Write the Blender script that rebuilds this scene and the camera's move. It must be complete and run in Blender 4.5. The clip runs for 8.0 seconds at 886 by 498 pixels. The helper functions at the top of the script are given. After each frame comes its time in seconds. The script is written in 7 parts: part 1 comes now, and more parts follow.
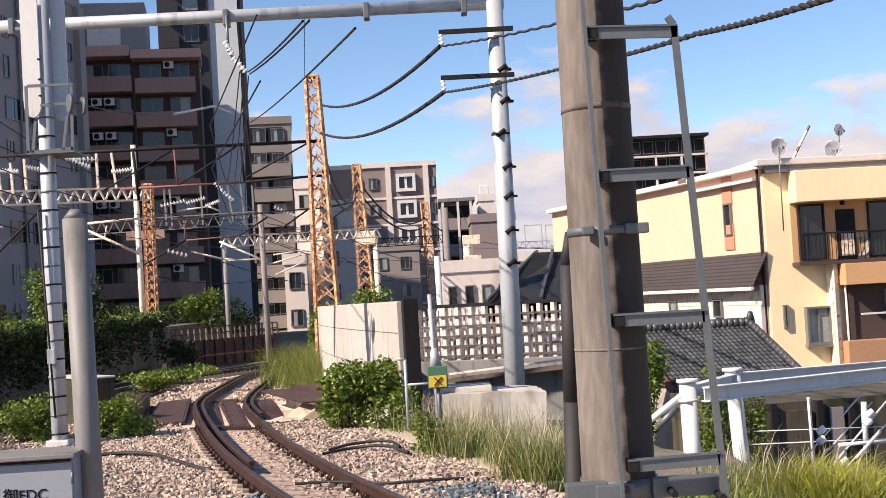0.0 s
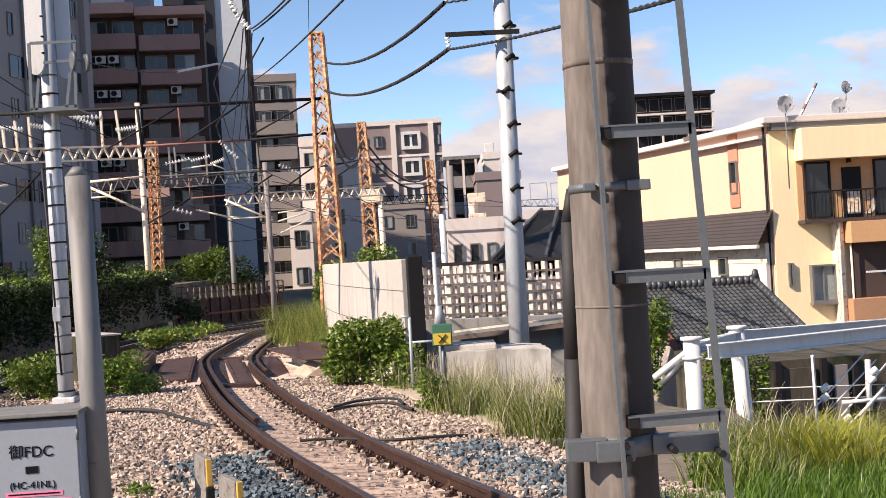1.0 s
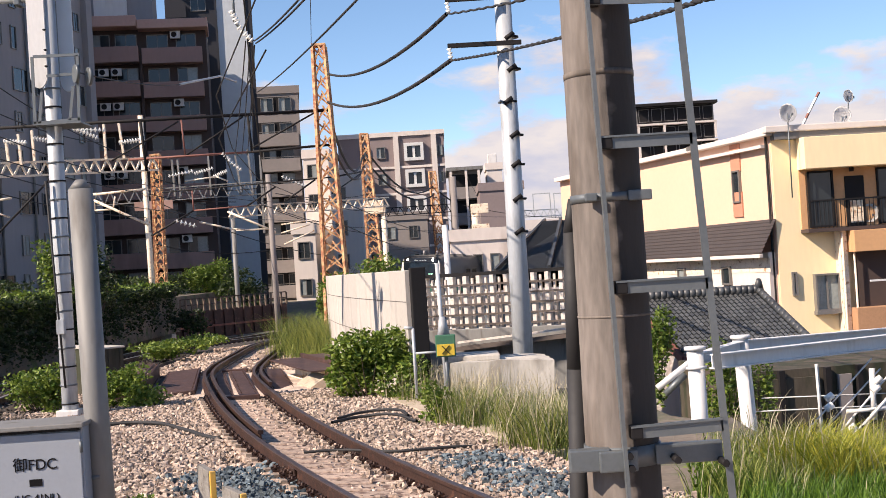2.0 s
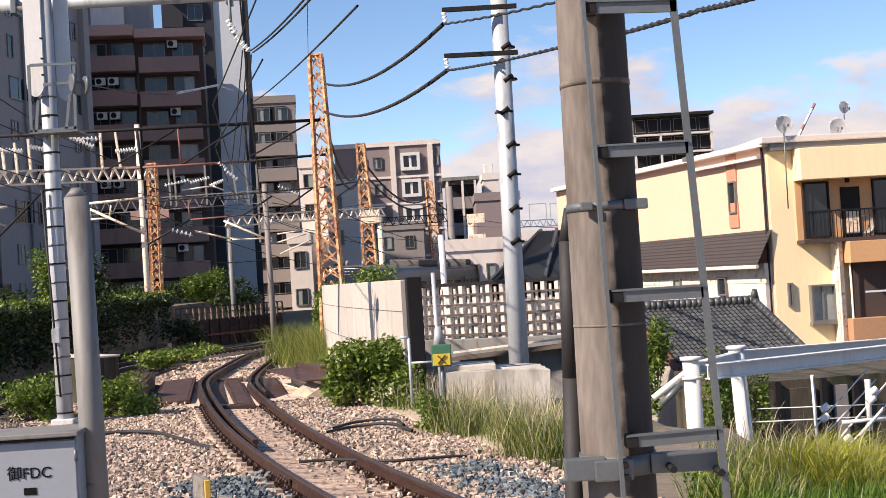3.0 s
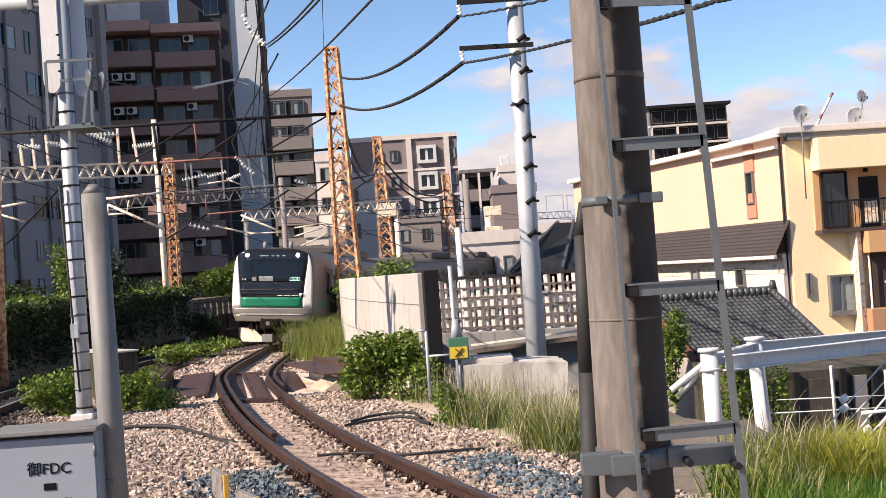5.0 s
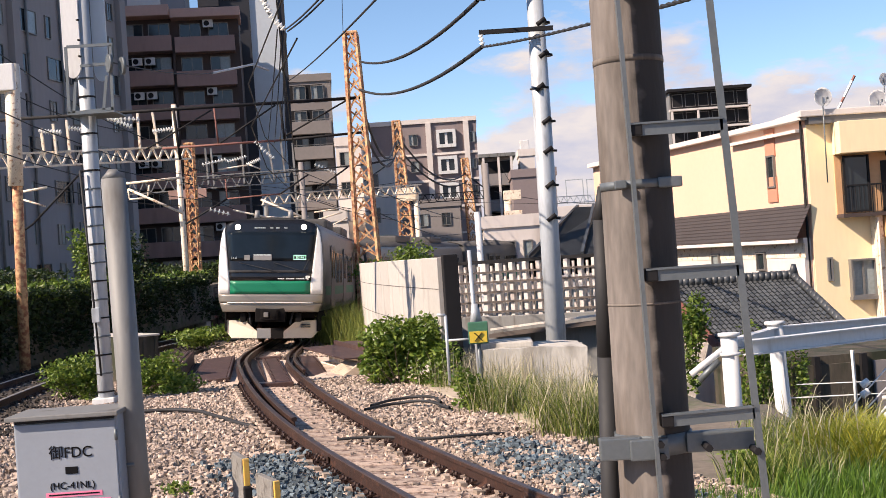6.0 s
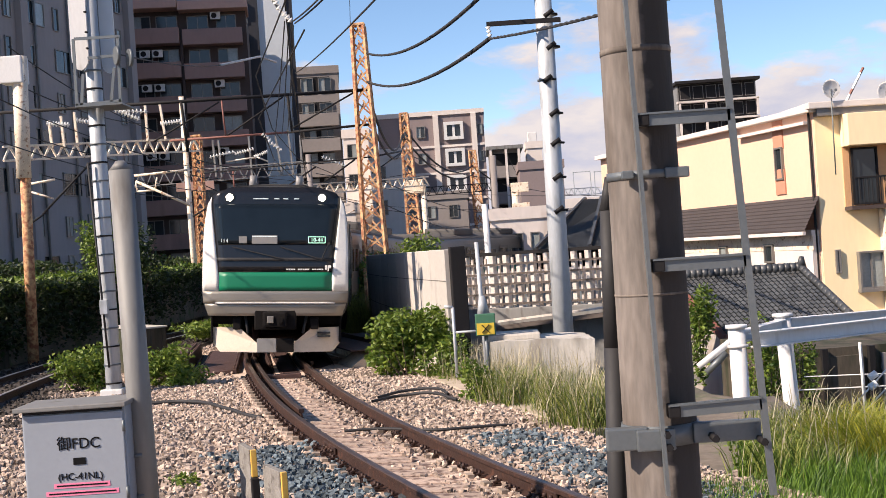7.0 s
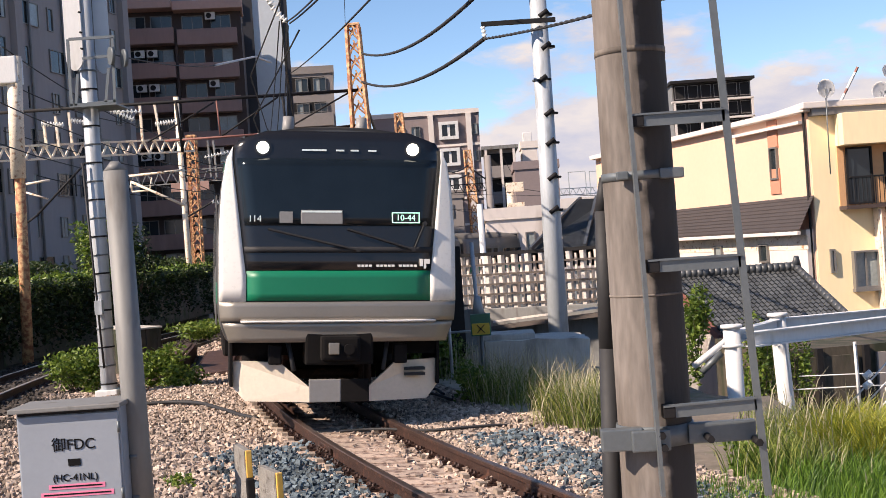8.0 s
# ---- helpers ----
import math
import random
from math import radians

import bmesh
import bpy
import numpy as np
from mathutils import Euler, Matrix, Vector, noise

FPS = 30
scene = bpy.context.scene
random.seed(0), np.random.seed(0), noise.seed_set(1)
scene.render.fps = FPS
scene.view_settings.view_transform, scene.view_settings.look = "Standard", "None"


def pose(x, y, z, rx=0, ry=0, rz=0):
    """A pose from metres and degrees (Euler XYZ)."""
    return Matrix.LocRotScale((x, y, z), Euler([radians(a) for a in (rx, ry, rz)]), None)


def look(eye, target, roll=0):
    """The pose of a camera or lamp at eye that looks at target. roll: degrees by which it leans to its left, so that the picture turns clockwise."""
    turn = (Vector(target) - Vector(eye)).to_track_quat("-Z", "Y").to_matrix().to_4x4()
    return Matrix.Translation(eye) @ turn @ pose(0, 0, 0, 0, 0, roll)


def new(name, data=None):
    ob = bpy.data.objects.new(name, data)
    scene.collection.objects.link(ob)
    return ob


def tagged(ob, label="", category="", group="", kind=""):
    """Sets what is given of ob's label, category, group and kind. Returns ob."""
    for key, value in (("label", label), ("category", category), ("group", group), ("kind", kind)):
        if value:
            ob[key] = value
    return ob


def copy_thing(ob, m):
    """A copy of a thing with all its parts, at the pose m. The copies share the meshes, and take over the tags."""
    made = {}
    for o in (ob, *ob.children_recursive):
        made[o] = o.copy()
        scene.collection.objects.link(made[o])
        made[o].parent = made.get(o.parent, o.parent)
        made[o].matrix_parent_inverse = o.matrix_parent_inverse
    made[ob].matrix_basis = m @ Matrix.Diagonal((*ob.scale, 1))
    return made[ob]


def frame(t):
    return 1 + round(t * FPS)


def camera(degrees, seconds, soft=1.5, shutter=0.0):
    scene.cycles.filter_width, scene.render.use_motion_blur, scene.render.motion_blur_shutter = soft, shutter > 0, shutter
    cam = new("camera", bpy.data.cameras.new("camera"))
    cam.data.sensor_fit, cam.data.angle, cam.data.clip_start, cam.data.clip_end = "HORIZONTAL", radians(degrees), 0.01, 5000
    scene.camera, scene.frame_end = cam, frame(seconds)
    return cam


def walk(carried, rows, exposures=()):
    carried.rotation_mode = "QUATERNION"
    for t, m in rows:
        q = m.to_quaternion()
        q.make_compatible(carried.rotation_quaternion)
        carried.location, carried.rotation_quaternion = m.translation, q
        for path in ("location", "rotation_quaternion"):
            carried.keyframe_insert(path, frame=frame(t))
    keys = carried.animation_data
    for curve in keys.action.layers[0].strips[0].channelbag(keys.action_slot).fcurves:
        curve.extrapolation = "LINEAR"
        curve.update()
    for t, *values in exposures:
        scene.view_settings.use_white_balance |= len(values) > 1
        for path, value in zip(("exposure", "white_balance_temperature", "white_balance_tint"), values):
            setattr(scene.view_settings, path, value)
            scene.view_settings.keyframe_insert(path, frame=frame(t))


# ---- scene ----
# camera: seconds, place, yaw, pitch, roll
cam = camera(38.0, 8.0, soft=0.8)
PATH = [
    (0, -0.0201, -0.0097, 2.0772, -0.446, 2.073, 3.309),
    (0.1, -0.0183, -0.0081, 2.0764, -0.4354, 1.693, 3.2686),
    (0.2, -0.0164, -0.0065, 2.0757, -0.4248, 1.373, 3.2282),
    (0.3, -0.0146, -0.005, 2.0749, -0.4142, 1.093, 3.1878),
    (0.4, -0.0127, -0.0034, 2.0742, -0.4036, 0.843, 3.1474),
    (0.5, -0.0109, -0.0018, 2.0734, -0.393, 0.635, 3.107),
    (1, -0.0037, 0.0053, 2.0724, -0.206, 0.221, 3.311),
    (1.5, 0, 0, 2.074, 0, 0.394, 3.6),
    (3, 0.0011, -0.0038, 2.0665, -0.229, 1.15, 3.438),
    (3.5, 0.0033, -0.0038, 2.0695, -0.238, 1.134, 3.331),
    (4, -0.0043, -0.0023, 2.0727, -0.229, 1.186, 3.402),
    (4.5, 0.0036, -0.0046, 2.0739, 0.073, 1.11, 3.651),
    (6, 0.0138, 0.0031, 2.0765, 1.42, 0.224, 3.86),
    (6.5, 0.0183, 0.0015, 2.0729, 1.645, 0.024, 3.845),
    (7, 0.016, 0.0051, 2.07, 1.752, -0.095, 3.849),
    (7.5, 0.0199, 0.0041, 2.0697, 1.717, -0.146, 3.898),
    (8, 0.0174, 0.0066, 2.0733, 1.538, -0.113, 3.921),
]
walk(cam, [(t, pose(x, y, z, 90 + p, r, w)) for t, x, y, z, w, p, r in PATH], [(0, 0.04, 6850, 11.5), (8, 0.04, 6850, 11.5)])

# ---- light ----
SUN = Vector((-0.695, -0.375, 0.62)).normalized()
lamp = bpy.data.lights.new("sun", "SUN")
lamp.energy, lamp.angle, lamp.color = 8.1, radians(0.55), (1.0, 0.855, 0.73)
sun = new("sun", lamp)
sun.matrix_world = look((0, 0, 60), Vector((0, 0, 60)) - SUN)

world = bpy.data.worlds.new("sky")
scene.world = world
world.use_nodes = True


def build_sky():
    nt = world.node_tree
    n, ln = nt.nodes, nt.links
    n.clear()
    out = n.new("ShaderNodeOutputWorld")
    bg = n.new("ShaderNodeBackground")
    sky = n.new("ShaderNodeTexSky")
    sky.sky_type, sky.sun_disc = "NISHITA", False
    sky.sun_elevation = math.asin(SUN.z)
    sky.sun_rotation = math.atan2(SUN.x, SUN.y)
    sky.altitude, sky.air_density, sky.dust_density, sky.ozone_density = 3000, 1.0, 0.6, 1.6
    bg.inputs["Strength"].default_value = 0.115
    # heaped clouds low over the horizon, thinning out upwards, their sunward edges lighter
    co = n.new("ShaderNodeTexCoord")

    def heaps(shift):
        mp = n.new("ShaderNodeMapping")
        mp.inputs["Scale"].default_value = (6.0, 6.0, 15.0)
        mp.inputs["Location"].default_value = shift
        ns = n.new("ShaderNodeTexNoise")
        ns.inputs["Scale"].default_value = 1.0
        ns.inputs["Detail"].default_value = 9
        ns.inputs["Roughness"].default_value = 0.56
        ln.new(co.outputs["Generated"], mp.inputs["Vector"])
        ln.new(mp.outputs["Vector"], ns.inputs["Vector"])
        return ns.outputs["Fac"]

    def ranged(value, lo, hi, to_lo=0.0, to_hi=1.0):
        r = n.new("ShaderNodeMapRange")
        for k, v in zip(("From Min", "From Max", "To Min", "To Max"), (lo, hi, to_lo, to_hi)):
            r.inputs[k].default_value = v
        ln.new(value, r.inputs["Value"])
        return r.outputs[0]

    def summed(a, b, op="ADD"):
        m = n.new("ShaderNodeMath")
        m.operation = op
        ln.new(a, m.inputs[0])
        ln.new(b, m.inputs[1])
        return m.outputs[0]

    def blended(fac, a, b):
        m = n.new("ShaderNodeMix")
        m.data_type = "RGBA"
        ln.new(fac, m.inputs[0])
        for slot, v in ((6, a), (7, b)):
            if isinstance(v, tuple):
                m.inputs[slot].default_value = v
            else:
                ln.new(v, m.inputs[slot])
        return m.outputs[2]

    sep = n.new("ShaderNodeSeparateXYZ")
    ln.new(co.outputs["Generated"], sep.inputs[0])
    body = heaps((0.9, 1.4, 0.55))
    cover = ranged(summed(body, ranged(sep.outputs["Z"], 0.05, 0.21, 0.20, -0.20)), 0.49, 0.575)
    lit = ranged(summed(body, heaps((0.82, 1.4, 0.75)), "SUBTRACT"), -0.09, 0.10)
    cloud = blended(lit, (4.9, 5.15, 6.6, 1), (7.3, 6.85, 7.0, 1))
    hue = n.new("ShaderNodeHueSaturation")
    hue.inputs["Saturation"].default_value, hue.inputs["Value"].default_value = 1.08, 1.58
    ln.new(sky.outputs[0], hue.inputs["Color"])
    ln.new(blended(cover, hue.outputs[0], cloud), bg.inputs["Color"])
    ln.new(bg.outputs[0], out.inputs["Surface"])


build_sky()


# ---- materials ----
def paint(name, c, rough=0.75, metal=0.0, var=0.22, scale=1.2, fine=18.0, bump=0.12, stain=None, amount=0.0, streak=1.0, random_tint=0.0, spec=0.5):
    """A surface with broad and fine variation; stain is a second colour in patches, streak stretches them upright."""
    m = bpy.data.materials.new(name)
    m.use_nodes = True
    nt = m.node_tree
    n, ln = nt.nodes, nt.links
    b = n["Principled BSDF"]
    b.inputs["Metallic"].default_value = metal
    b.inputs["Specular IOR Level"].default_value = spec
    co = n.new("ShaderNodeTexCoord")
    mp = n.new("ShaderNodeMapping")
    mp.inputs["Scale"].default_value = (1, 1, 1 / streak)
    ln.new(co.outputs["Object"], mp.inputs[0])

    def noise_at(sc, detail):
        t = n.new("ShaderNodeTexNoise")
        t.inputs["Scale"].default_value, t.inputs["Detail"].default_value = sc, detail
        ln.new(mp.outputs[0], t.inputs["Vector"])
        return t

    big, small = noise_at(scale, 4), noise_at(fine, 5)
    sm = n.new("ShaderNodeMath")
    sm.operation = "ADD"
    ln.new(big.outputs["Fac"], sm.inputs[0])
    ln.new(small.outputs["Fac"], sm.inputs[1])
    value = n.new("ShaderNodeMapRange")
    value.inputs["From Min"].default_value, value.inputs["From Max"].default_value = 0.6, 1.4
    value.inputs["To Min"].default_value, value.inputs["To Max"].default_value = 1 - var, 1 + var
    ln.new(sm.outputs[0], value.inputs["Value"])
    base = n.new("ShaderNodeRGB")
    base.outputs[0].default_value = (*c, 1)
    col = base.outputs[0]
    if stain:
        st = noise_at(scale * 2.3, 6)
        edge = n.new("ShaderNodeMapRange")
        edge.inputs["From Min"].default_value, edge.inputs["From Max"].default_value = 0.66 - 0.3 * amount, 0.74 - 0.2 * amount
        ln.new(st.outputs["Fac"], edge.inputs["Value"])
        mx = n.new("ShaderNodeMix")
        mx.data_type = "RGBA"
        ln.new(edge.outputs[0], mx.inputs[0])
        ln.new(col, mx.inputs[6])
        mx.inputs[7].default_value = (*stain, 1)
        col = mx.outputs[2]
    hsv = n.new("ShaderNodeHueSaturation")
    ln.new(col, hsv.inputs["Color"])
    if random_tint:
        info, geo = n.new("ShaderNodeObjectInfo"), n.new("ShaderNodeNewGeometry")
        s2, fr, r2, mu = (n.new("ShaderNodeMath") for _ in range(4))
        fr.operation = "FRACT"
        ln.new(info.outputs["Random"], s2.inputs[0])
        ln.new(geo.outputs["Random Per Island"], s2.inputs[1])
        ln.new(s2.outputs[0], fr.inputs[0])
        r2.operation, mu.operation = "MULTIPLY_ADD", "MULTIPLY"
        r2.inputs[1].default_value, r2.inputs[2].default_value = 2 * random_tint, 1 - random_tint
        ln.new(fr.outputs[0], r2.inputs[0])
        ln.new(r2.outputs[0], mu.inputs[0])
        ln.new(value.outputs[0], mu.inputs[1])
        ln.new(mu.outputs[0], hsv.inputs["Value"])
    else:
        ln.new(value.outputs[0], hsv.inputs["Value"])
    ln.new(hsv.outputs[0], b.inputs["Base Color"])
    rg = n.new("ShaderNodeMapRange")
    rg.inputs["To Min"].default_value, rg.inputs["To Max"].default_value = max(0.03, rough - 0.12), min(1, rough + 0.12)
    ln.new(small.outputs["Fac"], rg.inputs["Value"])
    ln.new(rg.outputs[0], b.inputs["Roughness"])
    if bump:
        bp = n.new("ShaderNodeBump")
        bp.inputs["Strength"].default_value, bp.inputs["Distance"].default_value = bump, 0.02
        ln.new(small.outputs["Fac"], bp.inputs["Height"])
        ln.new(bp.outputs[0], b.inputs["Normal"])
    return m


def leafy(name, c1, c2):
    """Leaves: each island of its own tint, letting some light through."""
    m = bpy.data.materials.new(name)
    m.use_nodes = True
    nt = m.node_tree
    n, ln = nt.nodes, nt.links
    b = n["Principled BSDF"]
    geo = n.new("ShaderNodeNewGeometry")
    mx = n.new("ShaderNodeMix")
    mx.data_type = "RGBA"
    ln.new(geo.outputs["Random Per Island"], mx.inputs[0])
    mx.inputs[6].default_value, mx.inputs[7].default_value = (*c1, 1), (*c2, 1)
    ln.new(mx.outputs[2], b.inputs["Base Color"])
    b.inputs["Roughness"].default_value = 0.5
    tr = n.new("ShaderNodeBsdfTranslucent")
    ln.new(mx.outputs[2], tr.inputs["Color"])
    ms = n.new("ShaderNodeMixShader")
    ms.inputs[0].default_value = 0.3
    ln.new(b.outputs[0], ms.inputs[1])
    ln.new(tr.outputs[0], ms.inputs[2])
    ln.new(ms.outputs[0], n["Material Output"].inputs["Surface"])
    return m


def glow(name, c, strength):
    m = bpy.data.materials.new(name)
    m.use_nodes = True
    b = m.node_tree.nodes["Principled BSDF"]
    b.inputs["Base Color"].default_value = (*c, 1)
    b.inputs["Emission Color"].default_value = (*c, 1)
    b.inputs["Emission Strength"].default_value = strength
    return m


BALLAST = paint("ballast", (0.38, 0.30, 0.245), 0.9, var=0.5, scale=2, fine=26, bump=0.5, random_tint=0.6)
BALLAST_BLUE = paint("blue_ballast", (0.10, 0.13, 0.15), 0.85, var=0.5, scale=3, fine=26, bump=0.5, random_tint=0.65)
BALLAST_DARK = paint("dark_ballast", (0.045, 0.036, 0.03), 0.9, var=0.5, scale=2, fine=26, bump=0.5, random_tint=0.6)
DARK_CONCRETE = paint("dark_concrete", (0.075, 0.062, 0.045), 0.92, var=0.35, scale=1.1, fine=18, bump=0.3, stain=(0.03, 0.035, 0.018), amount=0.6, streak=4)
EARTH = paint("earth", (0.17, 0.14, 0.11), 0.95, var=0.4, scale=0.6, fine=9, bump=0.6, stain=(0.09, 0.11, 0.05), amount=0.5)
RUST = paint("rusty_rail", (0.045, 0.022, 0.016), 0.6, 0.3, var=0.4, scale=4, fine=60, bump=0.2, stain=(0.10, 0.046, 0.03), amount=0.35)
RAILTOP = paint("rail_head", (0.13, 0.085, 0.07), 0.42, 0.75, var=0.3, scale=6, fine=50, bump=0.05)
SLEEPER = paint("sleeper", (0.46, 0.35, 0.28), 0.85, var=0.3, scale=3, fine=40, bump=0.3, stain=(0.15, 0.095, 0.075), amount=0.6, random_tint=0.2)
# paler copy of the rail head: wear, and sunlight put into the colour
WORN_SUNLIT = paint("worn_sunlit_rail_head", (0.42, 0.38, 0.35), 0.45, 0.6, var=0.2, scale=6, fine=50, bump=0.05)
PLATE = paint("brown_steel", (0.062, 0.034, 0.03), 0.65, 0.15, var=0.35, scale=2, fine=30, bump=0.15, stain=(0.11, 0.06, 0.05), amount=0.4)
CONCRETE = paint("concrete", (0.50, 0.47, 0.42), 0.88, var=0.16, scale=0.9, fine=22, bump=0.2, stain=(0.33, 0.30, 0.26), amount=0.35, streak=3)
POLE_CONCRETE = paint("pole_concrete", (0.20, 0.17, 0.145), 0.85, var=0.45, scale=2.5, fine=45, bump=0.2, stain=(0.075, 0.062, 0.052), amount=0.75, streak=5)
STEEL = paint("galvanised_steel", (0.15, 0.168, 0.178), 0.5, 0.5, var=0.14, scale=5, fine=60, bump=0.06)
POST_GREY = paint("grey_post", (0.20, 0.20, 0.195), 0.6, 0.1, var=0.14, scale=2, fine=30, bump=0.06, stain=(0.13, 0.12, 0.11), amount=0.35, streak=4)
POLE_WHITE = paint("pale_steel", (0.43, 0.46, 0.49), 0.5, 0.15, var=0.12, scale=2, fine=30, bump=0.05, stain=(0.31, 0.33, 0.35), amount=0.4, streak=4)
ORANGE = paint("rusty_orange_paint", (0.66, 0.41, 0.21), 0.7, var=0.3, scale=2.5, fine=25, bump=0.1, stain=(0.36, 0.14, 0.07), amount=0.75)
CREAM = paint("cream_paint", (0.80, 0.69, 0.55), 0.65, var=0.25, scale=2.5, fine=25, bump=0.1, stain=(0.42, 0.25, 0.15), amount=0.3)
DARK = paint("black_steel_and_shade", (0.014, 0.013, 0.014), 0.7, var=0.2, scale=4, fine=30, bump=0.05, spec=0.25)
REDBROWN = paint("red_brown_steel", (0.22, 0.09, 0.07), 0.7, var=0.25, scale=3, fine=30, bump=0.05)
RUBBER = paint("black_cable", (0.02, 0.02, 0.022), 0.7, var=0.2, scale=5, fine=40, bump=0.02)
PORCELAIN = paint("porcelain", (0.8, 0.8, 0.78), 0.3, var=0.06, scale=5, fine=30, bump=0.0)
WHITE = paint("white_paint", (0.66, 0.66, 0.655), 0.5, var=0.08, scale=1.5, fine=25, bump=0.04, stain=(0.55, 0.54, 0.52), amount=0.2, streak=3)
GLASS = paint("window_glass", (0.02, 0.026, 0.03), 0.08, var=0.25, scale=0.6, fine=3, bump=0.0, spec=0.6)


# ---- mesh helpers ----
def box(bm, x0, x1, y0, y1, z0, z1, m=None):
    v = [bm.verts.new((x, y, z)) for z in (z0, z1) for x, y in ((x0, y0), (x1, y0), (x1, y1), (x0, y1))]
    if m is not None:
        for q in v:
            q.co = m @ q.co
    fs = [bm.faces.new([v[i] for i in ix]) for ix in ((3, 2, 1, 0), (4, 5, 6, 7), (0, 1, 5, 4), (1, 2, 6, 5), (2, 3, 7, 6), (3, 0, 4, 7))]
    return v, fs


def soft_box(bm, x0, x1, y0, y1, z0, z1, r=0.01, m=None, seg=2):
    v, fs = box(bm, x0, x1, y0, y1, z0, z1, m)
    edges = {e for f in fs for e in f.edges}
    bmesh.ops.bevel(bm, geom=list(edges), offset=r, segments=seg, affect="EDGES", profile=0.6)


def tube(bm, a, b, r, r2=None, n=8, caps=True):
    a, b = Vector(a), Vector(b)
    r2 = r if r2 is None else r2
    q = (b - a).to_track_quat("Z", "Y")
    rings = []
    for p, rad in ((a, r), (b, r2)):
        rings.append([bm.verts.new(p + q @ Vector((rad * math.cos(2 * math.pi * i / n), rad * math.sin(2 * math.pi * i / n), 0))) for i in range(n)])
    for i in range(n):
        f = bm.faces.new((rings[0][i], rings[0][(i + 1) % n], rings[1][(i + 1) % n], rings[1][i]))
        f.smooth = n > 5
    if caps:
        bm.faces.new(rings[0][::-1])
        bm.faces.new(rings[1])


def bar(bm, a, b, w, h):
    """A flat bar from a to b, w wide and h high."""
    a, b = Vector(a), Vector(b)
    d = (b - a)
    q = d.to_track_quat("Y", "Z")
    m = Matrix.Translation(a) @ q.to_matrix().to_4x4()
    box(bm, -w / 2, w / 2, 0, d.length, -h / 2, h / 2, m)


def sweep(bm, pts, profile, closed=True):
    """Sweep a profile (across, up) along points with level cross-sections."""
    rings = []
    for i, p in enumerate(pts):
        d = (pts[min(i + 1, len(pts) - 1)] - pts[max(i - 1, 0)])
        side = Vector((d.y, -d.x, 0)).normalized()
        rings.append([bm.verts.new(p + side * u + Vector((0, 0, w))) for u, w in profile])
    k = len(profile)
    for r0, r1 in zip(rings, rings[1:]):
        for i in range(k if closed else k - 1):
            bm.faces.new((r0[i], r0[(i + 1) % k], r1[(i + 1) % k], r1[i]))
    if closed:
        bm.faces.new(rings[0][::-1])
        bm.faces.new(rings[-1])


def mesh_of(name, bm, mats):
    bmesh.ops.recalc_face_normals(bm, faces=bm.faces)
    me = bpy.data.meshes.new(name)
    bm.to_mesh(me)
    bm.free()
    for m in mats if isinstance(mats, (list, tuple)) else [mats]:
        me.materials.append(m)
    return me


def part(name, bm, material, parent=None, label=""):
    ob = new(name, mesh_of(name, bm, material))
    if parent is not None:
        ob.parent = parent
    return tagged(ob, label)


def thing(name, label, category, at=(0, 0, 0), rz=0, group="", kind=""):
    ob = new(name)
    ob.empty_display_size = 0.2
    ob.matrix_basis = pose(*at, 0, 0, rz)
    return tagged(ob, label, category, group, kind)


def built(fn, *a, **k):
    bm = bmesh.new()
    fn(bm, *a, **k)
    return bm


# ---- the line of the track: metres from its start and curvature ----
BENDS = [(-30, 0.002), (0, 0.0044), (10, 0.0123), (20, 0.0038), (30, 0.0118), (33, 0.018), (42, 0.018), (46, 0.005), (56, 0.005), (62, 0.019), (86, 0.019), (110, 0.004), (190, 0.003)]
STEP = 0.25


def trace():
    """Places and headings along the track, from 20 m behind its start."""
    def bend(s):
        for (s0, k0), (s1, k1) in zip(BENDS, BENDS[1:]):
            if s <= s1:
                return k0 + (k1 - k0) * (s - s0) / (s1 - s0)
        return BENDS[-1][1]
    ahead, x, y, th, s = [], 1.758, 6.0, -0.3804, 0.0
    while s < 185:
        ahead.append((s, x, y, th))
        t2 = th + bend(s + STEP / 2) * STEP
        x += math.sin((th + t2) / 2) * STEP
        y += math.cos((th + t2) / 2) * STEP
        th, s = t2, s + STEP
    back, x, y, th, s = [], 1.758, 6.0, -0.3804, 0.0
    while s > -20:
        t2 = th - bend(s) * STEP
        x -= math.sin((th + t2) / 2) * STEP
        y -= math.cos((th + t2) / 2) * STEP
        th, s = t2, s - STEP
        back.append((s, x, y, th))
    return [(s, x + sway(s) * math.cos(th), y - sway(s) * math.sin(th), th + sway(s + 0.5) - sway(s - 0.5)) for s, x, y, th in back[::-1] + ahead]


def sway(s):
    """How far the line swings out of the plain bends on the far side of the bridge."""
    knots = [(24, 0.0), (34, 0.42), (50, -0.6), (60, -1.15)]
    for (s0, w0), (s1, w1) in zip(knots, knots[1:]):
        if s0 <= s <= s1:
            u = (s - s0) / (s1 - s0)
            return w0 + (w1 - w0) * u * u * (3 - 2 * u)
    return 0.0 if s < 24 else -1.15


LINE = trace()


def grade(s):
    """Height of the rails: the line dips gently beyond the bend."""
    s = max(0.0, s)
    return -0.392 * (s / 40) ** 2 if s < 55 else -0.741 - 0.010 * min(s - 55, 60)


def track_at(s, off=0.0, z=0.0):
    i = min(max((s - LINE[0][0]) / STEP, 0), len(LINE) - 1.001)
    a, b, u = LINE[int(i)], LINE[int(i) + 1], i % 1
    x, y, th = (a[k] + (b[k] - a[k]) * u for k in (1, 2, 3))
    return Vector((x + off * math.cos(th), y - off * math.sin(th), grade(s) + z)), th


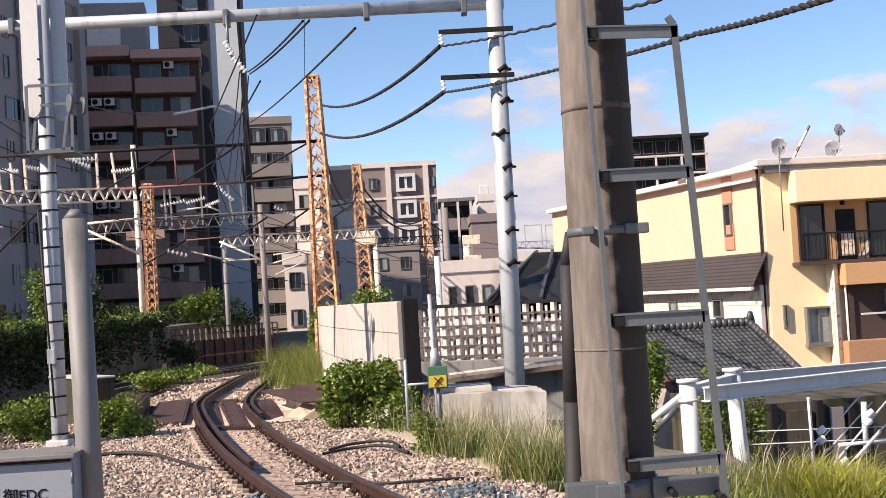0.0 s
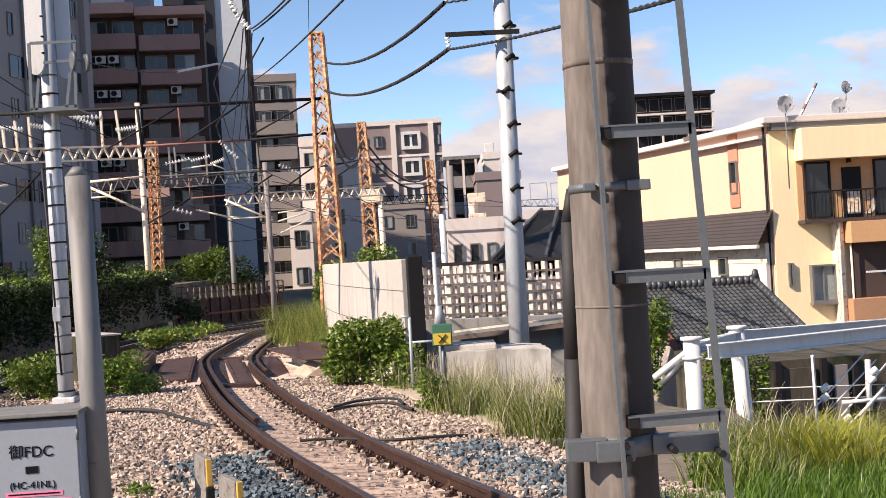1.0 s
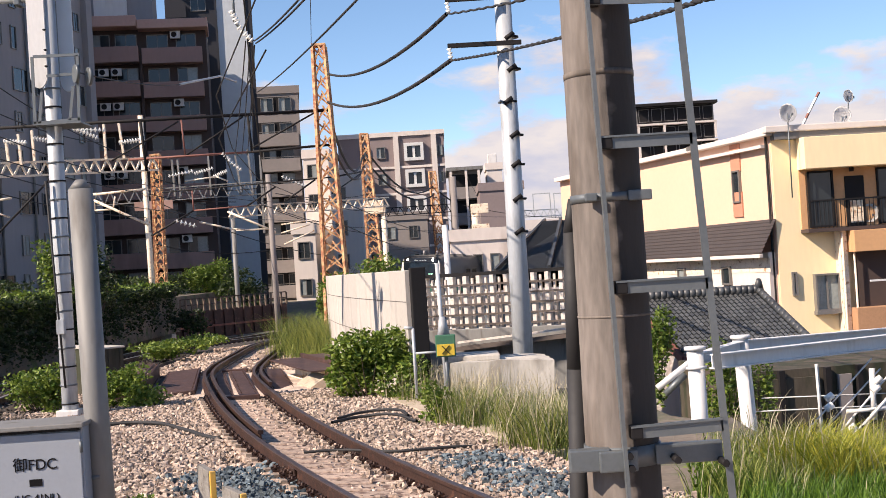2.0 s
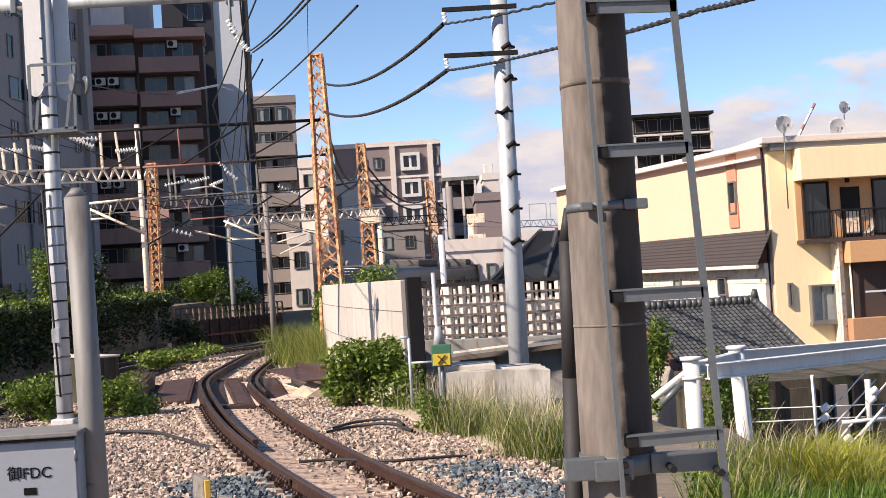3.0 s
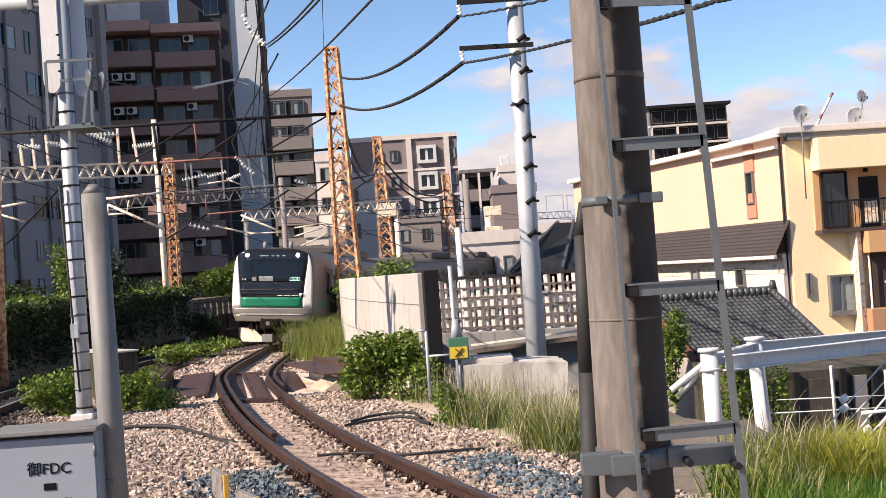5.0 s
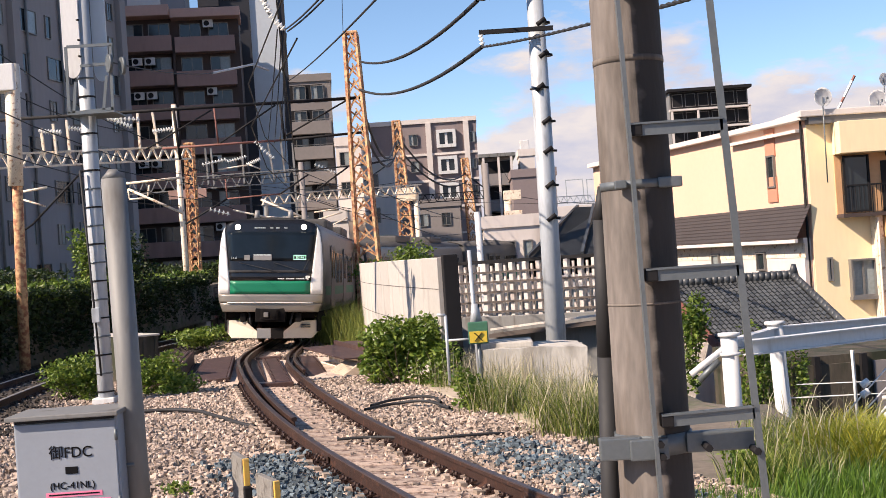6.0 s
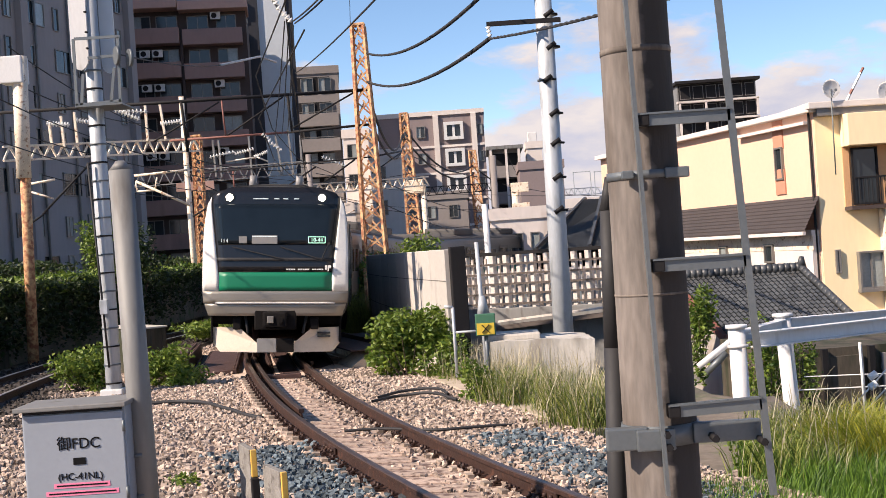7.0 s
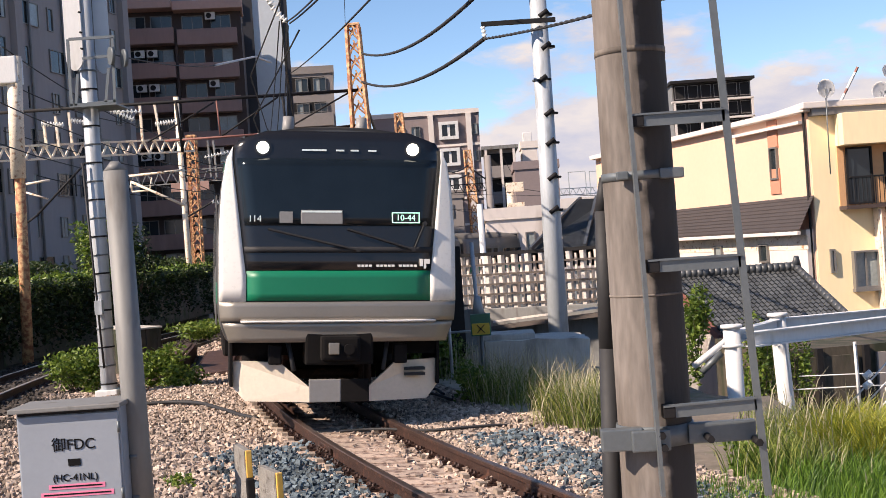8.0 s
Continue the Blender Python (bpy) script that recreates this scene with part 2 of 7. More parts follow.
# ---- ground ----
def line_x(y):
    for s, x, yy, th in LINE:
        if yy >= y:
            return x
    return LINE[-1][1]


def left_x(y):
    """The second track, beyond the first, bends away from it towards the camera."""
    d = y - 46.0
    return -10.95 + d * d / (2 * (64.0 if d > 0 else 170.0))


LINE_X = [line_x(0.5 * i) for i in range(170)]


def ground_z(x, y):
    yy = min(max(y, 0), 80)
    z = grade(yy - 5) - 0.33
    u = x - LINE_X[int(yy * 2)]
    if u > 6.5:
        z -= min(5.0, (u - 6.5) * 0.9)
    return z


def make_ground():
    bm = bmesh.new()
    xs = [-2500, -600, -150, -60] + [-40 + 0.8 * i for i in range(88)] + [60, 150, 600, 2500]
    ys = [-2500, -300, -40] + [-12 + 0.8 * i for i in range(118)] + [120, 200, 600, 3500]
    rows = []
    for y in ys:
        rows.append([bm.verts.new((x, y, ground_z(x, y) + (0.05 * noise.noise((x * 0.9, y * 0.9, 0)) if -30 < x < 30 and -5 < y < 80 else 0))) for x in xs])
    for a, b in zip(rows, rows[1:]):
        for i in range(len(xs) - 1):
            bm.faces.new((a[i], a[i + 1], b[i + 1], b[i])).smooth = True
    ob = part("ground", bm, EARTH)
    tagged(ob, "earth embankment falling away to the street beside the railway", "ground", kind="structure")


make_ground()

RAIL_PROFILE = [(1.12 * u, 1.14 * w) for u, w in [(-0.063, -0.153), (0.063, -0.153), (0.063, -0.142), (0.012, -0.122), (0.008, -0.05), (0.032, -0.04), (0.0325, -0.008), (0.026, 0.0), (-0.026, 0.0), (-0.0325, -0.008), (-0.032, -0.04), (-0.008, -0.05), (-0.012, -0.122), (-0.063, -0.142)]]


def rail(name, pts, parent, label, head=RAILTOP):
    bm = built(sweep, pts, RAIL_PROFILE)
    me = mesh_of(name, bm, [RUST, head])
    # the running face: the strip of faces over the head
    k = len(RAIL_PROFILE)
    for i, p in enumerate(me.polygons):
        p.material_index = 1 if i < len(pts) * k and i % k in (6, 7, 8) else 0
    ob = new(name, me)
    ob.parent = parent
    return tagged(ob, label)


def line_pts(s0, s1, off, z=0.0, step=0.5):
    n = int((s1 - s0) / step)
    return [track_at(s0 + (s1 - s0) * i / n, off, z)[0] for i in range(n + 1)]


CANT = 0.08
track = thing("railway_track", "rusty rails on pale sleepers curving through stone ballast", "railway track", kind="structure")
rail("rail", line_pts(-12, 120, -0.5655, CANT), track, "rusty brown steel rail")
rail("rail", line_pts(-12, 120, 0.5655), track, "rusty brown steel rail")


def bed(name, pts, half, top, material=BALLAST, label=""):
    bm = built(sweep, pts, [(-half - 0.5, -0.75), (half + 0.5, -0.75), (half, top), (half * 0.5, top + 0.02), (-half * 0.5, top + 0.04), (-half, top)])
    ob = part(name, bm, material)
    return tagged(ob, label, "ballast", kind="structure")


bed("ballast_bed", line_pts(-14, 130, -0.2), 2.3, -0.19, label="bed of pale crushed stone under the curving track")
left_pts = [Vector((left_x(y), y, grade(y - 5) + 0.03)) for y in [1.0 * i for i in range(-8, 80)]]
bed("ballast_bed", left_pts, 1.9, -0.19, BALLAST_DARK, label="bed of dark crushed stone under the second track")
track_b = thing("railway_track", "second rusty track running past the ivy wall", "railway track", kind="structure")


def shifted(pts, off):
    out = []
    for i, p in enumerate(pts):
        d = pts[min(i + 1, len(pts) - 1)] - pts[max(i - 1, 0)]
        out.append(p + Vector((d.y, -d.x, 0)).normalized() * off)
    return out


for off in (-0.5655, 0.5655):
    rail("rail", shifted(left_pts, off), track_b, "dark steel rail, its worn head paled further for sunlight", WORN_SUNLIT)



# ---- pieces of the track ----
SLAB = paint("slab_concrete", (0.46, 0.38, 0.29), 0.9, var=0.2, scale=2, fine=30, bump=0.25, stain=(0.3, 0.25, 0.2), amount=0.4, random_tint=0.15)


def sleeper_mesh():
    bm = bmesh.new()
    soft_box(bm, -0.82, 0.82, -0.17, 0.17, -0.17, 0.0, 0.012, seg=1)
    return mesh_of("sleeper", bm, SLEEPER)


def fastening_mesh():
    """Base plate with two bent spring clips and their bolts."""
    bm = bmesh.new()
    box(bm, -0.15, 0.15, -0.09, 0.09, 0.0, 0.018)
    for sx in (-1, 1):
        for sy in (-0.055, 0.055):
            tube(bm, (sx * 0.105, sy, 0.018), (sx * 0.105, sy, 0.075), 0.016, n=6)
            bar(bm, (sx * 0.135, sy, 0.03), (sx * 0.06, sy, 0.055), 0.035, 0.02)
    k = len(bm.faces)
    for sx in (-1, 1):
        box(bm, sx * 0.19 - 0.035, sx * 0.19 + 0.035, -0.06, 0.06, 0.0, 0.035)
    bm.faces.ensure_lookup_table()
    for f in bm.faces[k:]:
        f.material_index = 1
    return mesh_of("fastening", bm, [RUST, PAD])


PAD = paint("fastening_pad", (0.30, 0.24, 0.19), 0.8, var=0.2, scale=6, fine=40, bump=0.1, random_tint=0.3)
SLEEPER_MESH, CLIP_MESH = sleeper_mesh(), fastening_mesh()


def lay_sleepers(parent, places):
    for p, th in places:
        lean = math.degrees(math.atan2(CANT, 1.067)) if parent is track else 0
        ob = new("sleeper", SLEEPER_MESH)
        ob.parent = parent
        ob.matrix_basis = pose(p.x, p.y, p.z, 0, lean, -math.degrees(th) + random.uniform(-0.7, 0.7))
        for off in (-0.5655, 0.5655):
            c = new("fastening", CLIP_MESH)
            c.parent = parent
            c.matrix_basis = ob.matrix_basis @ pose(off, 0, 0)


s = -7.0
spots = []
while s < 46:
    if not 19.6 < s < 27.6:
        p, th = track_at(s, 0, -0.172 + CANT / 2)
        spots.append((p, th))
    s += 0.47 + random.uniform(-0.02, 0.02)
lay_sleepers(track, spots)
lay_sleepers(track_b, [(Vector((left_x(y), y, grade(y - 5) - 0.145)), math.atan2(left_x(y + 1) - left_x(y), 1)) for y in [24 + 0.6 * i for i in range(62)]])

# guard rails beside both running rails
rail("guard_rail", line_pts(11.9, 62, -0.5655 + 0.17, CANT - 0.01), track, "dark brown guard rail inside the running rail")
rail("guard_rail", line_pts(21.5, 62, 0.5655 + 0.17, -0.01), track, "dark brown guard rail outside the running rail")


def joint_bar(sv, off, z):
    p, th = track_at(sv, off, z)
    bm = bmesh.new()
    for sx in (-1, 1):
        soft_box(bm, sx * 0.03 - 0.012, sx * 0.03 + 0.012, -0.28, 0.28, -0.125, -0.04, 0.006, seg=1)
        for k in (-0.2, -0.07, 0.07, 0.2):
            tube(bm, (sx * 0.03, k, -0.085), (sx * 0.075, k, -0.085), 0.02, n=6)
    ob = part("joint_bar", bm, RUST, track, "bolted rail joint bar")
    ob.matrix_basis = pose(p.x, p.y, p.z, 0, 0, -math.degrees(th))


joint_bar(8.6, -0.5655, CANT)
joint_bar(5.2, 0.5655, 0)


def plate(parent, name, s0, s1, o0, o1, z0, z1, tilt=0.0):
    """A steel deck plate between two offsets from the track's middle."""
    p, th = track_at((s0 + s1) / 2, (o0 + o1) / 2, 0)
    bm = bmesh.new()
    soft_box(bm, -(o1 - o0) / 2, (o1 - o0) / 2, -(s1 - s0) / 2, (s1 - s0) / 2, z0, z1, 0.012, seg=1)
    n = int((s1 - s0) / 0.35)
    for k in range(n):
        for sx in (-1, 1):
            y = -(s1 - s0) / 2 + 0.2 + k * 0.35
            tube(bm, (sx * ((o1 - o0) / 2 - 0.06), y, z1), (sx * ((o1 - o0) / 2 - 0.06), y, z1 + 0.018), 0.018, 0.012, n=6)
    ob = part(name, bm, PLATE, parent)
    ob.matrix_basis = pose(p.x, p.y, p.z, 0, tilt, -math.degrees(th))
    return ob


bridge = thing("girder_bridge", "brown riveted steel bridge deck carrying the curved track", "bridge", kind="structure")
plate(bridge, "deck_plate", 20.0, 27.4, -0.34, -0.02, -0.20, -0.13)
plate(bridge, "deck_plate", 20.2, 27.4, 0.06, 0.46, -0.20, -0.12)
plate(bridge, "deck_plate", 21.6, 27.6, 0.82, 1.35, -0.24, -0.14, 3)
plate(bridge, "deck_plate", 21.6, 28.2, -1.55, -0.72, -0.16, -0.04, -3)
plate(bridge, "deck_plate", 21.8, 28.4, -2.75, -1.85, 0.04, 0.10, -12)
plate(bridge, "web_plate", 21.9, 28.2, -1.84, -1.76, -0.45, 0.16)
plate(bridge, "web_plate", 21.9, 27.2, -1.72, -1.66, -0.45, -0.12)
plate(bridge, "web_plate", 21.7, 21.8, -2.8, -1.75, -0.4, 0.02)
# black sheets laid over the bed as the shadow beneath the plates
plate(bridge, "bay_floor", 20.6, 28.6, -1.75, -0.72, -0.22, -0.17).data.materials[0] = DARK
plate(bridge, "bay_floor", 20.6, 28.6, -3.0, -1.85, -0.22, -0.15).data.materials[0] = DARK
for sv in (19.4, 28.0):
    plate(bridge, "timber", sv - 0.12, sv + 0.12, -0.3, 0.35, -0.16, -0.06)


def girder_end(sv, off):
    """The end of a side girder: an I-beam under a rusty cover, on a concrete shoe."""
    p, th = track_at(sv, off, 0)
    g = thing("bridge_girder", "rust brown cover plate over a pale I-beam end on concrete", "girder", (p.x, p.y, p.z), -math.degrees(th) + 6)
    part("cover", built(soft_box, -0.42, 0.36, 0.0, 4.6, 0.14, 0.17, 0.008), PLATE, g)
    part("cover", built(soft_box, 0.44, 1.0, 0.3, 5.0, 0.17, 0.2, 0.008), PLATE, g)
    bm = bmesh.new()
    box(bm, -0.02, 0.40, 0.03, 4.5, 0.10, 0.136)
    box(bm, 0.17, 0.20, 0.03, 4.5, -0.2, 0.10)
    box(bm, -0.02, 0.40, 0.03, 4.5, -0.24, -0.2)
    part("beam", bm, CREAM, g, "pale painted I-beam")
    bm = bmesh.new()
    v, _ = box(bm, -0.45, -0.08, -0.1, 1.3, -0.5, 0.06)
    for q in v:
        if q.co.z > 0 and q.co.x < -0.4:
            q.co.z -= 0.22
    part("shoe", bm, SLAB, g, "stained concrete shoe")
    part("rib", built(box, 0.38, 0.44, 0.2, 4.8, 0.0, 0.26), PLATE, g)


girder_end(21.2, 1.95)


def stones(name, count, where, mats, label, size=(0.016, 0.037)):
    """Crushed stones: jittered eight-cornered lumps lying on the bed."""
    rng = np.random.default_rng(abs(len(name) * 977 + count))
    base = 0.72 * np.array([(x, y, z) for z in (-1, 1) for x, y in ((-1, -1), (1, -1), (1, 1), (-1, 1))], float)
    tri = np.array([(0, 2, 1), (0, 3, 2), (4, 5, 6), (4, 6, 7), (0, 1, 5), (0, 5, 4), (1, 2, 6), (1, 6, 5), (2, 3, 7), (2, 7, 6), (3, 0, 4), (3, 4, 7)])
    c = np.array([where(rng) for _ in range(count)])
    n = len(c)
    sz = rng.uniform(size[0], size[1], (n, 1, 1)) * rng.uniform(0.7, 1.3, (n, 1, 3))
    v = base[None] * sz * rng.uniform(0.6, 1.3, (n, 8, 3)) + rng.normal(0, 0.004, (n, 8, 3))
    a = rng.uniform(0, 6.28, n)
    ca, sa = np.cos(a)[:, None], np.sin(a)[:, None]
    tilt = rng.uniform(-0.7, 0.7, n)
    ct, st = np.cos(tilt)[:, None], np.sin(tilt)[:, None]
    x, y, z = v[..., 0] * ct - v[..., 2] * st, v[..., 1], v[..., 0] * st + v[..., 2] * ct
    v = np.stack([x * ca - y * sa, x * sa + y * ca, z], 2) + c[:, None]
    f = tri[None] + 8 * np.arange(n)[:, None, None]
    me = bpy.data.meshes.new(name)
    me.from_pydata(v.reshape(-1, 3).tolist(), [], f.reshape(-1, 3).tolist())
    me.materials.append(mats)
    return tagged(new(name, me), label, "ballast", kind="stuff")


def around(s0, s1, o0, o1, z=-0.17, clump=0.0):
    def at(rng):
        u = rng.uniform(0, 1) ** 1.3
        sv = s0 + (s1 - s0) * u
        p, _ = track_at(sv, rng.uniform(o0, o1) + rng.normal(0, clump + 0.01), z + rng.uniform(-0.02, 0.035))
        return p
    return at


def between_tracks(rng):
    y = 11 + 24 * rng.uniform(0, 1) ** 1.4
    x = rng.uniform(left_x(y) + 1.2, LINE_X[int(y * 2)] - (3.0 if 26.5 < y < 34 else 1.0))
    return Vector((x, y, grade(y - 5) - 0.17 + rng.uniform(-0.03, 0.05) + 0.07 * noise.noise((x * 0.8, y * 0.8, 3))))


stones("ballast_stones", 17000, around(0, 20, -2.6, -0.66, -0.13), BALLAST, "pale crushed stones beside the rail")
stones("ballast_stones", 24000, around(-2, 20, 0.68, 2.3, -0.14), BALLAST, "pale crushed stones sloping beside the rail")
stones("ballast_stones", 32000, between_tracks, BALLAST, "pale brown crushed stones spread between the tracks")
stones("ballast_stones", 5000, around(-2, 9.6, -1.6, -0.75, -0.09, 0.12), BALLAST_BLUE, "newer blue grey crushed stones heaped by the rail")
stones("ballast_stones", 3000, around(2, 9.0, 1.15, 1.75, -0.12, 0.12), BALLAST_BLUE, "newer blue grey crushed stones heaped by the rail")
stones("ballast_stones", 2500, around(-2, 19, -0.5, 0.5, -0.16, 0.02), BALLAST, "stones lying between the sleepers", (0.015, 0.03))
stones("ballast_stones", 2500, around(28, 46, -2.5, 2.5, -0.17), BALLAST, "pale stones beyond the bridge", (0.03, 0.06))


def beside_second(rng):
    y = 16 + 30 * rng.uniform(0, 1) ** 1.4
    x = left_x(y) + rng.uniform(-1.9, 1.8)
    return Vector((x, y, grade(y - 5) - 0.15 + rng.uniform(-0.03, 0.03)))


stones("ballast_stones", 9000, beside_second, BALLAST_DARK, "near-black stones under the second track", (0.02, 0.045))
bed("ballast_bed", [Vector((-0.5 * (7.5 - LINE_X[int(y * 2)]), y, grade(y - 5) - 0.03)) for y in range(6, 40)], 3.0, -0.19, label="pale crushed stone spread between the two tracks")


def ground_cable(name, pts, r, label):
    cu = bpy.data.curves.new(name, "CURVE")
    cu.dimensions, cu.bevel_depth, cu.bevel_resolution = "3D", r, 2
    sp = cu.splines.new("BEZIER")
    sp.bezier_points.add(len(pts) - 1)
    for b, p in zip(sp.bezier_points, pts):
        b.co, b.handle_left_type, b.handle_right_type = p, "AUTO", "AUTO"
    cu.materials.append(RUBBER)
    return tagged(new(name, cu), label, "cable")


ground_cable("cable", [(-5.50, 20.53, -0.12), (-4.94, 20.47, -0.12), (-3.94, 19.07, -0.12), (-3.43, 18.07, -0.12), (-3.19, 17.81, -0.14)], 0.03, "thick black cable lying across the ballast")
ground_cable("cable", [(-1.73, 18.65, -0.10), (-1.35, 19.15, -0.10), (-0.92, 18.93, -0.06), (-0.49, 18.21, -0.10)], 0.022, "black cable lying on the ballast beside the rail")
ground_cable("cable", [(-1.68, 19.11, -0.10), (-1.29, 19.60, -0.08), (-0.85, 19.49, -0.06), (-0.63, 18.97, -0.10)], 0.022, "black cable lying on the ballast beside the rail")
ground_cable("cable", [(-1.84, 15.86, -0.12), (-1.42, 15.87, -0.12), (-0.70, 15.32, -0.10), (-0.16, 15.37, -0.10), (0.31, 15.49, -0.12)], 0.018, "thin black cable crossing under the rails")


def slabs():
    row = thing("trough_covers", "worn beige concrete cover slabs along the ballast", "cover slabs", kind="structure")
    for k in range(11, 22):
        p, th = track_at(-2 + 1.02 * k, 2.62, -0.13)
        bm = built(soft_box, -0.24, 0.24, -0.5, 0.5, -0.1, 0.0, 0.012, seg=1)
        ob = part("slab", bm, SLAB, row)
        ob.matrix_basis = pose(p.x, p.y, p.z + random.uniform(-0.02, 0.02), random.uniform(-1, 1), random.uniform(-1.5, 1.5), -math.degrees(th) + random.uniform(-1.5, 1.5))


slabs()


# ---- buildings ----
GREY_WALL = paint("grey_render", (0.275, 0.26, 0.265), 0.85, var=0.1, scale=0.15, fine=3, bump=0.05, stain=(0.24, 0.23, 0.24), amount=0.3, streak=5)
BROWN_WALL = paint("brown_tile_wall", (0.062, 0.042, 0.037), 0.8, var=0.14, scale=0.2, fine=5, bump=0.05)
ROSE_WALL = paint("rose_render", (0.32, 0.20, 0.17), 0.8, var=0.12, scale=0.2, fine=4, bump=0.05, stain=(0.24, 0.15, 0.125), amount=0.3, streak=4)
NAVY_WALL = paint("dark_tower_wall", (0.022, 0.023, 0.03), 0.6, var=0.14, scale=0.2, fine=4, bump=0.03)
PALE_WALL = paint("pale_tower_wall", (0.55, 0.60, 0.64), 0.7, var=0.07, scale=0.1, fine=3, bump=0.03)
TAUPE_WALL = paint("taupe_wall", (0.24, 0.215, 0.205), 0.8, var=0.1, scale=0.2, fine=4, bump=0.04)
PLUM_WALL = paint("plum_tile_wall", (0.235, 0.19, 0.19), 0.8, var=0.1, scale=0.2, fine=5, bump=0.04)
LIGHT_WALL = paint("light_wall", (0.66, 0.60, 0.56), 0.8, var=0.08, scale=0.2, fine=4, bump=0.04, stain=(0.5, 0.44, 0.4), amount=0.2, streak=4)
PEACH = paint("peach_siding", (0.74, 0.49, 0.36), 0.75, var=0.05, scale=0.3, fine=5, bump=0.04)
YELLOW = paint("yellow_render", (0.93, 0.75, 0.47), 0.75, var=0.06, scale=0.3, fine=6, bump=0.05, stain=(0.85, 0.67, 0.41), amount=0.15, streak=5)
TAN = paint("tan_tile", (0.42, 0.235, 0.13), 0.75, var=0.14, scale=0.5, fine=14, bump=0.12)
OCHRE = paint("ochre_render", (0.60, 0.34, 0.17), 0.8, var=0.08, scale=0.5, fine=8, bump=0.05)
TERRACOTTA = paint("terracotta_panel", (0.50, 0.23, 0.15), 0.75, var=0.1, scale=0.5, fine=8, bump=0.05)
BROWN_ROOF = paint("brown_metal_roof", (0.055, 0.046, 0.044), 0.5, var=0.2, scale=1, fine=12, bump=0.05)
TILE = paint("grey_roof_tile", (0.06, 0.065, 0.07), 0.45, var=0.35, scale=1.5, fine=14, bump=0.1, random_tint=0.3)
CURTAIN = paint("curtain", (0.6, 0.58, 0.54), 0.9, var=0.1, scale=2, fine=20, bump=0.05)
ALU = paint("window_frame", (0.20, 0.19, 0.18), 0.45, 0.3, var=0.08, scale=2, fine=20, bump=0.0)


def building(name, label, at, w, d, z0, z1, rz, wall, roof=True):
    """A block whose front lies along local x, the camera's side at y = 0."""
    b = thing(name, label, "building", (at[0], at[1], 0), rz, kind="")
    part("wall", built(box, 0, w, 0, d, z0, z1), wall, b)
    if roof:
        bm = bmesh.new()
        for x0, x1, y0, y1 in ((-0.12, w + 0.12, -0.12, 0.15), (-0.12, w + 0.12, d - 0.15, d + 0.12), (-0.12, 0.15, 0.15, d - 0.15), (w - 0.15, w + 0.12, 0.15, d - 0.15)):
            box(bm, x0, x1, y0, y1, z1 - 0.25, z1 + 0.5)
        part("roof", bm, wall, b)
    return b


def window(b, x, z, w, h, frame=None, m=None, panes=2, deep=0.12, glass=None, rim=0.07):
    """A window on the front of b (m places it on another side): frame proud, panes set back, a mullion each."""
    m = m or Matrix()
    fr = bmesh.new()
    for x0, x1, z0, z1 in ((x, x + w, z, z + rim), (x, x + w, z + h - rim, z + h), (x, x + rim, z + rim, z + h - rim), (x + w - rim, x + w, z + rim, z + h - rim)):
        box(fr, x0, x1, -deep, 0.02, z0, z1, m)
    for k in range(1, panes):
        xm = x + w * k / panes
        box(fr, xm - rim * 0.4, xm + rim * 0.4, -deep * 0.6, 0.02, z + rim, z + h - rim, m)
    win = part("window", fr, frame or ALU, b)
    for k in range(panes):
        bm = bmesh.new()
        x0 = x + rim + (w - 2 * rim) * k / panes
        box(bm, x0, x0 + (w - 2 * rim) / panes, -deep * 0.35 - 0.015 * (k % 2), 0.01, z + rim, z + h - rim, m)
        mat = glass or GLASS
        if random.random() < 0.28:
            mat = PANE_PALE
        part("pane", bm, mat, win)
    return win


PANE_PALE = paint("pane_curtained", (0.26, 0.29, 0.29), 0.15, var=0.2, scale=1, fine=8, bump=0.0)


def air_con(b, x, z, y=-0.5):
    u = part("air_conditioner", built(soft_box, x, x + 0.8, y - 0.3, y, z, z + 0.6, 0.03), WHITE, b, "white outdoor air conditioner")
    part("fan_grille", built(tube, (x + 0.3, y - 0.325, z + 0.3), (x + 0.3, y - 0.301, z + 0.3), 0.22, n=14), DARK, u)


def balcony(b, x0, x1, z, deep, wall, h=1.05, rail_mat=None):
    bm = bmesh.new()
    box(bm, x0, x1, -deep, 0.0, z - 0.18, z)
    box(bm, x0, x1, -deep, -deep + 0.15, z, z + h)
    for xa, xb in ((x0, x0 + 0.15), (x1 - 0.15, x1)):
        box(bm, xa, xb, -deep + 0.15, 0.0, z, z + h)
    bal = part("balcony", bm, wall, b)
    if rail_mat:
        part("handrail", built(box, x0, x1, -deep + 0.02, -deep + 0.12, z + h + 0.12, z + h + 0.18), rail_mat, bal)
    return bal


# the long grey block beside the second track, its side turned from the sun
A_X, A_Y, A_LONG = -27.77, 105.0, 34.0
flank = building("apartment_building", "tall grey rendered apartment block in shade beside the railway", (A_X - A_LONG * math.cos(radians(80)), A_Y - A_LONG * math.sin(radians(80))), A_LONG, 30.0, -2, 27.5, 80, GREY_WALL)
for k in range(8):
    z = 1.6 + 3.0 * k
    for i in range(9):
        w, h = ((0.8, 1.7), (2.7, 1.7), (1.0, 1.5))[(i + k * 2) % 3]
        window(flank, A_LONG - 2.6 - 3.4 * i - (0.6 if i % 3 == 1 else 0), z, w, h, panes=1 if w < 1 else 2)
for i in range(7):
    u = A_LONG - 0.9 - 4.9 * i
    part("drainpipe", built(tube, (u, -0.16, -1), (u, -0.16, 27), 0.1, n=8), POST_GREY, flank)
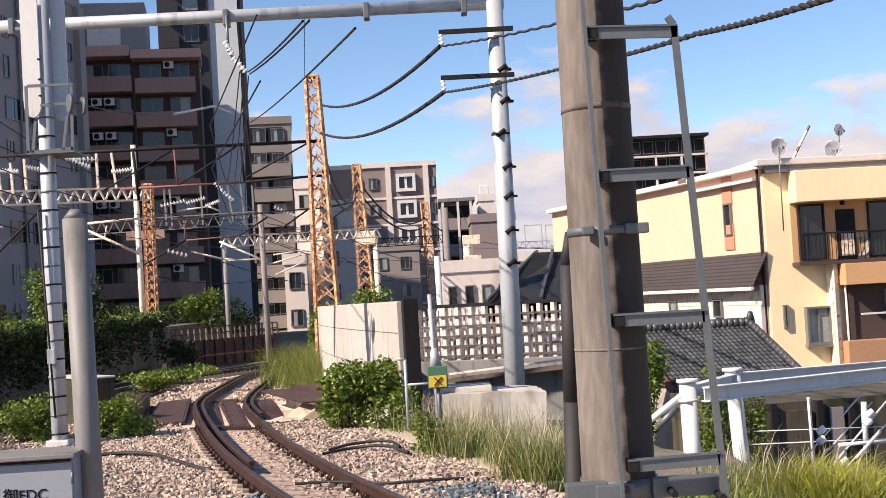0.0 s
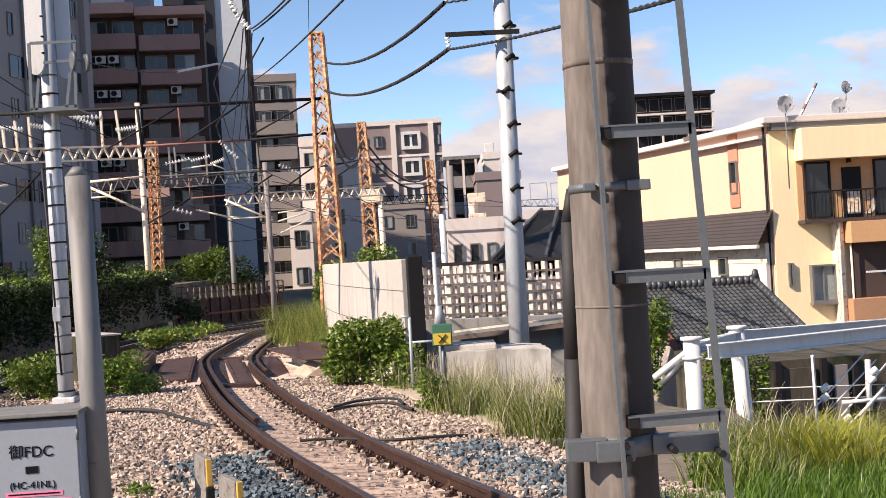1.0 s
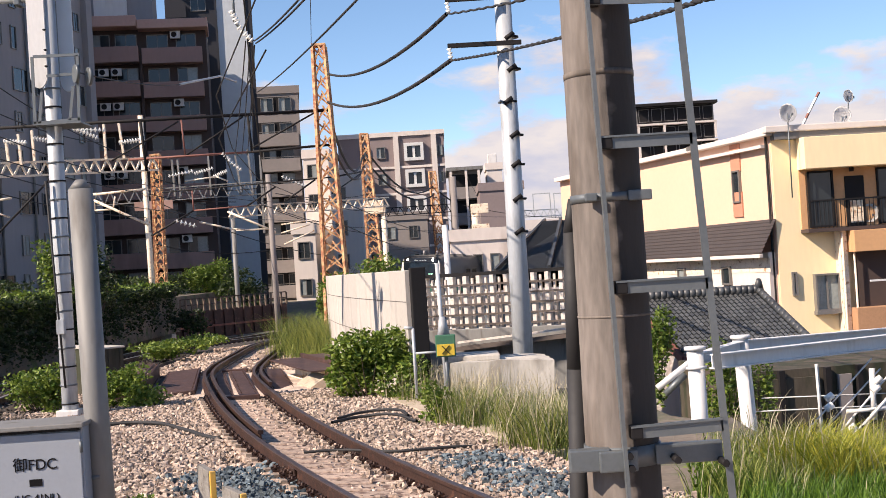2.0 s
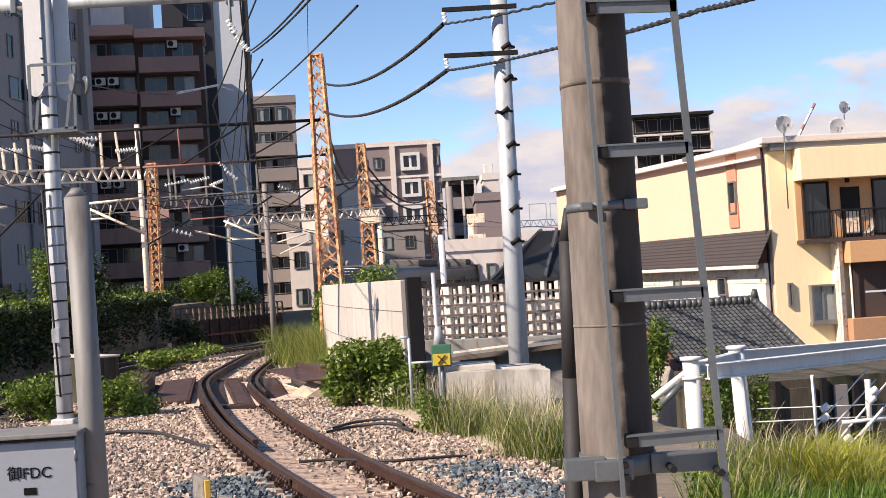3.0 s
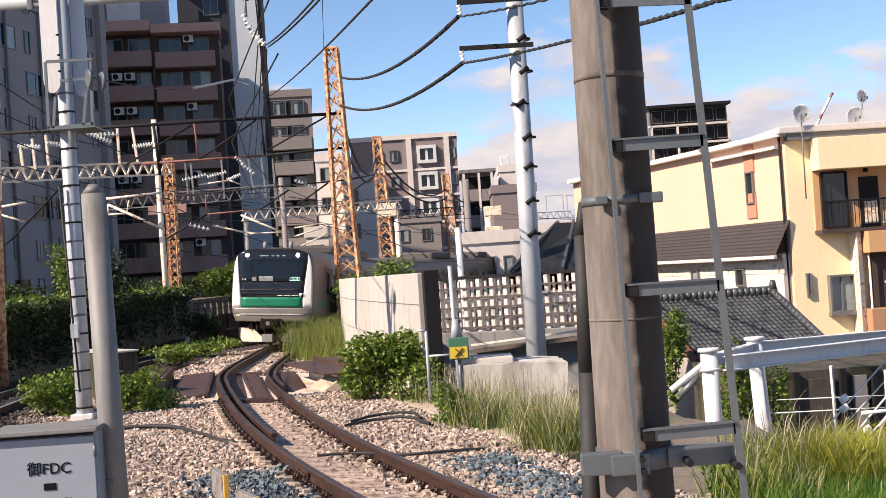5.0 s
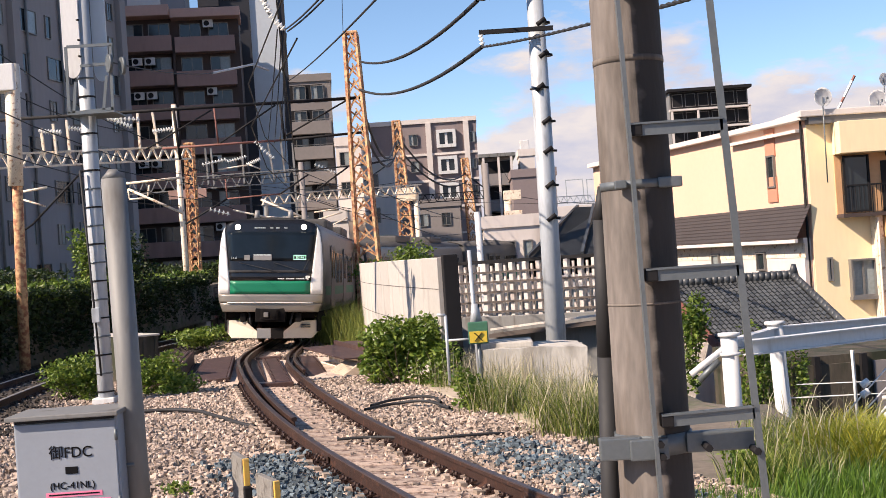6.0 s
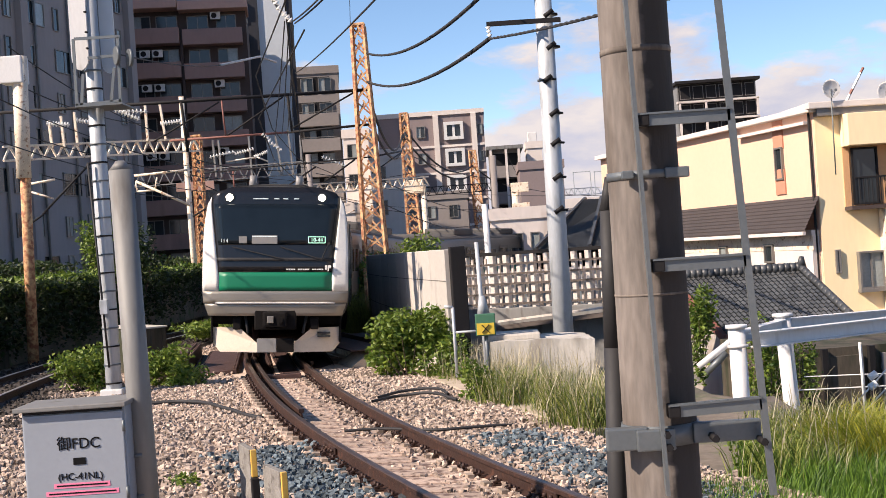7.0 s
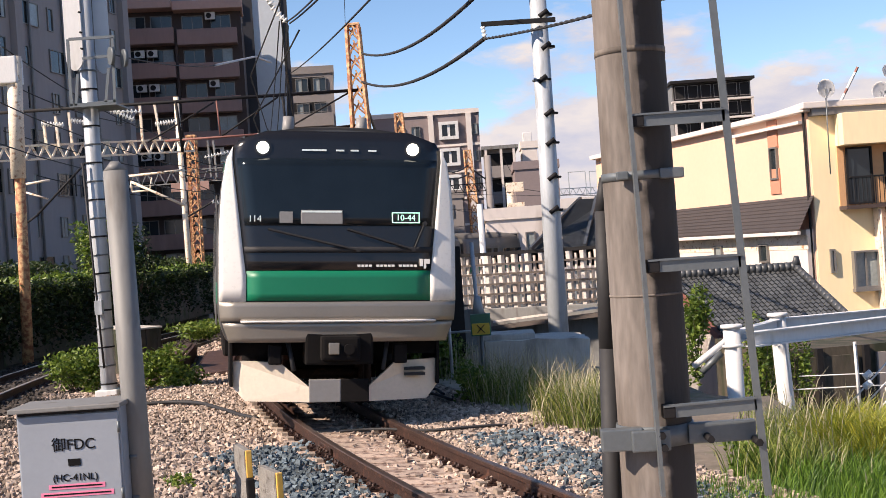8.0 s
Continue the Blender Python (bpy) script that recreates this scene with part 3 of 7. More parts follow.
for i, u in enumerate((6.0, 16.0, 25.6, 33.0)):
    part("pier", built(soft_box, u, u + 1.0, -0.5, 0.0, -2, 27.2, 0.03), GREY_WALL, flank)
for k in range(6):
    part("vent_louvre", built(box, 24.0, 25.4, -0.08, 0.0, 19.0 + 0.36 * k, 19.26 + 0.36 * k), DARK, flank)

# added block, hidden from the camera, that keeps the sun off the brown flats
rear = building("apartment_building", "unseen grey block added to shade the brown flats", (-64.0, 106.5), 26.0, 12.0, -2, 44, 0, GREY_WALL)


def set_back(ob, k):
    """Moves a building k times as far off and makes it k times as large."""
    p = ob.matrix_basis.translation
    eye = Vector((0, 0, 2.074))
    ob.matrix_basis = Matrix.Translation(eye + k * (p - eye)) @ ob.matrix_basis.to_3x3().to_4x4() @ Matrix.Scale(k, 4)


# brown apartment house with rose balconies
EAVE = paint("rose_eave", (0.50, 0.30, 0.24), 0.8, var=0.1, scale=0.2, fine=4, bump=0.05)
B_Y = 102.0
B_X = -27.11
W_B = -17.71 - -27.11
brown = building("apartment_building", "dark brown apartment house with rose coloured balconies", (B_X, B_Y), W_B, 14.0, -2, 22.91 - 0.2, 9, BROWN_WALL, roof=False)
part("eave", built(soft_box, -0.5, 4.05, -1.7, 3, 22.37, 23.23, 0.05), EAVE, brown, "rose eave")
part("eave", built(soft_box, 4.1, W_B + 0.2, -1.5, 3, 22.28 - 0.1, 23.00 - 0.1, 0.05), EAVE, brown, "rose eave")
for k in range(8):
    z = 19.73 - 2.72 * k
    balcony(brown, 0.0, 4.1, z + 0.05, 1.5, ROSE_WALL)
    balcony(brown, 4.35, W_B - 0.35, z - 0.1, 1.2, ROSE_WALL)
    window(brown, 0.35, z + 0.6, 1.5, 1.7)
    window(brown, 2.25, z + 0.6, 1.7, 1.7)
    window(brown, 4.7, z + 0.5, 1.7, 1.7)
    window(brown, 7.0, z + 0.5, 1.6, 1.7)
    if k in (1, 2, 4):
        air_con(brown, 0.9, z + 1.6, -0.6)
        air_con(brown, 1.9, z + 1.6, -0.6)
    if k % 2 == 0:
        air_con(brown, 6.6, z + 1.75, -0.4)
    part("divider", built(box, 4.12, 4.32, -0.9, 0.0, z - 1.6, z + 1.1), BROWN_WALL, brown)
part("penthouse", built(box, 0.0, 5.2, 2.2, 9, 22.91 - 0.2, 22.91 + 4.6), GREY_WALL, brown)
part("penthouse", built(box, 0.6, 3.2, 1.6, 2.2, 22.91 - 0.2, 22.91 + 3.4), LIGHT_WALL, brown, "pale penthouse wall")

set_back(brown, 1.16)

# dark tower with a pale side
tower_b = building("tower_block", "tall dark tower block with a pale blue grey side wall", (-23.8, 117.3), 4.65, 14.0, -2, 46, 9, NAVY_WALL)
part("side_wall", built(box, 4.66, 7.28, 0.2, 13.5, -2, 46), PALE_WALL, tower_b, "pale blue grey side wall")
# the tower's shaded side, given as a strip in the dark wall colour
part("corner_strip", built(box, 7.29, 7.85, 0.3, 13.0, -2, 46), NAVY_WALL, tower_b, "dark strip painted as the tower's shaded side")
for k in range(15):
    balcony(tower_b, 0.2, 1.9, 3 + 2.9 * k, 0.9, NAVY_WALL)
    window(tower_b, 2.3, 3.5 + 2.9 * k, 1.4, 1.5, deep=0.1)

set_back(tower_b, 1.16)

# taupe apartment house
D_W = -13.45 - -18.01
D_TOP = 20.73
taupe = building("apartment_building", "taupe apartment house with long balconies", (-18.01, 130.0), D_W, 12.0, -2, D_TOP, 6.5, TAUPE_WALL)
for k in range(8):
    z = D_TOP - 2.2 - 2.55 * k
    if k:
        balcony(taupe, 0.1, D_W - 0.2, z - 0.75, 1.2, TAUPE_WALL, 1.1, ALU)
    # no hollow here: a flat black sheet stands for the shade behind the balcony
    part("recess", built(box, 0.4, D_W - 0.9, -0.05, 0.01, z, z + 1.6), DARK, taupe, "flat dark sheet painted as balcony shade")
    window(taupe, 0.7, z + 0.1, 1.3, 1.4, deep=0.16)
    window(taupe, 2.5, z + 0.1, 1.3, 1.4, deep=0.16)

set_back(taupe, 1.3)

# low pale houses below the line of masts
for label, x0, x1, yy, top, mat, off in (
    ("pale rendered house with a stained gable", -11.50, -9.29, 112.0, 12.33, LIGHT_WALL, 1.5),
    ("cream house with wide windows", -8.29, -5.88, 100.0, 9.42, LIGHT_WALL, 1.6),
    ("low cream workshop with dark openings", -10.28, -8.70, 90.0, 5.11, LIGHT_WALL, 1.78),
    ("grey roofed house behind the masts", -5.28, -1.08, 120.0, 6.74, TAUPE_WALL, 1.0),
):
    h = building("house", label, (x0, yy), x1 - x0, 9.0, -5, top, 0, mat)
    n = max(1, int((x1 - x0) / 1.5))
    for k in range(2 if top < 6 else 3):
        for i in range(n):
            window(h, 0.3 + i * (x1 - x0) / n, top - 2.0 - 2.6 * k, 0.9, 1.2, deep=0.1)
    set_back(h, off)

# plum coloured block with white framed windows
F_Y = 145.0
F_X, F_W = -10.87, 1.08 - -10.87
F_TOP = 16.89
plum = building("apartment_building", "plum tiled apartment block with white window surrounds", (F_X, F_Y), F_W, 14.0, -4, F_TOP, 0, PLUM_WALL, roof=False)
part("parapet", built(box, -0.1, F_W + 0.1, -0.2, 14, F_TOP, F_TOP + 0.5), LIGHT_WALL, plum, "pale parapet")
for u in (-4.32, -0.06):
    part("pilaster", built(box, u - F_X - 0.3, u - F_X + 0.3, -0.3, 0, -4, F_TOP), LIGHT_WALL, plum, "pale pilaster")
for k in range(5):
    z = 14.15 - 3.0 * k
    part("string_course", built(box, 0, F_W, -0.15, 0, z - 0.9, z - 0.65), LIGHT_WALL, plum, "pale string course")
    window(plum, -3.45 - F_X, z - 0.1, 2.2, 2.0, WHITE, rim=0.35, deep=0.45)
    window(plum, -6.57 - F_X, z + 0.3, 1.0, 1.3, deep=0.2)
    window(plum, -8.35 - F_X, z + 0.3, 1.0, 1.3, deep=0.2)
    window(plum, 0.30 - F_X, z + 0.3, 0.6, 1.2, deep=0.12)

set_back(plum, 1.2)

# grey house behind the far mast, with a roof tank
G_X, G_W, G_TOP = 1.35, 4.61 - 1.35, 11.91
greyb = building("apartment_building", "grey apartment house with recessed galleries", (G_X, 135.0), G_W, 10.0, -4, G_TOP, 0, TAUPE_WALL, roof=False)
part("roof", built(box, -0.3, G_W + 0.3, -1.2, 10, G_TOP - 0.1, G_TOP + 0.25), POST_GREY, greyb)
for k in range(5):
    z = G_TOP - 2.9 - 2.7 * k
    balcony(greyb, 0.0, G_W, z, 1.1, TAUPE_WALL)
    # flat black sheet painted as the gallery's shade
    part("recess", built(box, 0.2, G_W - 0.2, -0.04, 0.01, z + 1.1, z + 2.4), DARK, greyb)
for u in (0.05, G_W * 0.5, G_W - 0.3):
    part("column", built(box, u, u + 0.25, -1.15, -0.9, -4, G_TOP), LIGHT_WALL, greyb)
side = building("house", "cream stair tower with a roof water tank", (5.52, 140.0), 7.18 - 5.52, 5.0, -4, 12.36, 0, LIGHT_WALL)
part("tank", built(soft_box, 0.2, 1.2, 0.5, 1.8, 12.36, 13.90, 0.08), WHITE, side, "white roof water tank")
low = building("house", "dark roofed houses behind the fence", (3.87, 118.0), 4.0, 8.0, -5, 8.86, 0, PLUM_WALL)
for x0, x1, yy, top in ((5.75, 9.11, 90.0, 4.33), (0.64, 5.03, 80.0, 3.72)):
    h = building("warehouse", "low pale warehouse under a flat roof", (x0, yy), x1 - x0, 10, -5, top, 0, LIGHT_WALL)
    for i in range(4):
        window(h, 0.3 + i * (x1 - x0) / 4.2, top - 2.3, 0.6, 1.2, panes=1)

# far glassy block on the horizon
far = building("apartment_building", "dark glazed apartment block on the horizon", (30.02, 190.0), 41.52 - 30.02, 14, -6, 23.45, 0, POST_GREY, roof=False)
part("roof", built(box, -0.4, 41.52 - 30.02 + 0.4, -1.4, 14, 23.45, 23.45 + 0.4), DARK, far)
for k in range(4):
    z = 23.45 - 2.7 * (k + 1)
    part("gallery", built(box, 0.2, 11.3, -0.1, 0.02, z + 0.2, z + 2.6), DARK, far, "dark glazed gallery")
    part("slab_edge", built(box, -0.2, 11.7, -1.2, -0.1, z - 0.12, z + 0.15), LIGHT_WALL, far)
    for i in range(6):
        window(far, 0.4 + 1.9 * i, z + 0.5, 1.5, 1.9, deep=0.16)
    for u in (0.0, 3.8, 7.6, 11.3):
        part("column", built(box, u, u + 0.3, -1.2, -0.9, z - 2.4, z), LIGHT_WALL, far)

# ---- the houses below the embankment ----
RZ = 16.0
Y_AT = (12.82, 49.0)
Y_TOP = 6.04
yel = building("apartment_building", "yellow rendered flats with brown tiled balconies", Y_AT, 11.0, 12.0, -6, Y_TOP, 4.0, YELLOW, roof=False)
part("roof", built(soft_box, -0.35, 11.3, -0.5, 12.2, Y_TOP + 0.25, Y_TOP + 0.5, 0.04), LIGHT_WALL, yel, "pale flat roof edge")
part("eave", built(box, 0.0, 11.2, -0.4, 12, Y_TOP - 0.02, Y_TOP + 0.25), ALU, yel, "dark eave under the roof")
zb = 2.56
part("recess", built(box, 1.25, 4.95, -0.02, 0.02, zb, 4.82), OCHRE, yel, "ochre back wall of the balcony")
part("ceiling_lamp", built(tube, (2.95, -0.3, 4.66), (2.95, -0.3, 4.82), 0.09, n=12), DARK, yel)
part("jamb", built(box, 0.98, 1.22, -0.06, 0.0, zb, 4.82), OCHRE, yel)
part("lintel", built(soft_box, 0.95, 5.0, -0.9, 0.0, 4.82, Y_TOP - 0.02, 0.02), YELLOW, yel)
window(yel, 1.3, zb + 0.05, 1.0, 2.15, DARK, deep=0.1, panes=1)
door = part("balcony_door", built(soft_box, 2.75, 3.5, -0.08, 0.0, zb, 4.5, 0.01, seg=1), DARK, yel, "dark balcony door with a pale lattice")
part("lattice", built(box, 2.9, 3.4, -0.1, -0.081, zb + 0.15, zb + 1.0), CREAM, door)
window(yel, 4.0, zb + 0.05, 1.0, 2.15, DARK, deep=0.1, panes=1)
railing = part("balcony_railing", built(box, 1.2, 4.9, -0.62, -0.56, zb + 1.02, zb + 1.08), DARK, yel, "black balcony railing")
for i in range(22):
    part("baluster", built(box, 1.35 + 0.16 * i, 1.375 + 0.16 * i, -0.6, -0.58, zb, zb + 1.03), DARK, railing)
part("balcony_floor", built(box, 0.95, 5.0, -0.8, 0.0, zb - 0.14, zb), BROWN_WALL, yel)
part("tile_bay", built(soft_box, 2.5, 11.0, -1.1, 0.0, -6, 1.60 - 2.1, 0.02), TAN, yel, "brown tiled bay")
part("tile_bay", built(soft_box, 2.55, 11.0, -1.15, 0.0, 1.60, zb - 0.15, 0.02), OCHRE, yel, "ochre tiled balcony front")
part("bay_recess", built(box, 2.9, 10.9, -0.4, 0.0, 1.60 - 2.1, 1.60), BROWN_WALL, yel, "dark brown tiled recess")
window(yel, 4.3, 1.60 - 2.0, 1.2, 1.75, deep=0.5)
part("rail_bar", built(box, 3.1, 10.8, -1.06, -1.0, 1.60 - 1.15, 1.60 - 1.08), WHITE, yel)
part("pier", built(soft_box, 2.22, 2.5, -0.55, 0.0, -6, zb - 0.1, 0.02), CREAM, yel, "tan corner pier")
for u in (2.28, 2.72):
    part("drainpipe", built(tube, (u, -0.62, -6), (u, -0.62, zb - 0.2), 0.045, n=8), CREAM, yel)
window(yel, 1.28, -0.58, 0.98, 1.42, ALU, deep=0.3, glass=PANE_PALE)
part("window_sill", built(box, 1.25, 2.3, -0.35, 0.0, -0.58 - 0.12, -0.58), ALU, yel)
window(yel, 0.45, 0.07, 0.2, 0.9, ALU, panes=1)

peach = building("house", "peach sided house with a terracotta window strip", (Y_AT[0] - 0.02, Y_AT[1] + 0.06), 22.0, 9.0, -6, 6.10 + 0.1, RZ + 90, PEACH, roof=False)
P_TOP = 6.10 + 0.1
# local x runs away from the camera; the side that shows is at y = 9 turned about, so shift it inward
peach.matrix_basis = peach.matrix_basis @ pose(0, -9.0, 0)
part("roof_edge", built(soft_box, -0.3, 22, 8.8, 9.35, P_TOP, P_TOP + 0.22, 0.03), LIGHT_WALL, peach, "pale roof edge")
part("eave", built(box, 0.2, 5.8, 9.0, 9.3, P_TOP - 0.42, P_TOP - 0.3), LIGHT_WALL, peach)
SIDE = pose(0, 9.0, 0, 0, 0, 180)
for z, h in ((3.25, 1.0), (5.07, 1.1)):
    part("strip", built(box, 2.3, 3.05, 9.0, 9.06, z, z + h), TERRACOTTA, peach, "terracotta panel")
window(peach, -2.95, 3.82, 0.6, 1.3, m=SIDE, panes=1)
part("drainpipe", built(tube, (0.15, 9.1, -6), (0.15, 9.1, P_TOP), 0.05, n=8), DARK, peach)
part("vent", built(box, 5.5, 6.2, 9.33, 9.38, P_TOP + 0.08, P_TOP + 0.25), ALU, peach)

# lean-to house below the peach wall
L_AT = (Y_AT[0] - 0.35, Y_AT[1] + 0.1)
lean = thing("house", "white house with a brown metal lean-to roof", "house", (L_AT[0], L_AT[1], 0), RZ + 90)
lean.matrix_basis = lean.matrix_basis @ pose(0, -0.3, 0)
EZ, RZ_TOP = 1.77, 3.04
part("wall", built(box, 0, 18, 0, 0.3, -6, EZ), LIGHT_WALL, lean)
for k in range(9):
    bm = bmesh.new()
    y1, y0 = 0.75 - 0.08 * k, 0.75 - 0.08 * (k + 1)
    za, zc = EZ + (RZ_TOP - EZ) * k / 9, EZ + (RZ_TOP - EZ) * (k + 1) / 9
    v = [bm.verts.new(c) for c in ((-0.3, y1, za + 0.04), (18, y1, za + 0.04), (18, y0, zc), (-0.3, y0, zc), (-0.3, y1, za - 0.05), (18, y1, za - 0.05))]
    bm.faces.new(v[:4])
    bm.faces.new((v[0], v[4], v[5], v[1]))
    part("roof_sheet", bm, BROWN_ROOF, lean, "brown metal roof sheet")
part("gutter", built(soft_box, -0.3, 18, 0.7, 0.85, EZ - 0.18, EZ - 0.04, 0.02), LIGHT_WALL, lean, "pale gutter")
part("fascia", built(box, -0.1, 18, 0.3, 0.32, EZ - 0.75, EZ - 0.2), CREAM, lean)
for u in (3.6, 7.6):
    window(lean, -u, 0.54, 0.7, 0.75, m=pose(0, 0.3, 0, 0, 0, 180), panes=1)

# tiled house
def tiled_roof():
    h = thing("house", "white walled house with a grey tiled gable roof", "house", (0, 0, 0))
    a, b, c, d = Vector((5.53, 38.00, 0.67)), Vector((9.29, 38.00, 0.66)), Vector((9.44, 33.00, -0.66)), Vector((7.17, 33.00, -0.63))
    d = a + (c - b) + (d - (a + (c - b))) * 0.25
    nrm = (b - a).cross(d - a).normalized()
    if nrm.z < 0:
        nrm = -nrm
    bm = bmesh.new()
    rows, cols = 16, 26
    for r in range(rows):
        for k in range(cols):
            def spot(u, v, up):
                top, bot = a.lerp(b, u), d.lerp(c, u)
                return top.lerp(bot, v) + nrm * up
            u0, u1, v0, v1 = k / cols, (k + 1) / cols, r / rows, (r + 1.06) / rows
            um = u0 + (u1 - u0) * 0.6
            q = [bm.verts.new(spot(*t)) for t in ((u0, v0, 0.06), (um, v0, 0.0), (u1, v0, 0.05), (u1, v1, 0.085), (um, v1, 0.03), (u0, v1, 0.10), (u0, v1, 0.03), (um, v1, -0.03), (u1, v1, 0.02))]
            bm.faces.new((q[0], q[1], q[4], q[5]))
            bm.faces.new((q[1], q[2], q[3], q[4]))
            bm.faces.new((q[5], q[4], q[7], q[6]))
            bm.faces.new((q[4], q[3], q[8], q[7]))
    part("roof_tiles", bm, TILE, h, "overlapping grey clay roof tiles")
    n = 22
    for k in range(n):
        bm = bmesh.new()
        tube(bm, a.lerp(b, k / n) + nrm * 0.12, a.lerp(b, (k + 1.05) / n) + nrm * 0.12, 0.15, 0.135, n=8)
        part("ridge_tile", bm, TILE, h)
    bm = bmesh.new()
    tube(bm, b + Vector((0, 0, 0.1)), b + Vector((0.0, -0.1, 0.42)), 0.16, 0.07, n=8)
    part("ridge_end", bm, TILE, h)
    for k in range(16):
        bm = bmesh.new()
        tube(bm, b.lerp(c, k / 16) + nrm * 0.1, b.lerp(c, (k + 1.05) / 16) + nrm * 0.1, 0.11, n=6)
        part("verge_tile", bm, TILE, h)
    bm = bmesh.new()
    bar(bm, a - nrm * 0.12, d - nrm * 0.12, 0.12, 0.22)
    bar(bm, d - nrm * 0.1, c - nrm * 0.1, 0.12, 0.16)
    part("fascia", bm, REDBROWN, h, "red brown fascia board")
    # walls under the roof
    bm = bmesh.new()
    g = a.lerp(d, 0.95)
    v = [bm.verts.new(p) for p in (a - nrm * 0.3, g - nrm * 0.3, Vector((g.x, g.y, -6)), Vector((a.x, a.y, -6)))]
    bm.faces.new(v)
    e = d.lerp(c, 0.97) + Vector((-0.2, 0.5, 0))
    g2 = d + Vector((0.1, 0.5, 0))
    v2 = [bm.verts.new(p) for p in (Vector((g2.x, g2.y, g2.z - 0.15)), Vector((e.x, e.y, e.z - 0.15)), Vector((e.x, e.y, -6)), Vector((g2.x, g2.y, -6)))]
    bm.faces.new(v2)
    bmesh.ops.solidify(bm, geom=bm.faces[:], thickness=0.15)
    part("wall", bm, LIGHT_WALL, h, "pale rendered wall")


tiled_roof()


def dish(at, r, turn, mast):
    t = thing("satellite_dish", "white satellite dish on a thin mast", "satellite dish", at, turn, group="satellite dishes")
    bm = bmesh.new()
    rings = []
    for k in range(6):
        rr = r * k / 5
        rings.append([bm.verts.new((rr * math.cos(i * math.pi / 8), 0.08 - 0.22 * rr * rr / r, rr * math.sin(i * math.pi / 8))) for i in range(16)] if k else [bm.verts.new((0, 0.08, 0))])
    for i in range(16):
        bm.faces.new((rings[0][0], rings[1][i], rings[1][(i + 1) % 16]))
        for p, q in zip(rings[1:], rings[2:]):
            bm.faces.new((p[i], q[i], q[(i + 1) % 16], p[(i + 1) % 16])).smooth = True
    bmesh.ops.solidify(bm, geom=bm.faces[:], thickness=0.02)
    part("reflector", bm, WHITE, t)
    bm = bmesh.new()
    tube(bm, (0, 0.05, 0), (0, 0.1, -mast), 0.025, n=8)
    part("mast", bm, STEEL, t)
    bm = bmesh.new()
    tube(bm, (0, 0.0, -r * 0.9), (0, -r * 1.0, -0.1), 0.012, n=6)
    soft_box(bm, -0.04, 0.04, -r * 1.05, -r * 0.9, -0.14, -0.04, 0.01, seg=1)
    part("feed_arm", bm, STEEL, t)
    return t


dish((13.38, 48.40, 6.98), 0.36, 10, 3.2)
dish((15.92, 50.00, 6.90), 0.38, 5, 0.5)
dish((16.36, 50.40, 7.70), 0.26, 25, 1.2)
dish((16.48, 49.20, 3.04), 0.36, 0, 0.6)


def crane():
    c = thing("tower_crane", "distant white crane jib with red bands", "crane", (90.61, 320.00, 29.02))
    a, b = Vector((0, 0, 0)), Vector((96.49, 320.00, 39.22)) - Vector((90.61, 320.00, 29.02))
    for k in range(8):
        bm = built(tube, a.lerp(b, k / 8), a.lerp(b, (k + 1) / 8), 0.34, n=4)
        part("jib_section", bm, REDBROWN if k in (3, 7) else WHITE, c)
    part("mast", built(tube, (0, 0, 0), (0, 0, -36), 0.8, n=4), WHITE, c)


crane()


def lettering(words, size, at, parent, material, rx=90, rz=0):
    cu = bpy.data.curves.new("lettering", "FONT")
    cu.body, cu.size, cu.extrude, cu.align_x, cu.align_y = words, size, 0.002, "CENTER", "CENTER"
    cu.materials.append(material)
    ob = new("lettering", cu)
    ob.parent = parent
    ob.matrix_basis = pose(*at, rx, 0, rz)
    return ob




# ---- walls, fences and blocks beside the line ----
WALL_PANEL = paint("panel_concrete", (0.47, 0.44, 0.405), 0.88, var=0.12, scale=0.7, fine=20, bump=0.15, stain=(0.38, 0.35, 0.32), amount=0.3, streak=1.5, random_tint=0.1)
JOINT = paint("joint_filler", (0.12, 0.11, 0.10), 0.9, var=0.2, scale=3, fine=20, bump=0.1)
bwall = thing("wall_east", "weathered concrete panel wall following the curve", "wall", kind="structure")
N_PANEL = 11
for k in range(N_PANEL):
    s0 = 17.0 + 16.5 * k / N_PANEL
    p0, th = track_at(s0, 2.9 - sway(s0))
    p1, _ = track_at(s0 + 16.5 / N_PANEL, 2.9 - sway(s0 + 16.5 / N_PANEL))
    d = p1 - p0
    m = pose(p0.x, p0.y, 0, 0, 0, -math.degrees(math.atan2(d.x, d.y)))
    ob = part("panel", built(soft_box, -0.07, 0.07, 0.012, math.hypot(d.x, d.y) - 0.012, -0.9, 2.02 - 0.006 * k, 0.012, seg=1), WALL_PANEL, bwall)
    ob.matrix_basis = m
    for z in (0.75, 1.45):
        ob2 = part("joint", built(box, -0.074, -0.066, 0.012, math.hypot(d.x, d.y) - 0.012, z, z + 0.014), JOINT, bwall)
        ob2.matrix_basis = m
p0, th = track_at(16.9, 2.95)
ob = part("end_post", built(soft_box, -0.05, 0.22, -0.12, 0.05, -0.9, 2.06, 0.015), DARK, bwall, "dark end post")
ob.matrix_basis = pose(p0.x, p0.y, 0, 0, 0, -math.degrees(th))

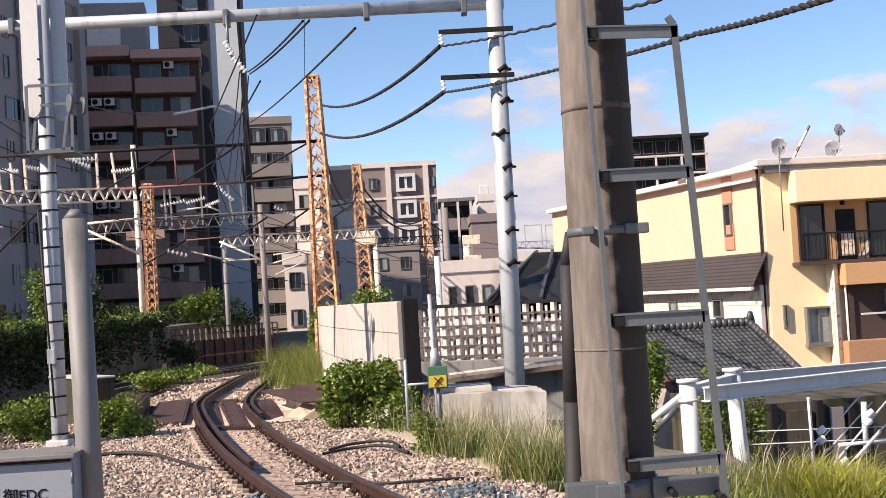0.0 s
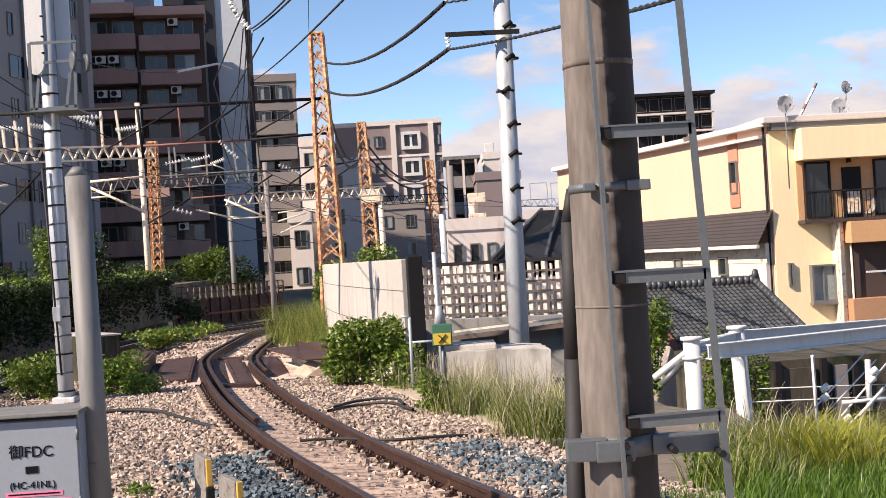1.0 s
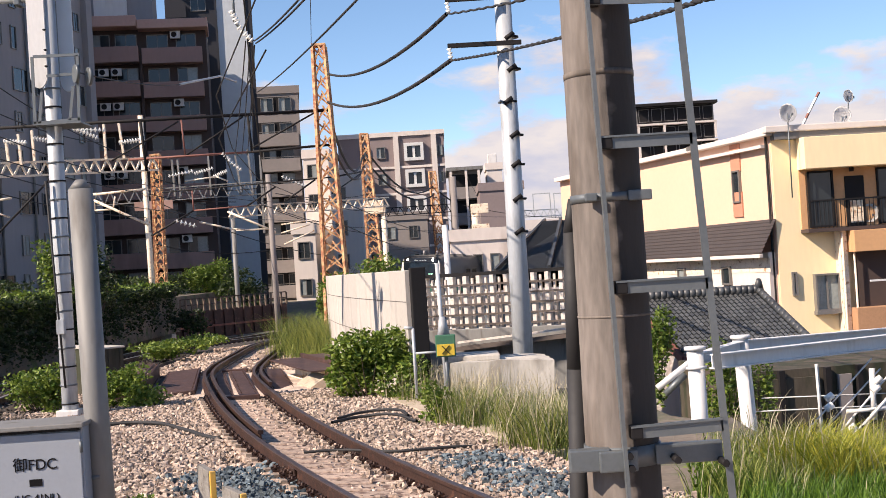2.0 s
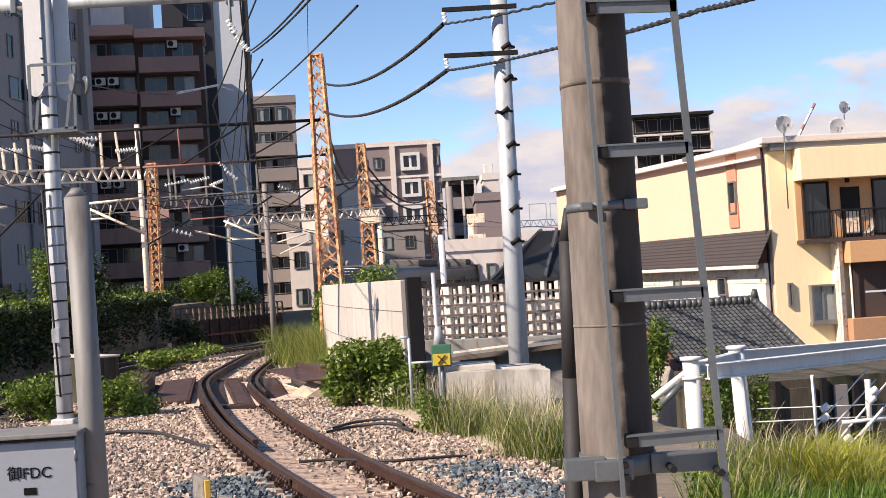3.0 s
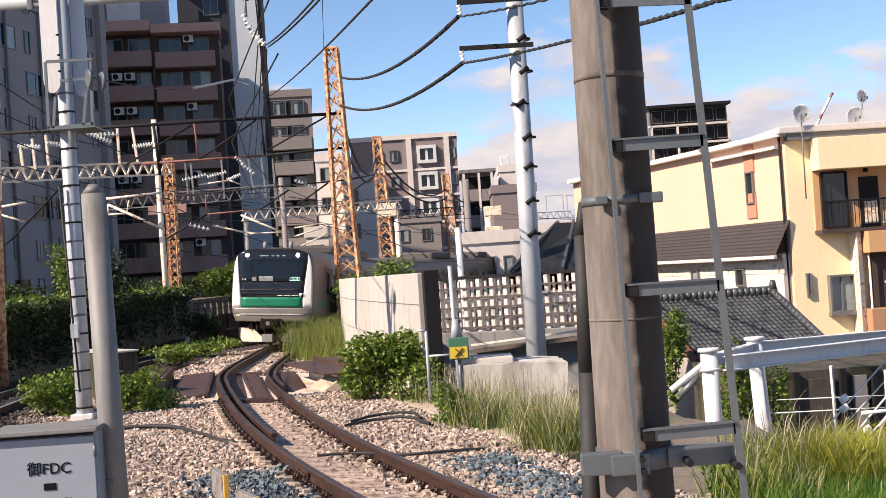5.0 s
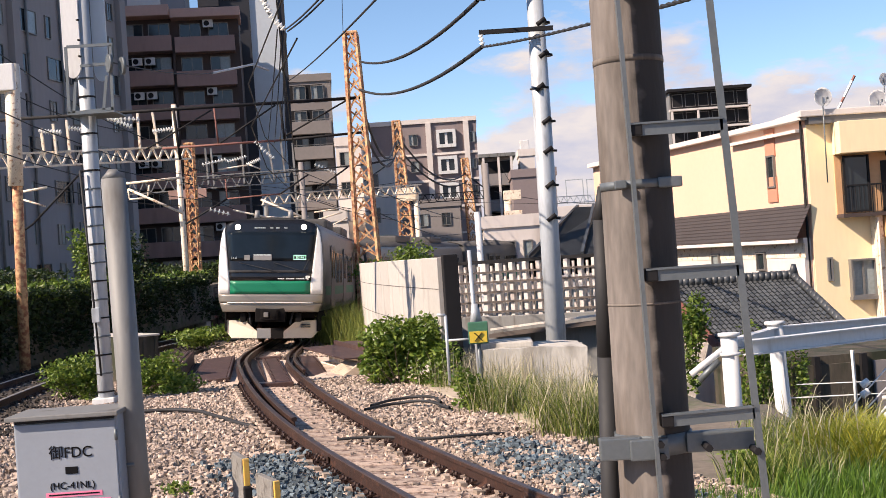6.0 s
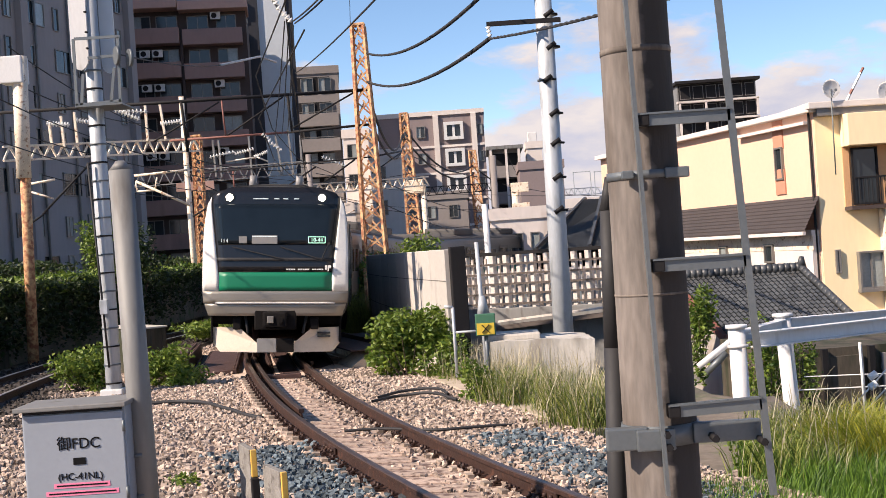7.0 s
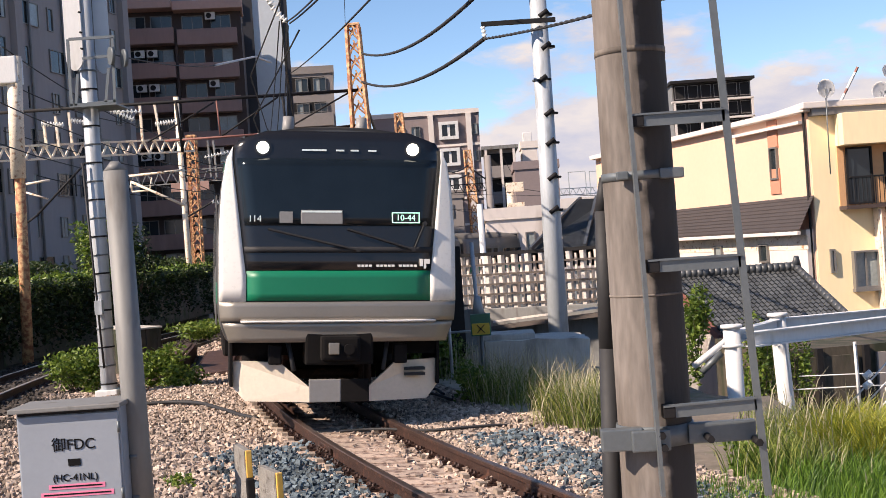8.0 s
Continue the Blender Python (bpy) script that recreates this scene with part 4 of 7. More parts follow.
# concrete block beside the white mast
blk = thing("concrete_block", "rough pale concrete block among tall grass", "concrete block", (0.04, 22.50, -0.34))
z1 = 0.33 - -0.34
bm = bmesh.new()
v, _ = box(bm, 0, 1.87 - 0.07, 0, 1.6, -1.2, z1)
bmesh.ops.subdivide_edges(bm, edges=bm.edges[:], cuts=5, use_grid_fill=True)
for q in bm.verts:
    q.co += 0.045 * noise.noise_vector(q.co * 2.2)
    if q.co.x > 1.5 and q.co.z > 0:
        q.co.z -= 0.12 * (q.co.x - 1.5)
part("block", bm, CONCRETE, blk)
part("cap", built(soft_box, -0.15, 0.9, 0.5, 1.5, z1 - 0.02, z1 + 0.1, 0.03), CONCRETE, blk, "loose slab on top")

# fence on a concrete base beyond the block
FENCE_PAINT = paint("fence_concrete", (0.68, 0.62, 0.56), 0.85, var=0.14, scale=1.5, fine=20, bump=0.1, stain=(0.4, 0.34, 0.3), amount=0.35, streak=3)
FENCE_RAIL = paint("fence_rail", (0.10, 0.08, 0.07), 0.8, var=0.2, scale=2, fine=20, bump=0.1)
FA, FB = Vector((-0.78, 33.60, 0.60)), Vector((4.00, 31.90, 0.56))
fence = thing("lattice_fence", "pale concrete lattice fence on a grey base wall", "fence", (FA.x, FA.y, 0), math.degrees(math.atan2(FB.y - FA.y, FB.x - FA.x)))
F_LEN = math.hypot(FB.x - FA.x, FB.y - FA.y)
ZT, ZB = 1.79, 0.42
n = 14
for k in range(n + 1):
    part("post", built(soft_box, F_LEN * k / n - 0.055, F_LEN * k / n + 0.055, -0.10, 0.16, ZB - 0.3, ZT - 0.04, 0.01, seg=1), FENCE_PAINT, fence)
for k in range(n):
    u = F_LEN * (k + 0.5) / n
    part("baluster", built(box, u - 0.025, u + 0.025, -0.05, 0.05, ZB, ZT - 0.1), FENCE_PAINT, fence)
for k in range(5):
    z = ZB + 0.06 + (ZT - ZB - 0.2) * k / 4.6
    part("cross_bar", built(box, 0, F_LEN, -0.14, -0.105, z, z + 0.05), FENCE_RAIL, fence)
part("top_rail", built(box, -0.05, F_LEN, -0.09, 0.09, ZT - 0.04, ZT + 0.05), DARK, fence, "dark top rail")
part("base_wall", built(soft_box, -0.2, F_LEN, -0.15, 0.2, -3, ZB - 0.02, 0.02), POST_GREY, fence, "grey base wall")
bm = bmesh.new()
bar(bm, (1.3, -0.45, ZB - 0.34), (F_LEN, -0.45, ZB - 0.02), 0.12, 0.05)
part("ledge", bm, FENCE_PAINT, fence, "sloping pale ledge")
bm = bmesh.new()
bar(bm, (1.3, -0.4, ZB - 0.5), (F_LEN, -0.4, ZB - 0.2), 0.5, 0.1)
part("ledge", bm, FENCE_RAIL, fence, "dark ledge under the pale one")
back = building("house", "pale building close behind the lattice fence", (FA.x + 0.5, FA.y + 6.0), 6.5, 6.0, -5, ZT - 0.75, 8, TAUPE_WALL, roof=False)
for i in range(7):
    window(back, 0.2 + 0.9 * i, ZT - 2.1, 0.55, 1.1, panes=1)
roofs = thing("house", "low house with a grey hipped tile roof", "house", (4.13, 52.00, 1.85))
bm = bmesh.new()
v = [bm.verts.new(c) for c in ((-2.2, 0, -0.3), (2.4, 0, -0.1), (2.0, 6, 1.9), (0.4, 5, 1.9), (2.4, 0, -6), (-2.2, 0, -6), (2.4, 8, -6), (2.4, 8, -0.1))]
bm.faces.new((v[0], v[1], v[2], v[3]))
bm.faces.new((v[0], v[1], v[4], v[5]))
bmesh.ops.solidify(bm, geom=bm.faces[:], thickness=0.2)
part("roof", bm, TILE, roofs)
for k in range(2):
    bm = bmesh.new()
    bar(bm, (-2.0 + 2.2 * k, 0, -0.12), (0.6 + 0.7 * k, 5.4, 1.95), 0.12, 0.14)
    part("ridge", bm, TILE, roofs)

# small green and yellow track sign
sg = thing("track_sign", "small green and yellow track sign box on a post", "sign", (-0.02, 20.50, 0.42))
sw = 0.12 - -0.20
sh = 0.96 - 0.61
z0 = 0.61 - 0.42
GREEN = paint("sign_green", (0.05, 0.15, 0.09), 0.5, var=0.1, scale=2, fine=20, bump=0.02)
SIGN_YELLOW = paint("sign_yellow", (0.62, 0.44, 0.05), 0.5, var=0.08, scale=2, fine=20, bump=0.02)
part("case", built(soft_box, -sw / 2, sw / 2, 0, 0.12, z0, z0 + sh, 0.015), GREEN, sg)
pl = part("plate", built(soft_box, -sw / 2 + 0.02, sw / 2 - 0.02, -0.012, 0.0, z0 + 0.02, z0 + sh * 0.58, 0.004), SIGN_YELLOW, sg, "yellow plate")
bm = bmesh.new()
bar(bm, (-0.06, -0.02, z0 + 0.05), (0.06, -0.02, z0 + 0.18), 0.03, 0.012)
bar(bm, (0.06, -0.02, z0 + 0.05), (-0.06, -0.02, z0 + 0.18), 0.03, 0.012)
part("mark", bm, DARK, pl, "black cross mark")
part("post", built(tube, (0, 0.08, -0.6), (0, 0.08, z0 + 0.1), 0.03, n=8), STEEL, sg)
part("pipe", built(tube, (-0.02, 0.3, -0.6), (-0.06, 0.3, z0 + sh + 1.15), 0.035, n=10), POLE_WHITE, sg, "thin white pipe")
part("cone", built(tube, (-0.02, 0.3, z0 + sh * 0.9), (-0.03, 0.3, z0 + sh + 0.28), 0.11, 0.05, n=10), POLE_WHITE, sg)
hp = thing("pipe_handrail", "bent white pipe handrail by the wall's end", "handrail", (-0.55, 21.50, 0.38))
zz = 1.05 - 0.38
bm = bmesh.new()
tube(bm, (0, 0, -0.5), (0, 0, zz), 0.026, n=8)
tube(bm, (0, 0, zz), (-0.14, 0, zz + 0.02), 0.026, n=8)
tube(bm, (0.0, 0, zz - 0.42), (0.55, 0, zz - 0.42), 0.02, n=8)
part("pipe", bm, POLE_WHITE, hp)

# ---- white steel frame beside the embankment ----
fr = thing("steel_frame", "white painted steel posts carrying H-beams", "steel frame", (3.65, 19.00, -0.52))
o = Vector((3.65, 19.00, -0.52))


def rel(p):
    return Vector(p) - o


for a, b in (((3.67, 19.00, -0.86), (3.65, 19.00, 0.59)), ((4.79, 20.50, -1.14), (4.67, 20.50, 0.61))):
    a, b = rel(a), rel(b)
    part("post", built(tube, a + Vector((0, 0, -1.2)), b, 0.125, n=20), WHITE, fr, "white round post")
    part("cap", built(tube, b, b + Vector((0, 0, 0.05)), 0.16, n=20), WHITE, fr)
    part("collar", built(tube, b + Vector((0, 0, -0.28)), b + Vector((0, 0, -0.24)), 0.16, n=20), WHITE, fr)


def h_beam(a, b, w, h):
    bm = bmesh.new()
    a, b = rel(a), rel(b)
    up = Vector((0, 0, h / 2))
    bar(bm, a + up, b + up, w, 0.02)
    bar(bm, a - up, b - up, w, 0.02)
    bar(bm, a, b, 0.02, h - 0.02)
    return part("beam", bm, WHITE, fr, "white H-beam")


h_beam((3.87, 18.90, 0.41), (7.99, 21.50, 0.37), 0.2, 0.2)
h_beam((4.74, 20.60, 0.48), (8.37, 22.50, 0.41), 0.2, 0.17)
h_beam((3.69, 19.00, 0.46), (4.70, 20.50, 0.49), 0.16, 0.15)
bm = bmesh.new()
tube(bm, rel((3.58, 19.00, 0.42)), rel((3.06, 19.00, 0.06)), 0.05, n=10)
part("stay", bm, WHITE, fr)
bm = bmesh.new()
tube(bm, rel((3.56, 19.40, 0.20)), rel((3.24, 19.40, -0.08)), 0.05, n=10)
part("stay", bm, STEEL, fr)
# tangle of white guy wires and pipes under the beams
guys = thing("guy_wires", "white guy wires and turnbuckles under the steel frame", "wires", (6.39, 21.00, -1.50))
o2 = Vector((6.39, 21.00, -1.50))
for a, b, r in (
    ((5.77, 21.00, -1.00), (7.23, 22.00, 0.02), 0.014), ((5.90, 21.00, -1.14), (7.37, 22.00, -0.16), 0.014), ((6.12, 21.00, -1.25), (7.87, 22.00, 0.10), 0.018),
    ((6.40, 21.00, -1.22), (7.95, 22.00, -0.20), 0.014), ((5.20, 22.00, -0.76), (7.91, 22.00, -0.80), 0.012), ((5.31, 22.00, -0.54), (7.92, 22.00, -0.60), 0.010),
    ((6.14, 21.50, 0.03), (6.16, 21.50, -1.28), 0.03), ((7.06, 21.50, -0.10), (7.04, 21.50, -0.95), 0.05), ((6.50, 21.20, -0.75), (7.34, 21.20, -0.73), 0.035), ((6.70, 21.00, -0.96), (7.14, 21.00, -0.53), 0.03),
):
    part("wire", built(tube, Vector(a) - o2, Vector(b) - o2, r, n=6), WHITE, guys)
for p in ((6.29, 21.40, -0.52), (6.25, 21.30, -0.67), (6.57, 21.20, -1.03), (7.11, 21.40, -0.29), (7.07, 21.40, -0.43)):
    part("insulator", built(tube, Vector(p) - o2 + Vector((-0.06, 0, -0.04)), Vector(p) - o2 + Vector((0.06, 0, 0.04)), 0.06, n=10), PORCELAIN, guys)
# the shadow under the frame is put into the shed's dark colour
shed = building("shed", "dim carport with dark posts under the steel frame", (6.04, 26.0), 4.6, 4, -6, -0.49, 10, DARK_CONCRETE, roof=False)
for u in (0.6, 1.6, 2.3, 3.3):
    part("post", built(box, u, u + 0.12, -0.15, -0.03, -6, -0.49), DARK, shed)
part("panel", built(box, 0.1, 1.5, -0.08, -0.01, -6, -0.66), DARK_CONCRETE, shed)
part("panel", built(box, 1.9, 2.2, -0.08, -0.01, -6, -0.66), TAUPE_WALL, shed)

# ---- near concrete pole with its ladder ----
pole_base = Vector((0.59, 4.5, -0.4))
pole = thing("utility_pole", "weathered concrete pole with steel bands and a ladder", "pole", tuple(pole_base))


def at_pole(p):
    return Vector(p) - pole_base


PT, PB = at_pole((0.59, 4.50, 3.26)), at_pole((0.59, 4.50, 1.20))
foot = PB + (PB - PT) * ((PB.z) / (PT.z - PB.z))


def grimy_shaded(m, start, width, tone):
    """Grime and painted shade on one side of a pole: ragged along its edge, patchy and banded inside."""
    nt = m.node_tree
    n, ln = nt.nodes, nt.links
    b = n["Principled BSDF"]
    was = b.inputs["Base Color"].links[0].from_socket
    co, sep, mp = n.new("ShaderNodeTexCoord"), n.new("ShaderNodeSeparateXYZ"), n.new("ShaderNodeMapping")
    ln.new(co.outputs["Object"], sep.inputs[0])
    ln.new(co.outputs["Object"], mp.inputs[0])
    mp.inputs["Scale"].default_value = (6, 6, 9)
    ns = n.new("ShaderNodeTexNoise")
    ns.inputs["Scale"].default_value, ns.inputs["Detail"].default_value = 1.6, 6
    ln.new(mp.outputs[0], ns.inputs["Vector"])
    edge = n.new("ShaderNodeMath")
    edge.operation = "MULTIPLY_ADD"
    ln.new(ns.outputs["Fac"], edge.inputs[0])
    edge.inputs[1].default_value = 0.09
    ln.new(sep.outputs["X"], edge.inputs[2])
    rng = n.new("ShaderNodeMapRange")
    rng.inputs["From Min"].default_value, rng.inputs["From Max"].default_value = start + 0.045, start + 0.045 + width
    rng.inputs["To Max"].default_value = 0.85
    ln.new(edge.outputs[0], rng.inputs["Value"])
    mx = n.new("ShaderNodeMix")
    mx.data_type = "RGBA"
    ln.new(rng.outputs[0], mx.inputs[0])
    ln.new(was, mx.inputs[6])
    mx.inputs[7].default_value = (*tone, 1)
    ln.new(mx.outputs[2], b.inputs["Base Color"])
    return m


# side away from the sun blackened in colour, for shade as well as grime
POLE_SHAFT = grimy_shaded(paint("grimy_shaded_pole_concrete", (0.175, 0.152, 0.136), 0.85, var=0.4, scale=2.5, fine=45, bump=0.2, stain=(0.11, 0.09, 0.075), amount=0.5, streak=5), 0.0, 0.025, (0.02, 0.0175, 0.016))
bm = bmesh.new()
rings = []
for k in range(25):
    u = k / 24
    c = foot.lerp(PT, u)
    r = 0.138 - 0.020 * u
    rings.append([bm.verts.new(c + Vector((r * math.cos(i * math.pi / 16), r * math.sin(i * math.pi / 16), 0))) for i in range(32)])
for a, b in zip(rings, rings[1:]):
    for i in range(32):
        bm.faces.new((a[i], a[(i + 1) % 32], b[(i + 1) % 32], b[i])).smooth = True
bm.faces.new(rings[-1])
part("shaft", bm, POLE_SHAFT, pole, "grey concrete shaft, one side blackened with grime and painted shade")


def ring_band(z, h, r, name, mat):
    u = (z - foot.z) / (PT.z - foot.z)
    c = foot.lerp(PT, u)
    bm = bmesh.new()
    tube(bm, c - Vector((0, 0, h / 2)), c + Vector((0, 0, h / 2)), 0.138 - 0.020 * u + r, n=32)
    return part(name, bm, mat, pole), c


BZ = at_pole((0.60, 4.50, 2.27)).z
band, c = ring_band(BZ, 0.028, 0.004, "band", STEEL)
part("buckle", built(soft_box, c.x + 0.06, c.x + 0.142, c.y - 0.12, c.y - 0.08, BZ - 0.018, BZ + 0.018, 0.005), STEEL, band)
part("buckle", built(soft_box, c.x - 0.09, c.x - 0.05, c.y - 0.15, c.y - 0.12, BZ - 0.014, BZ + 0.014, 0.004), STEEL, band)
ring_band(at_pole((0.65, 4.50, 2.70)).z, 0.02, 0.002, "mould_seam", POLE_CONCRETE)
ring_band(at_pole((0.59, 4.50, 1.86)).z, 0.008, 0.0015, "mould_seam", POLE_CONCRETE)
LZ = at_pole((0.54, 4.50, 1.38)).z
low_band, c = ring_band(LZ, 0.07, 0.006, "clamp", STEEL)
part("clamp_arm", built(soft_box, c.x - 0.20, c.x - 0.06, c.y - 0.15, c.y - 0.10, LZ - 0.038, LZ + 0.038, 0.006), STEEL, low_band, "galvanised clamp arm")
part("clamp_arm", built(soft_box, c.x - 0.10, c.x + 0.03, c.y - 0.165, c.y - 0.13, LZ - 0.042, LZ + 0.03, 0.006), STEEL, low_band)
part("clamp_arm", built(soft_box, c.x + 0.10, c.x + 0.33, c.y - 0.10, c.y - 0.06, LZ - 0.035, LZ + 0.035, 0.006), STEEL, low_band)
for x, z in ((0.005, -0.03), (0.0, 0.012), (0.16, -0.01), (0.32, -0.03)):
    part("bolt", built(tube, (c.x + x, c.y - 0.19, LZ + z), (c.x + x, c.y - 0.10, LZ + z), 0.013, n=6), DARK, low_band)
# black cable pipe up the side of the shaft
bm = bmesh.new()
tube(bm, at_pole((0.48, 4.62, 2.28)), at_pole((0.47, 4.62, 2.16)), 0.012, 0.028, n=12)
tube(bm, at_pole((0.47, 4.62, 2.16)), at_pole((0.46, 4.62, 1.67)), 0.028, 0.035, n=12)
tube(bm, at_pole((0.46, 4.62, 1.67)), at_pole((0.42, 4.62, 0.64)), 0.035, n=12)
part("cable_pipe", bm, RUBBER, pole, "black cable pipe")
lad = part("ladder", built(bar, at_pole((0.54, 4.33, 3.22)), at_pole((0.58, 4.33, 1.19)), 0.04, 0.013), STEEL, pole, "galvanised step ladder")
part("stile", built(bar, at_pole((0.85, 4.33, 2.95)), at_pole((0.93, 4.33, 1.17)), 0.012, 0.024), STEEL, lad)
part("stile", built(bar, at_pole((0.85, 4.33, 2.95)), at_pole((0.83, 4.33, 2.98)), 0.012, 0.024), STEEL, lad)
for a, b in (((0.55, 4.33, 2.94), (0.86, 4.33, 2.93)), ((0.56, 4.33, 2.45), (0.87, 4.33, 2.45)), ((0.58, 4.33, 1.96), (0.89, 4.33, 1.96)), ((0.60, 4.33, 1.47), (0.91, 4.33, 1.48))):
    a, b = at_pole(a), at_pole(b)
    bm = bmesh.new()
    bar(bm, a, b, 0.012, 0.045)
    bar(bm, a + Vector((0, 0.0, 0.018)), b + Vector((0, 0.0, 0.018)), 0.03, 0.006)
    part("rung", bm, STEEL, lad)
    part("rung_lug", built(soft_box, a.x - 0.002, a.x + 0.04, a.y - 0.012, a.y + 0.14, a.z - 0.022, a.z + 0.022, 0.004), DARK, lad)

# ---- post, cabinet and markers in the foreground ----
pb = Vector((-2.61, 9.5, -0.4))
post = thing("round_post", "tall grey round steel post with a conical cap", "post", tuple(pb))
top = Vector((-2.63, 9.50, 2.80)) - pb
RP = 0.5 * (-2.56 - -2.74)
low_v = Vector((-2.62, 9.50, 0.72)) - pb
part("shaft", built(tube, (low_v.x + 0.03, 0, 0), top, RP * 1.02, RP, n=32), POST_GREY, post)
part("cap", built(tube, top, top + Vector((0, 0, 0.07)), RP * 0.98, RP * 0.35, n=32), POST_GREY, post, "conical cap")
for y in (0.05, 0.35):
    part("strap", built(tube, Vector((low_v.x, 0, low_v.z - y)), Vector((low_v.x, 0, low_v.z - y + 0.03)), RP * 1.06, n=32), STEEL, post)

CW = -2.64 - -3.39
cab = thing("relay_cabinet", "light grey steel relay cabinet with black lettering", "cabinet", (-3.39, 9.2, -0.4), 2)
CABINET = paint("cabinet_paint", (0.27, 0.30, 0.345), 0.45, var=0.05, scale=2, fine=30, bump=0.02, stain=(0.22, 0.245, 0.28), amount=0.2)
PINK = paint("pink_sticker", (0.78, 0.22, 0.36), 0.5, var=0.08, scale=2, fine=20, bump=0.0)
ct = 1.08 + 0.4
body = part("body", built(soft_box, 0, CW, 0.0, 0.42, ct - 0.95, ct, 0.012), CABINET, cab)
part("door", built(soft_box, 0.015, CW - 0.015, -0.02, 0.0, ct - 0.93, ct - 0.03, 0.006), CABINET, cab, "flat grey cabinet door")
part("lid", built(soft_box, -0.04, CW + 0.02, -0.07, 0.47, ct, ct + 0.035, 0.008), POST_GREY, cab, "overhanging lid")
# black strip standing for the shadow of the overhanging lid
part("lid_shadow_gap", built(box, 0.02, CW - 0.02, -0.03, 0.4, ct - 0.022, ct + 0.004), DARK, cab)
for z in (0.14, 0.62):
    part("hinge", built(tube, (CW - 0.01, -0.03, ct - z - 0.04), (CW - 0.01, -0.03, ct - z + 0.04), 0.012, n=8), STEEL, cab)
for x in (0.06, CW - 0.06):
    part("leg", built(soft_box, x - 0.03, x + 0.03, 0.05, 0.36, 0, ct - 0.95, 0.005), STEEL, cab)
lettering_h = ct - (1.08 - 0.83)
INK = paint("black_ink", (0.008, 0.008, 0.009), 0.8, var=0.1, scale=5, fine=30, bump=0.0, spec=0.1)
lettering("御FDC", 0.108, (CW * 0.54, -0.024, lettering_h), cab, INK)
lettering("(HC-41NL)", 0.07, (CW * 0.54, -0.024, lettering_h - 0.235), cab, INK)
part("label_plate", built(soft_box, CW * 0.54 - 0.045, CW * 0.54 + 0.045, -0.026, -0.02, lettering_h - 0.15, lettering_h - 0.10, 0.002), INK, cab)
for k, (a, b) in enumerate(((0.28, 0.82), (0.20, 0.90))):
    st = part("sticker", built(box, CW * a, CW * b, -0.0235, -0.02, lettering_h - 0.315 - 0.055 * k, lettering_h - 0.28 - 0.055 * k), PINK, cab, "pink warning sticker")
    part("print_bar", built(box, CW * a + 0.02, CW * b - 0.02, -0.0255, -0.0232, lettering_h - 0.302 - 0.055 * k, lettering_h - 0.292 - 0.055 * k), INK, st)


AMBER = paint("amber_paint", (0.72, 0.42, 0.08), 0.6, var=0.15, scale=6, fine=40, bump=0.05, stain=(0.5, 0.33, 0.12), amount=0.3)
MARKER_GREY = paint("marker_concrete", (0.21, 0.20, 0.185), 0.9, var=0.35, scale=8, fine=70, bump=0.4, stain=(0.11, 0.10, 0.09), amount=0.45)


def marker(at, label, turn):
    m = thing("cable_marker", label, "marker post", at, turn, group="cable markers")
    part("slab", built(soft_box, -0.025, 0.025, 0.0, 0.42, -0.75, 0.0, 0.006), MARKER_GREY, m)
    part("edge", built(soft_box, -0.02, 0.024, -0.03, -0.002, -0.2, 0.0, 0.006), AMBER, m, "yellow painted edge")
    part("edge", built(soft_box, -0.03, 0.03, -0.05, -0.002, -0.6, -0.205, 0.01), DARK, m, "black painted edge")
    return m


marker((-1.77, 9.40, 0.68), "thin concrete marker slab with a yellow edge", 22)
marker((-1.49, 9.00, 0.57), "thin concrete marker slab with a yellow edge", 26)
trough = thing("concrete_pit", "low grey concrete pit box beside the second track", "concrete box", (-7.16, 27.40, -0.30), 36)
hz = 0.74 + 0.3
# dark sides and pale lid paint the box's shaded face and sunlit top
part("box", built(soft_box, -0.3, 0.3, 0, 2.2, -0.1, hz, 0.02), DARK_CONCRETE, trough)
part("lid", built(soft_box, -0.33, 0.33, -0.03, 2.25, hz, hz + 0.04, 0.015), CONCRETE, trough, "pale concrete lid")
for k in range(3):
    part("rib", built(box, -0.3 + 0.25 * k, -0.24 + 0.25 * k, -0.03, 0.0, 0, hz), DARK_CONCRETE, trough)


# ---- masts, gantries and overhead wires ----
def lattice(bm, a, b, w0, w1, bays, leg=0.05, brace=0.03):
    a, b = Vector(a), Vector(b)
    pts = []
    for k in range(bays + 1):
        c, w = a.lerp(b, k / bays), (w0 + (w1 - w0) * k / bays) / 2
        pts.append([c + Vector((sx * w, sy * w, 0)) for sx, sy in ((-1, -1), (1, -1), (1, 1), (-1, 1))])
    for p, q in zip(pts, pts[1:]):
        for i in range(4):
            j = (i + 1) % 4
            bar(bm, p[i], q[j], brace, brace)
            bar(bm, p[j], q[i] if i % 2 else q[j] * 0.5 + q[i] * 0.5, brace, brace)
    return pts


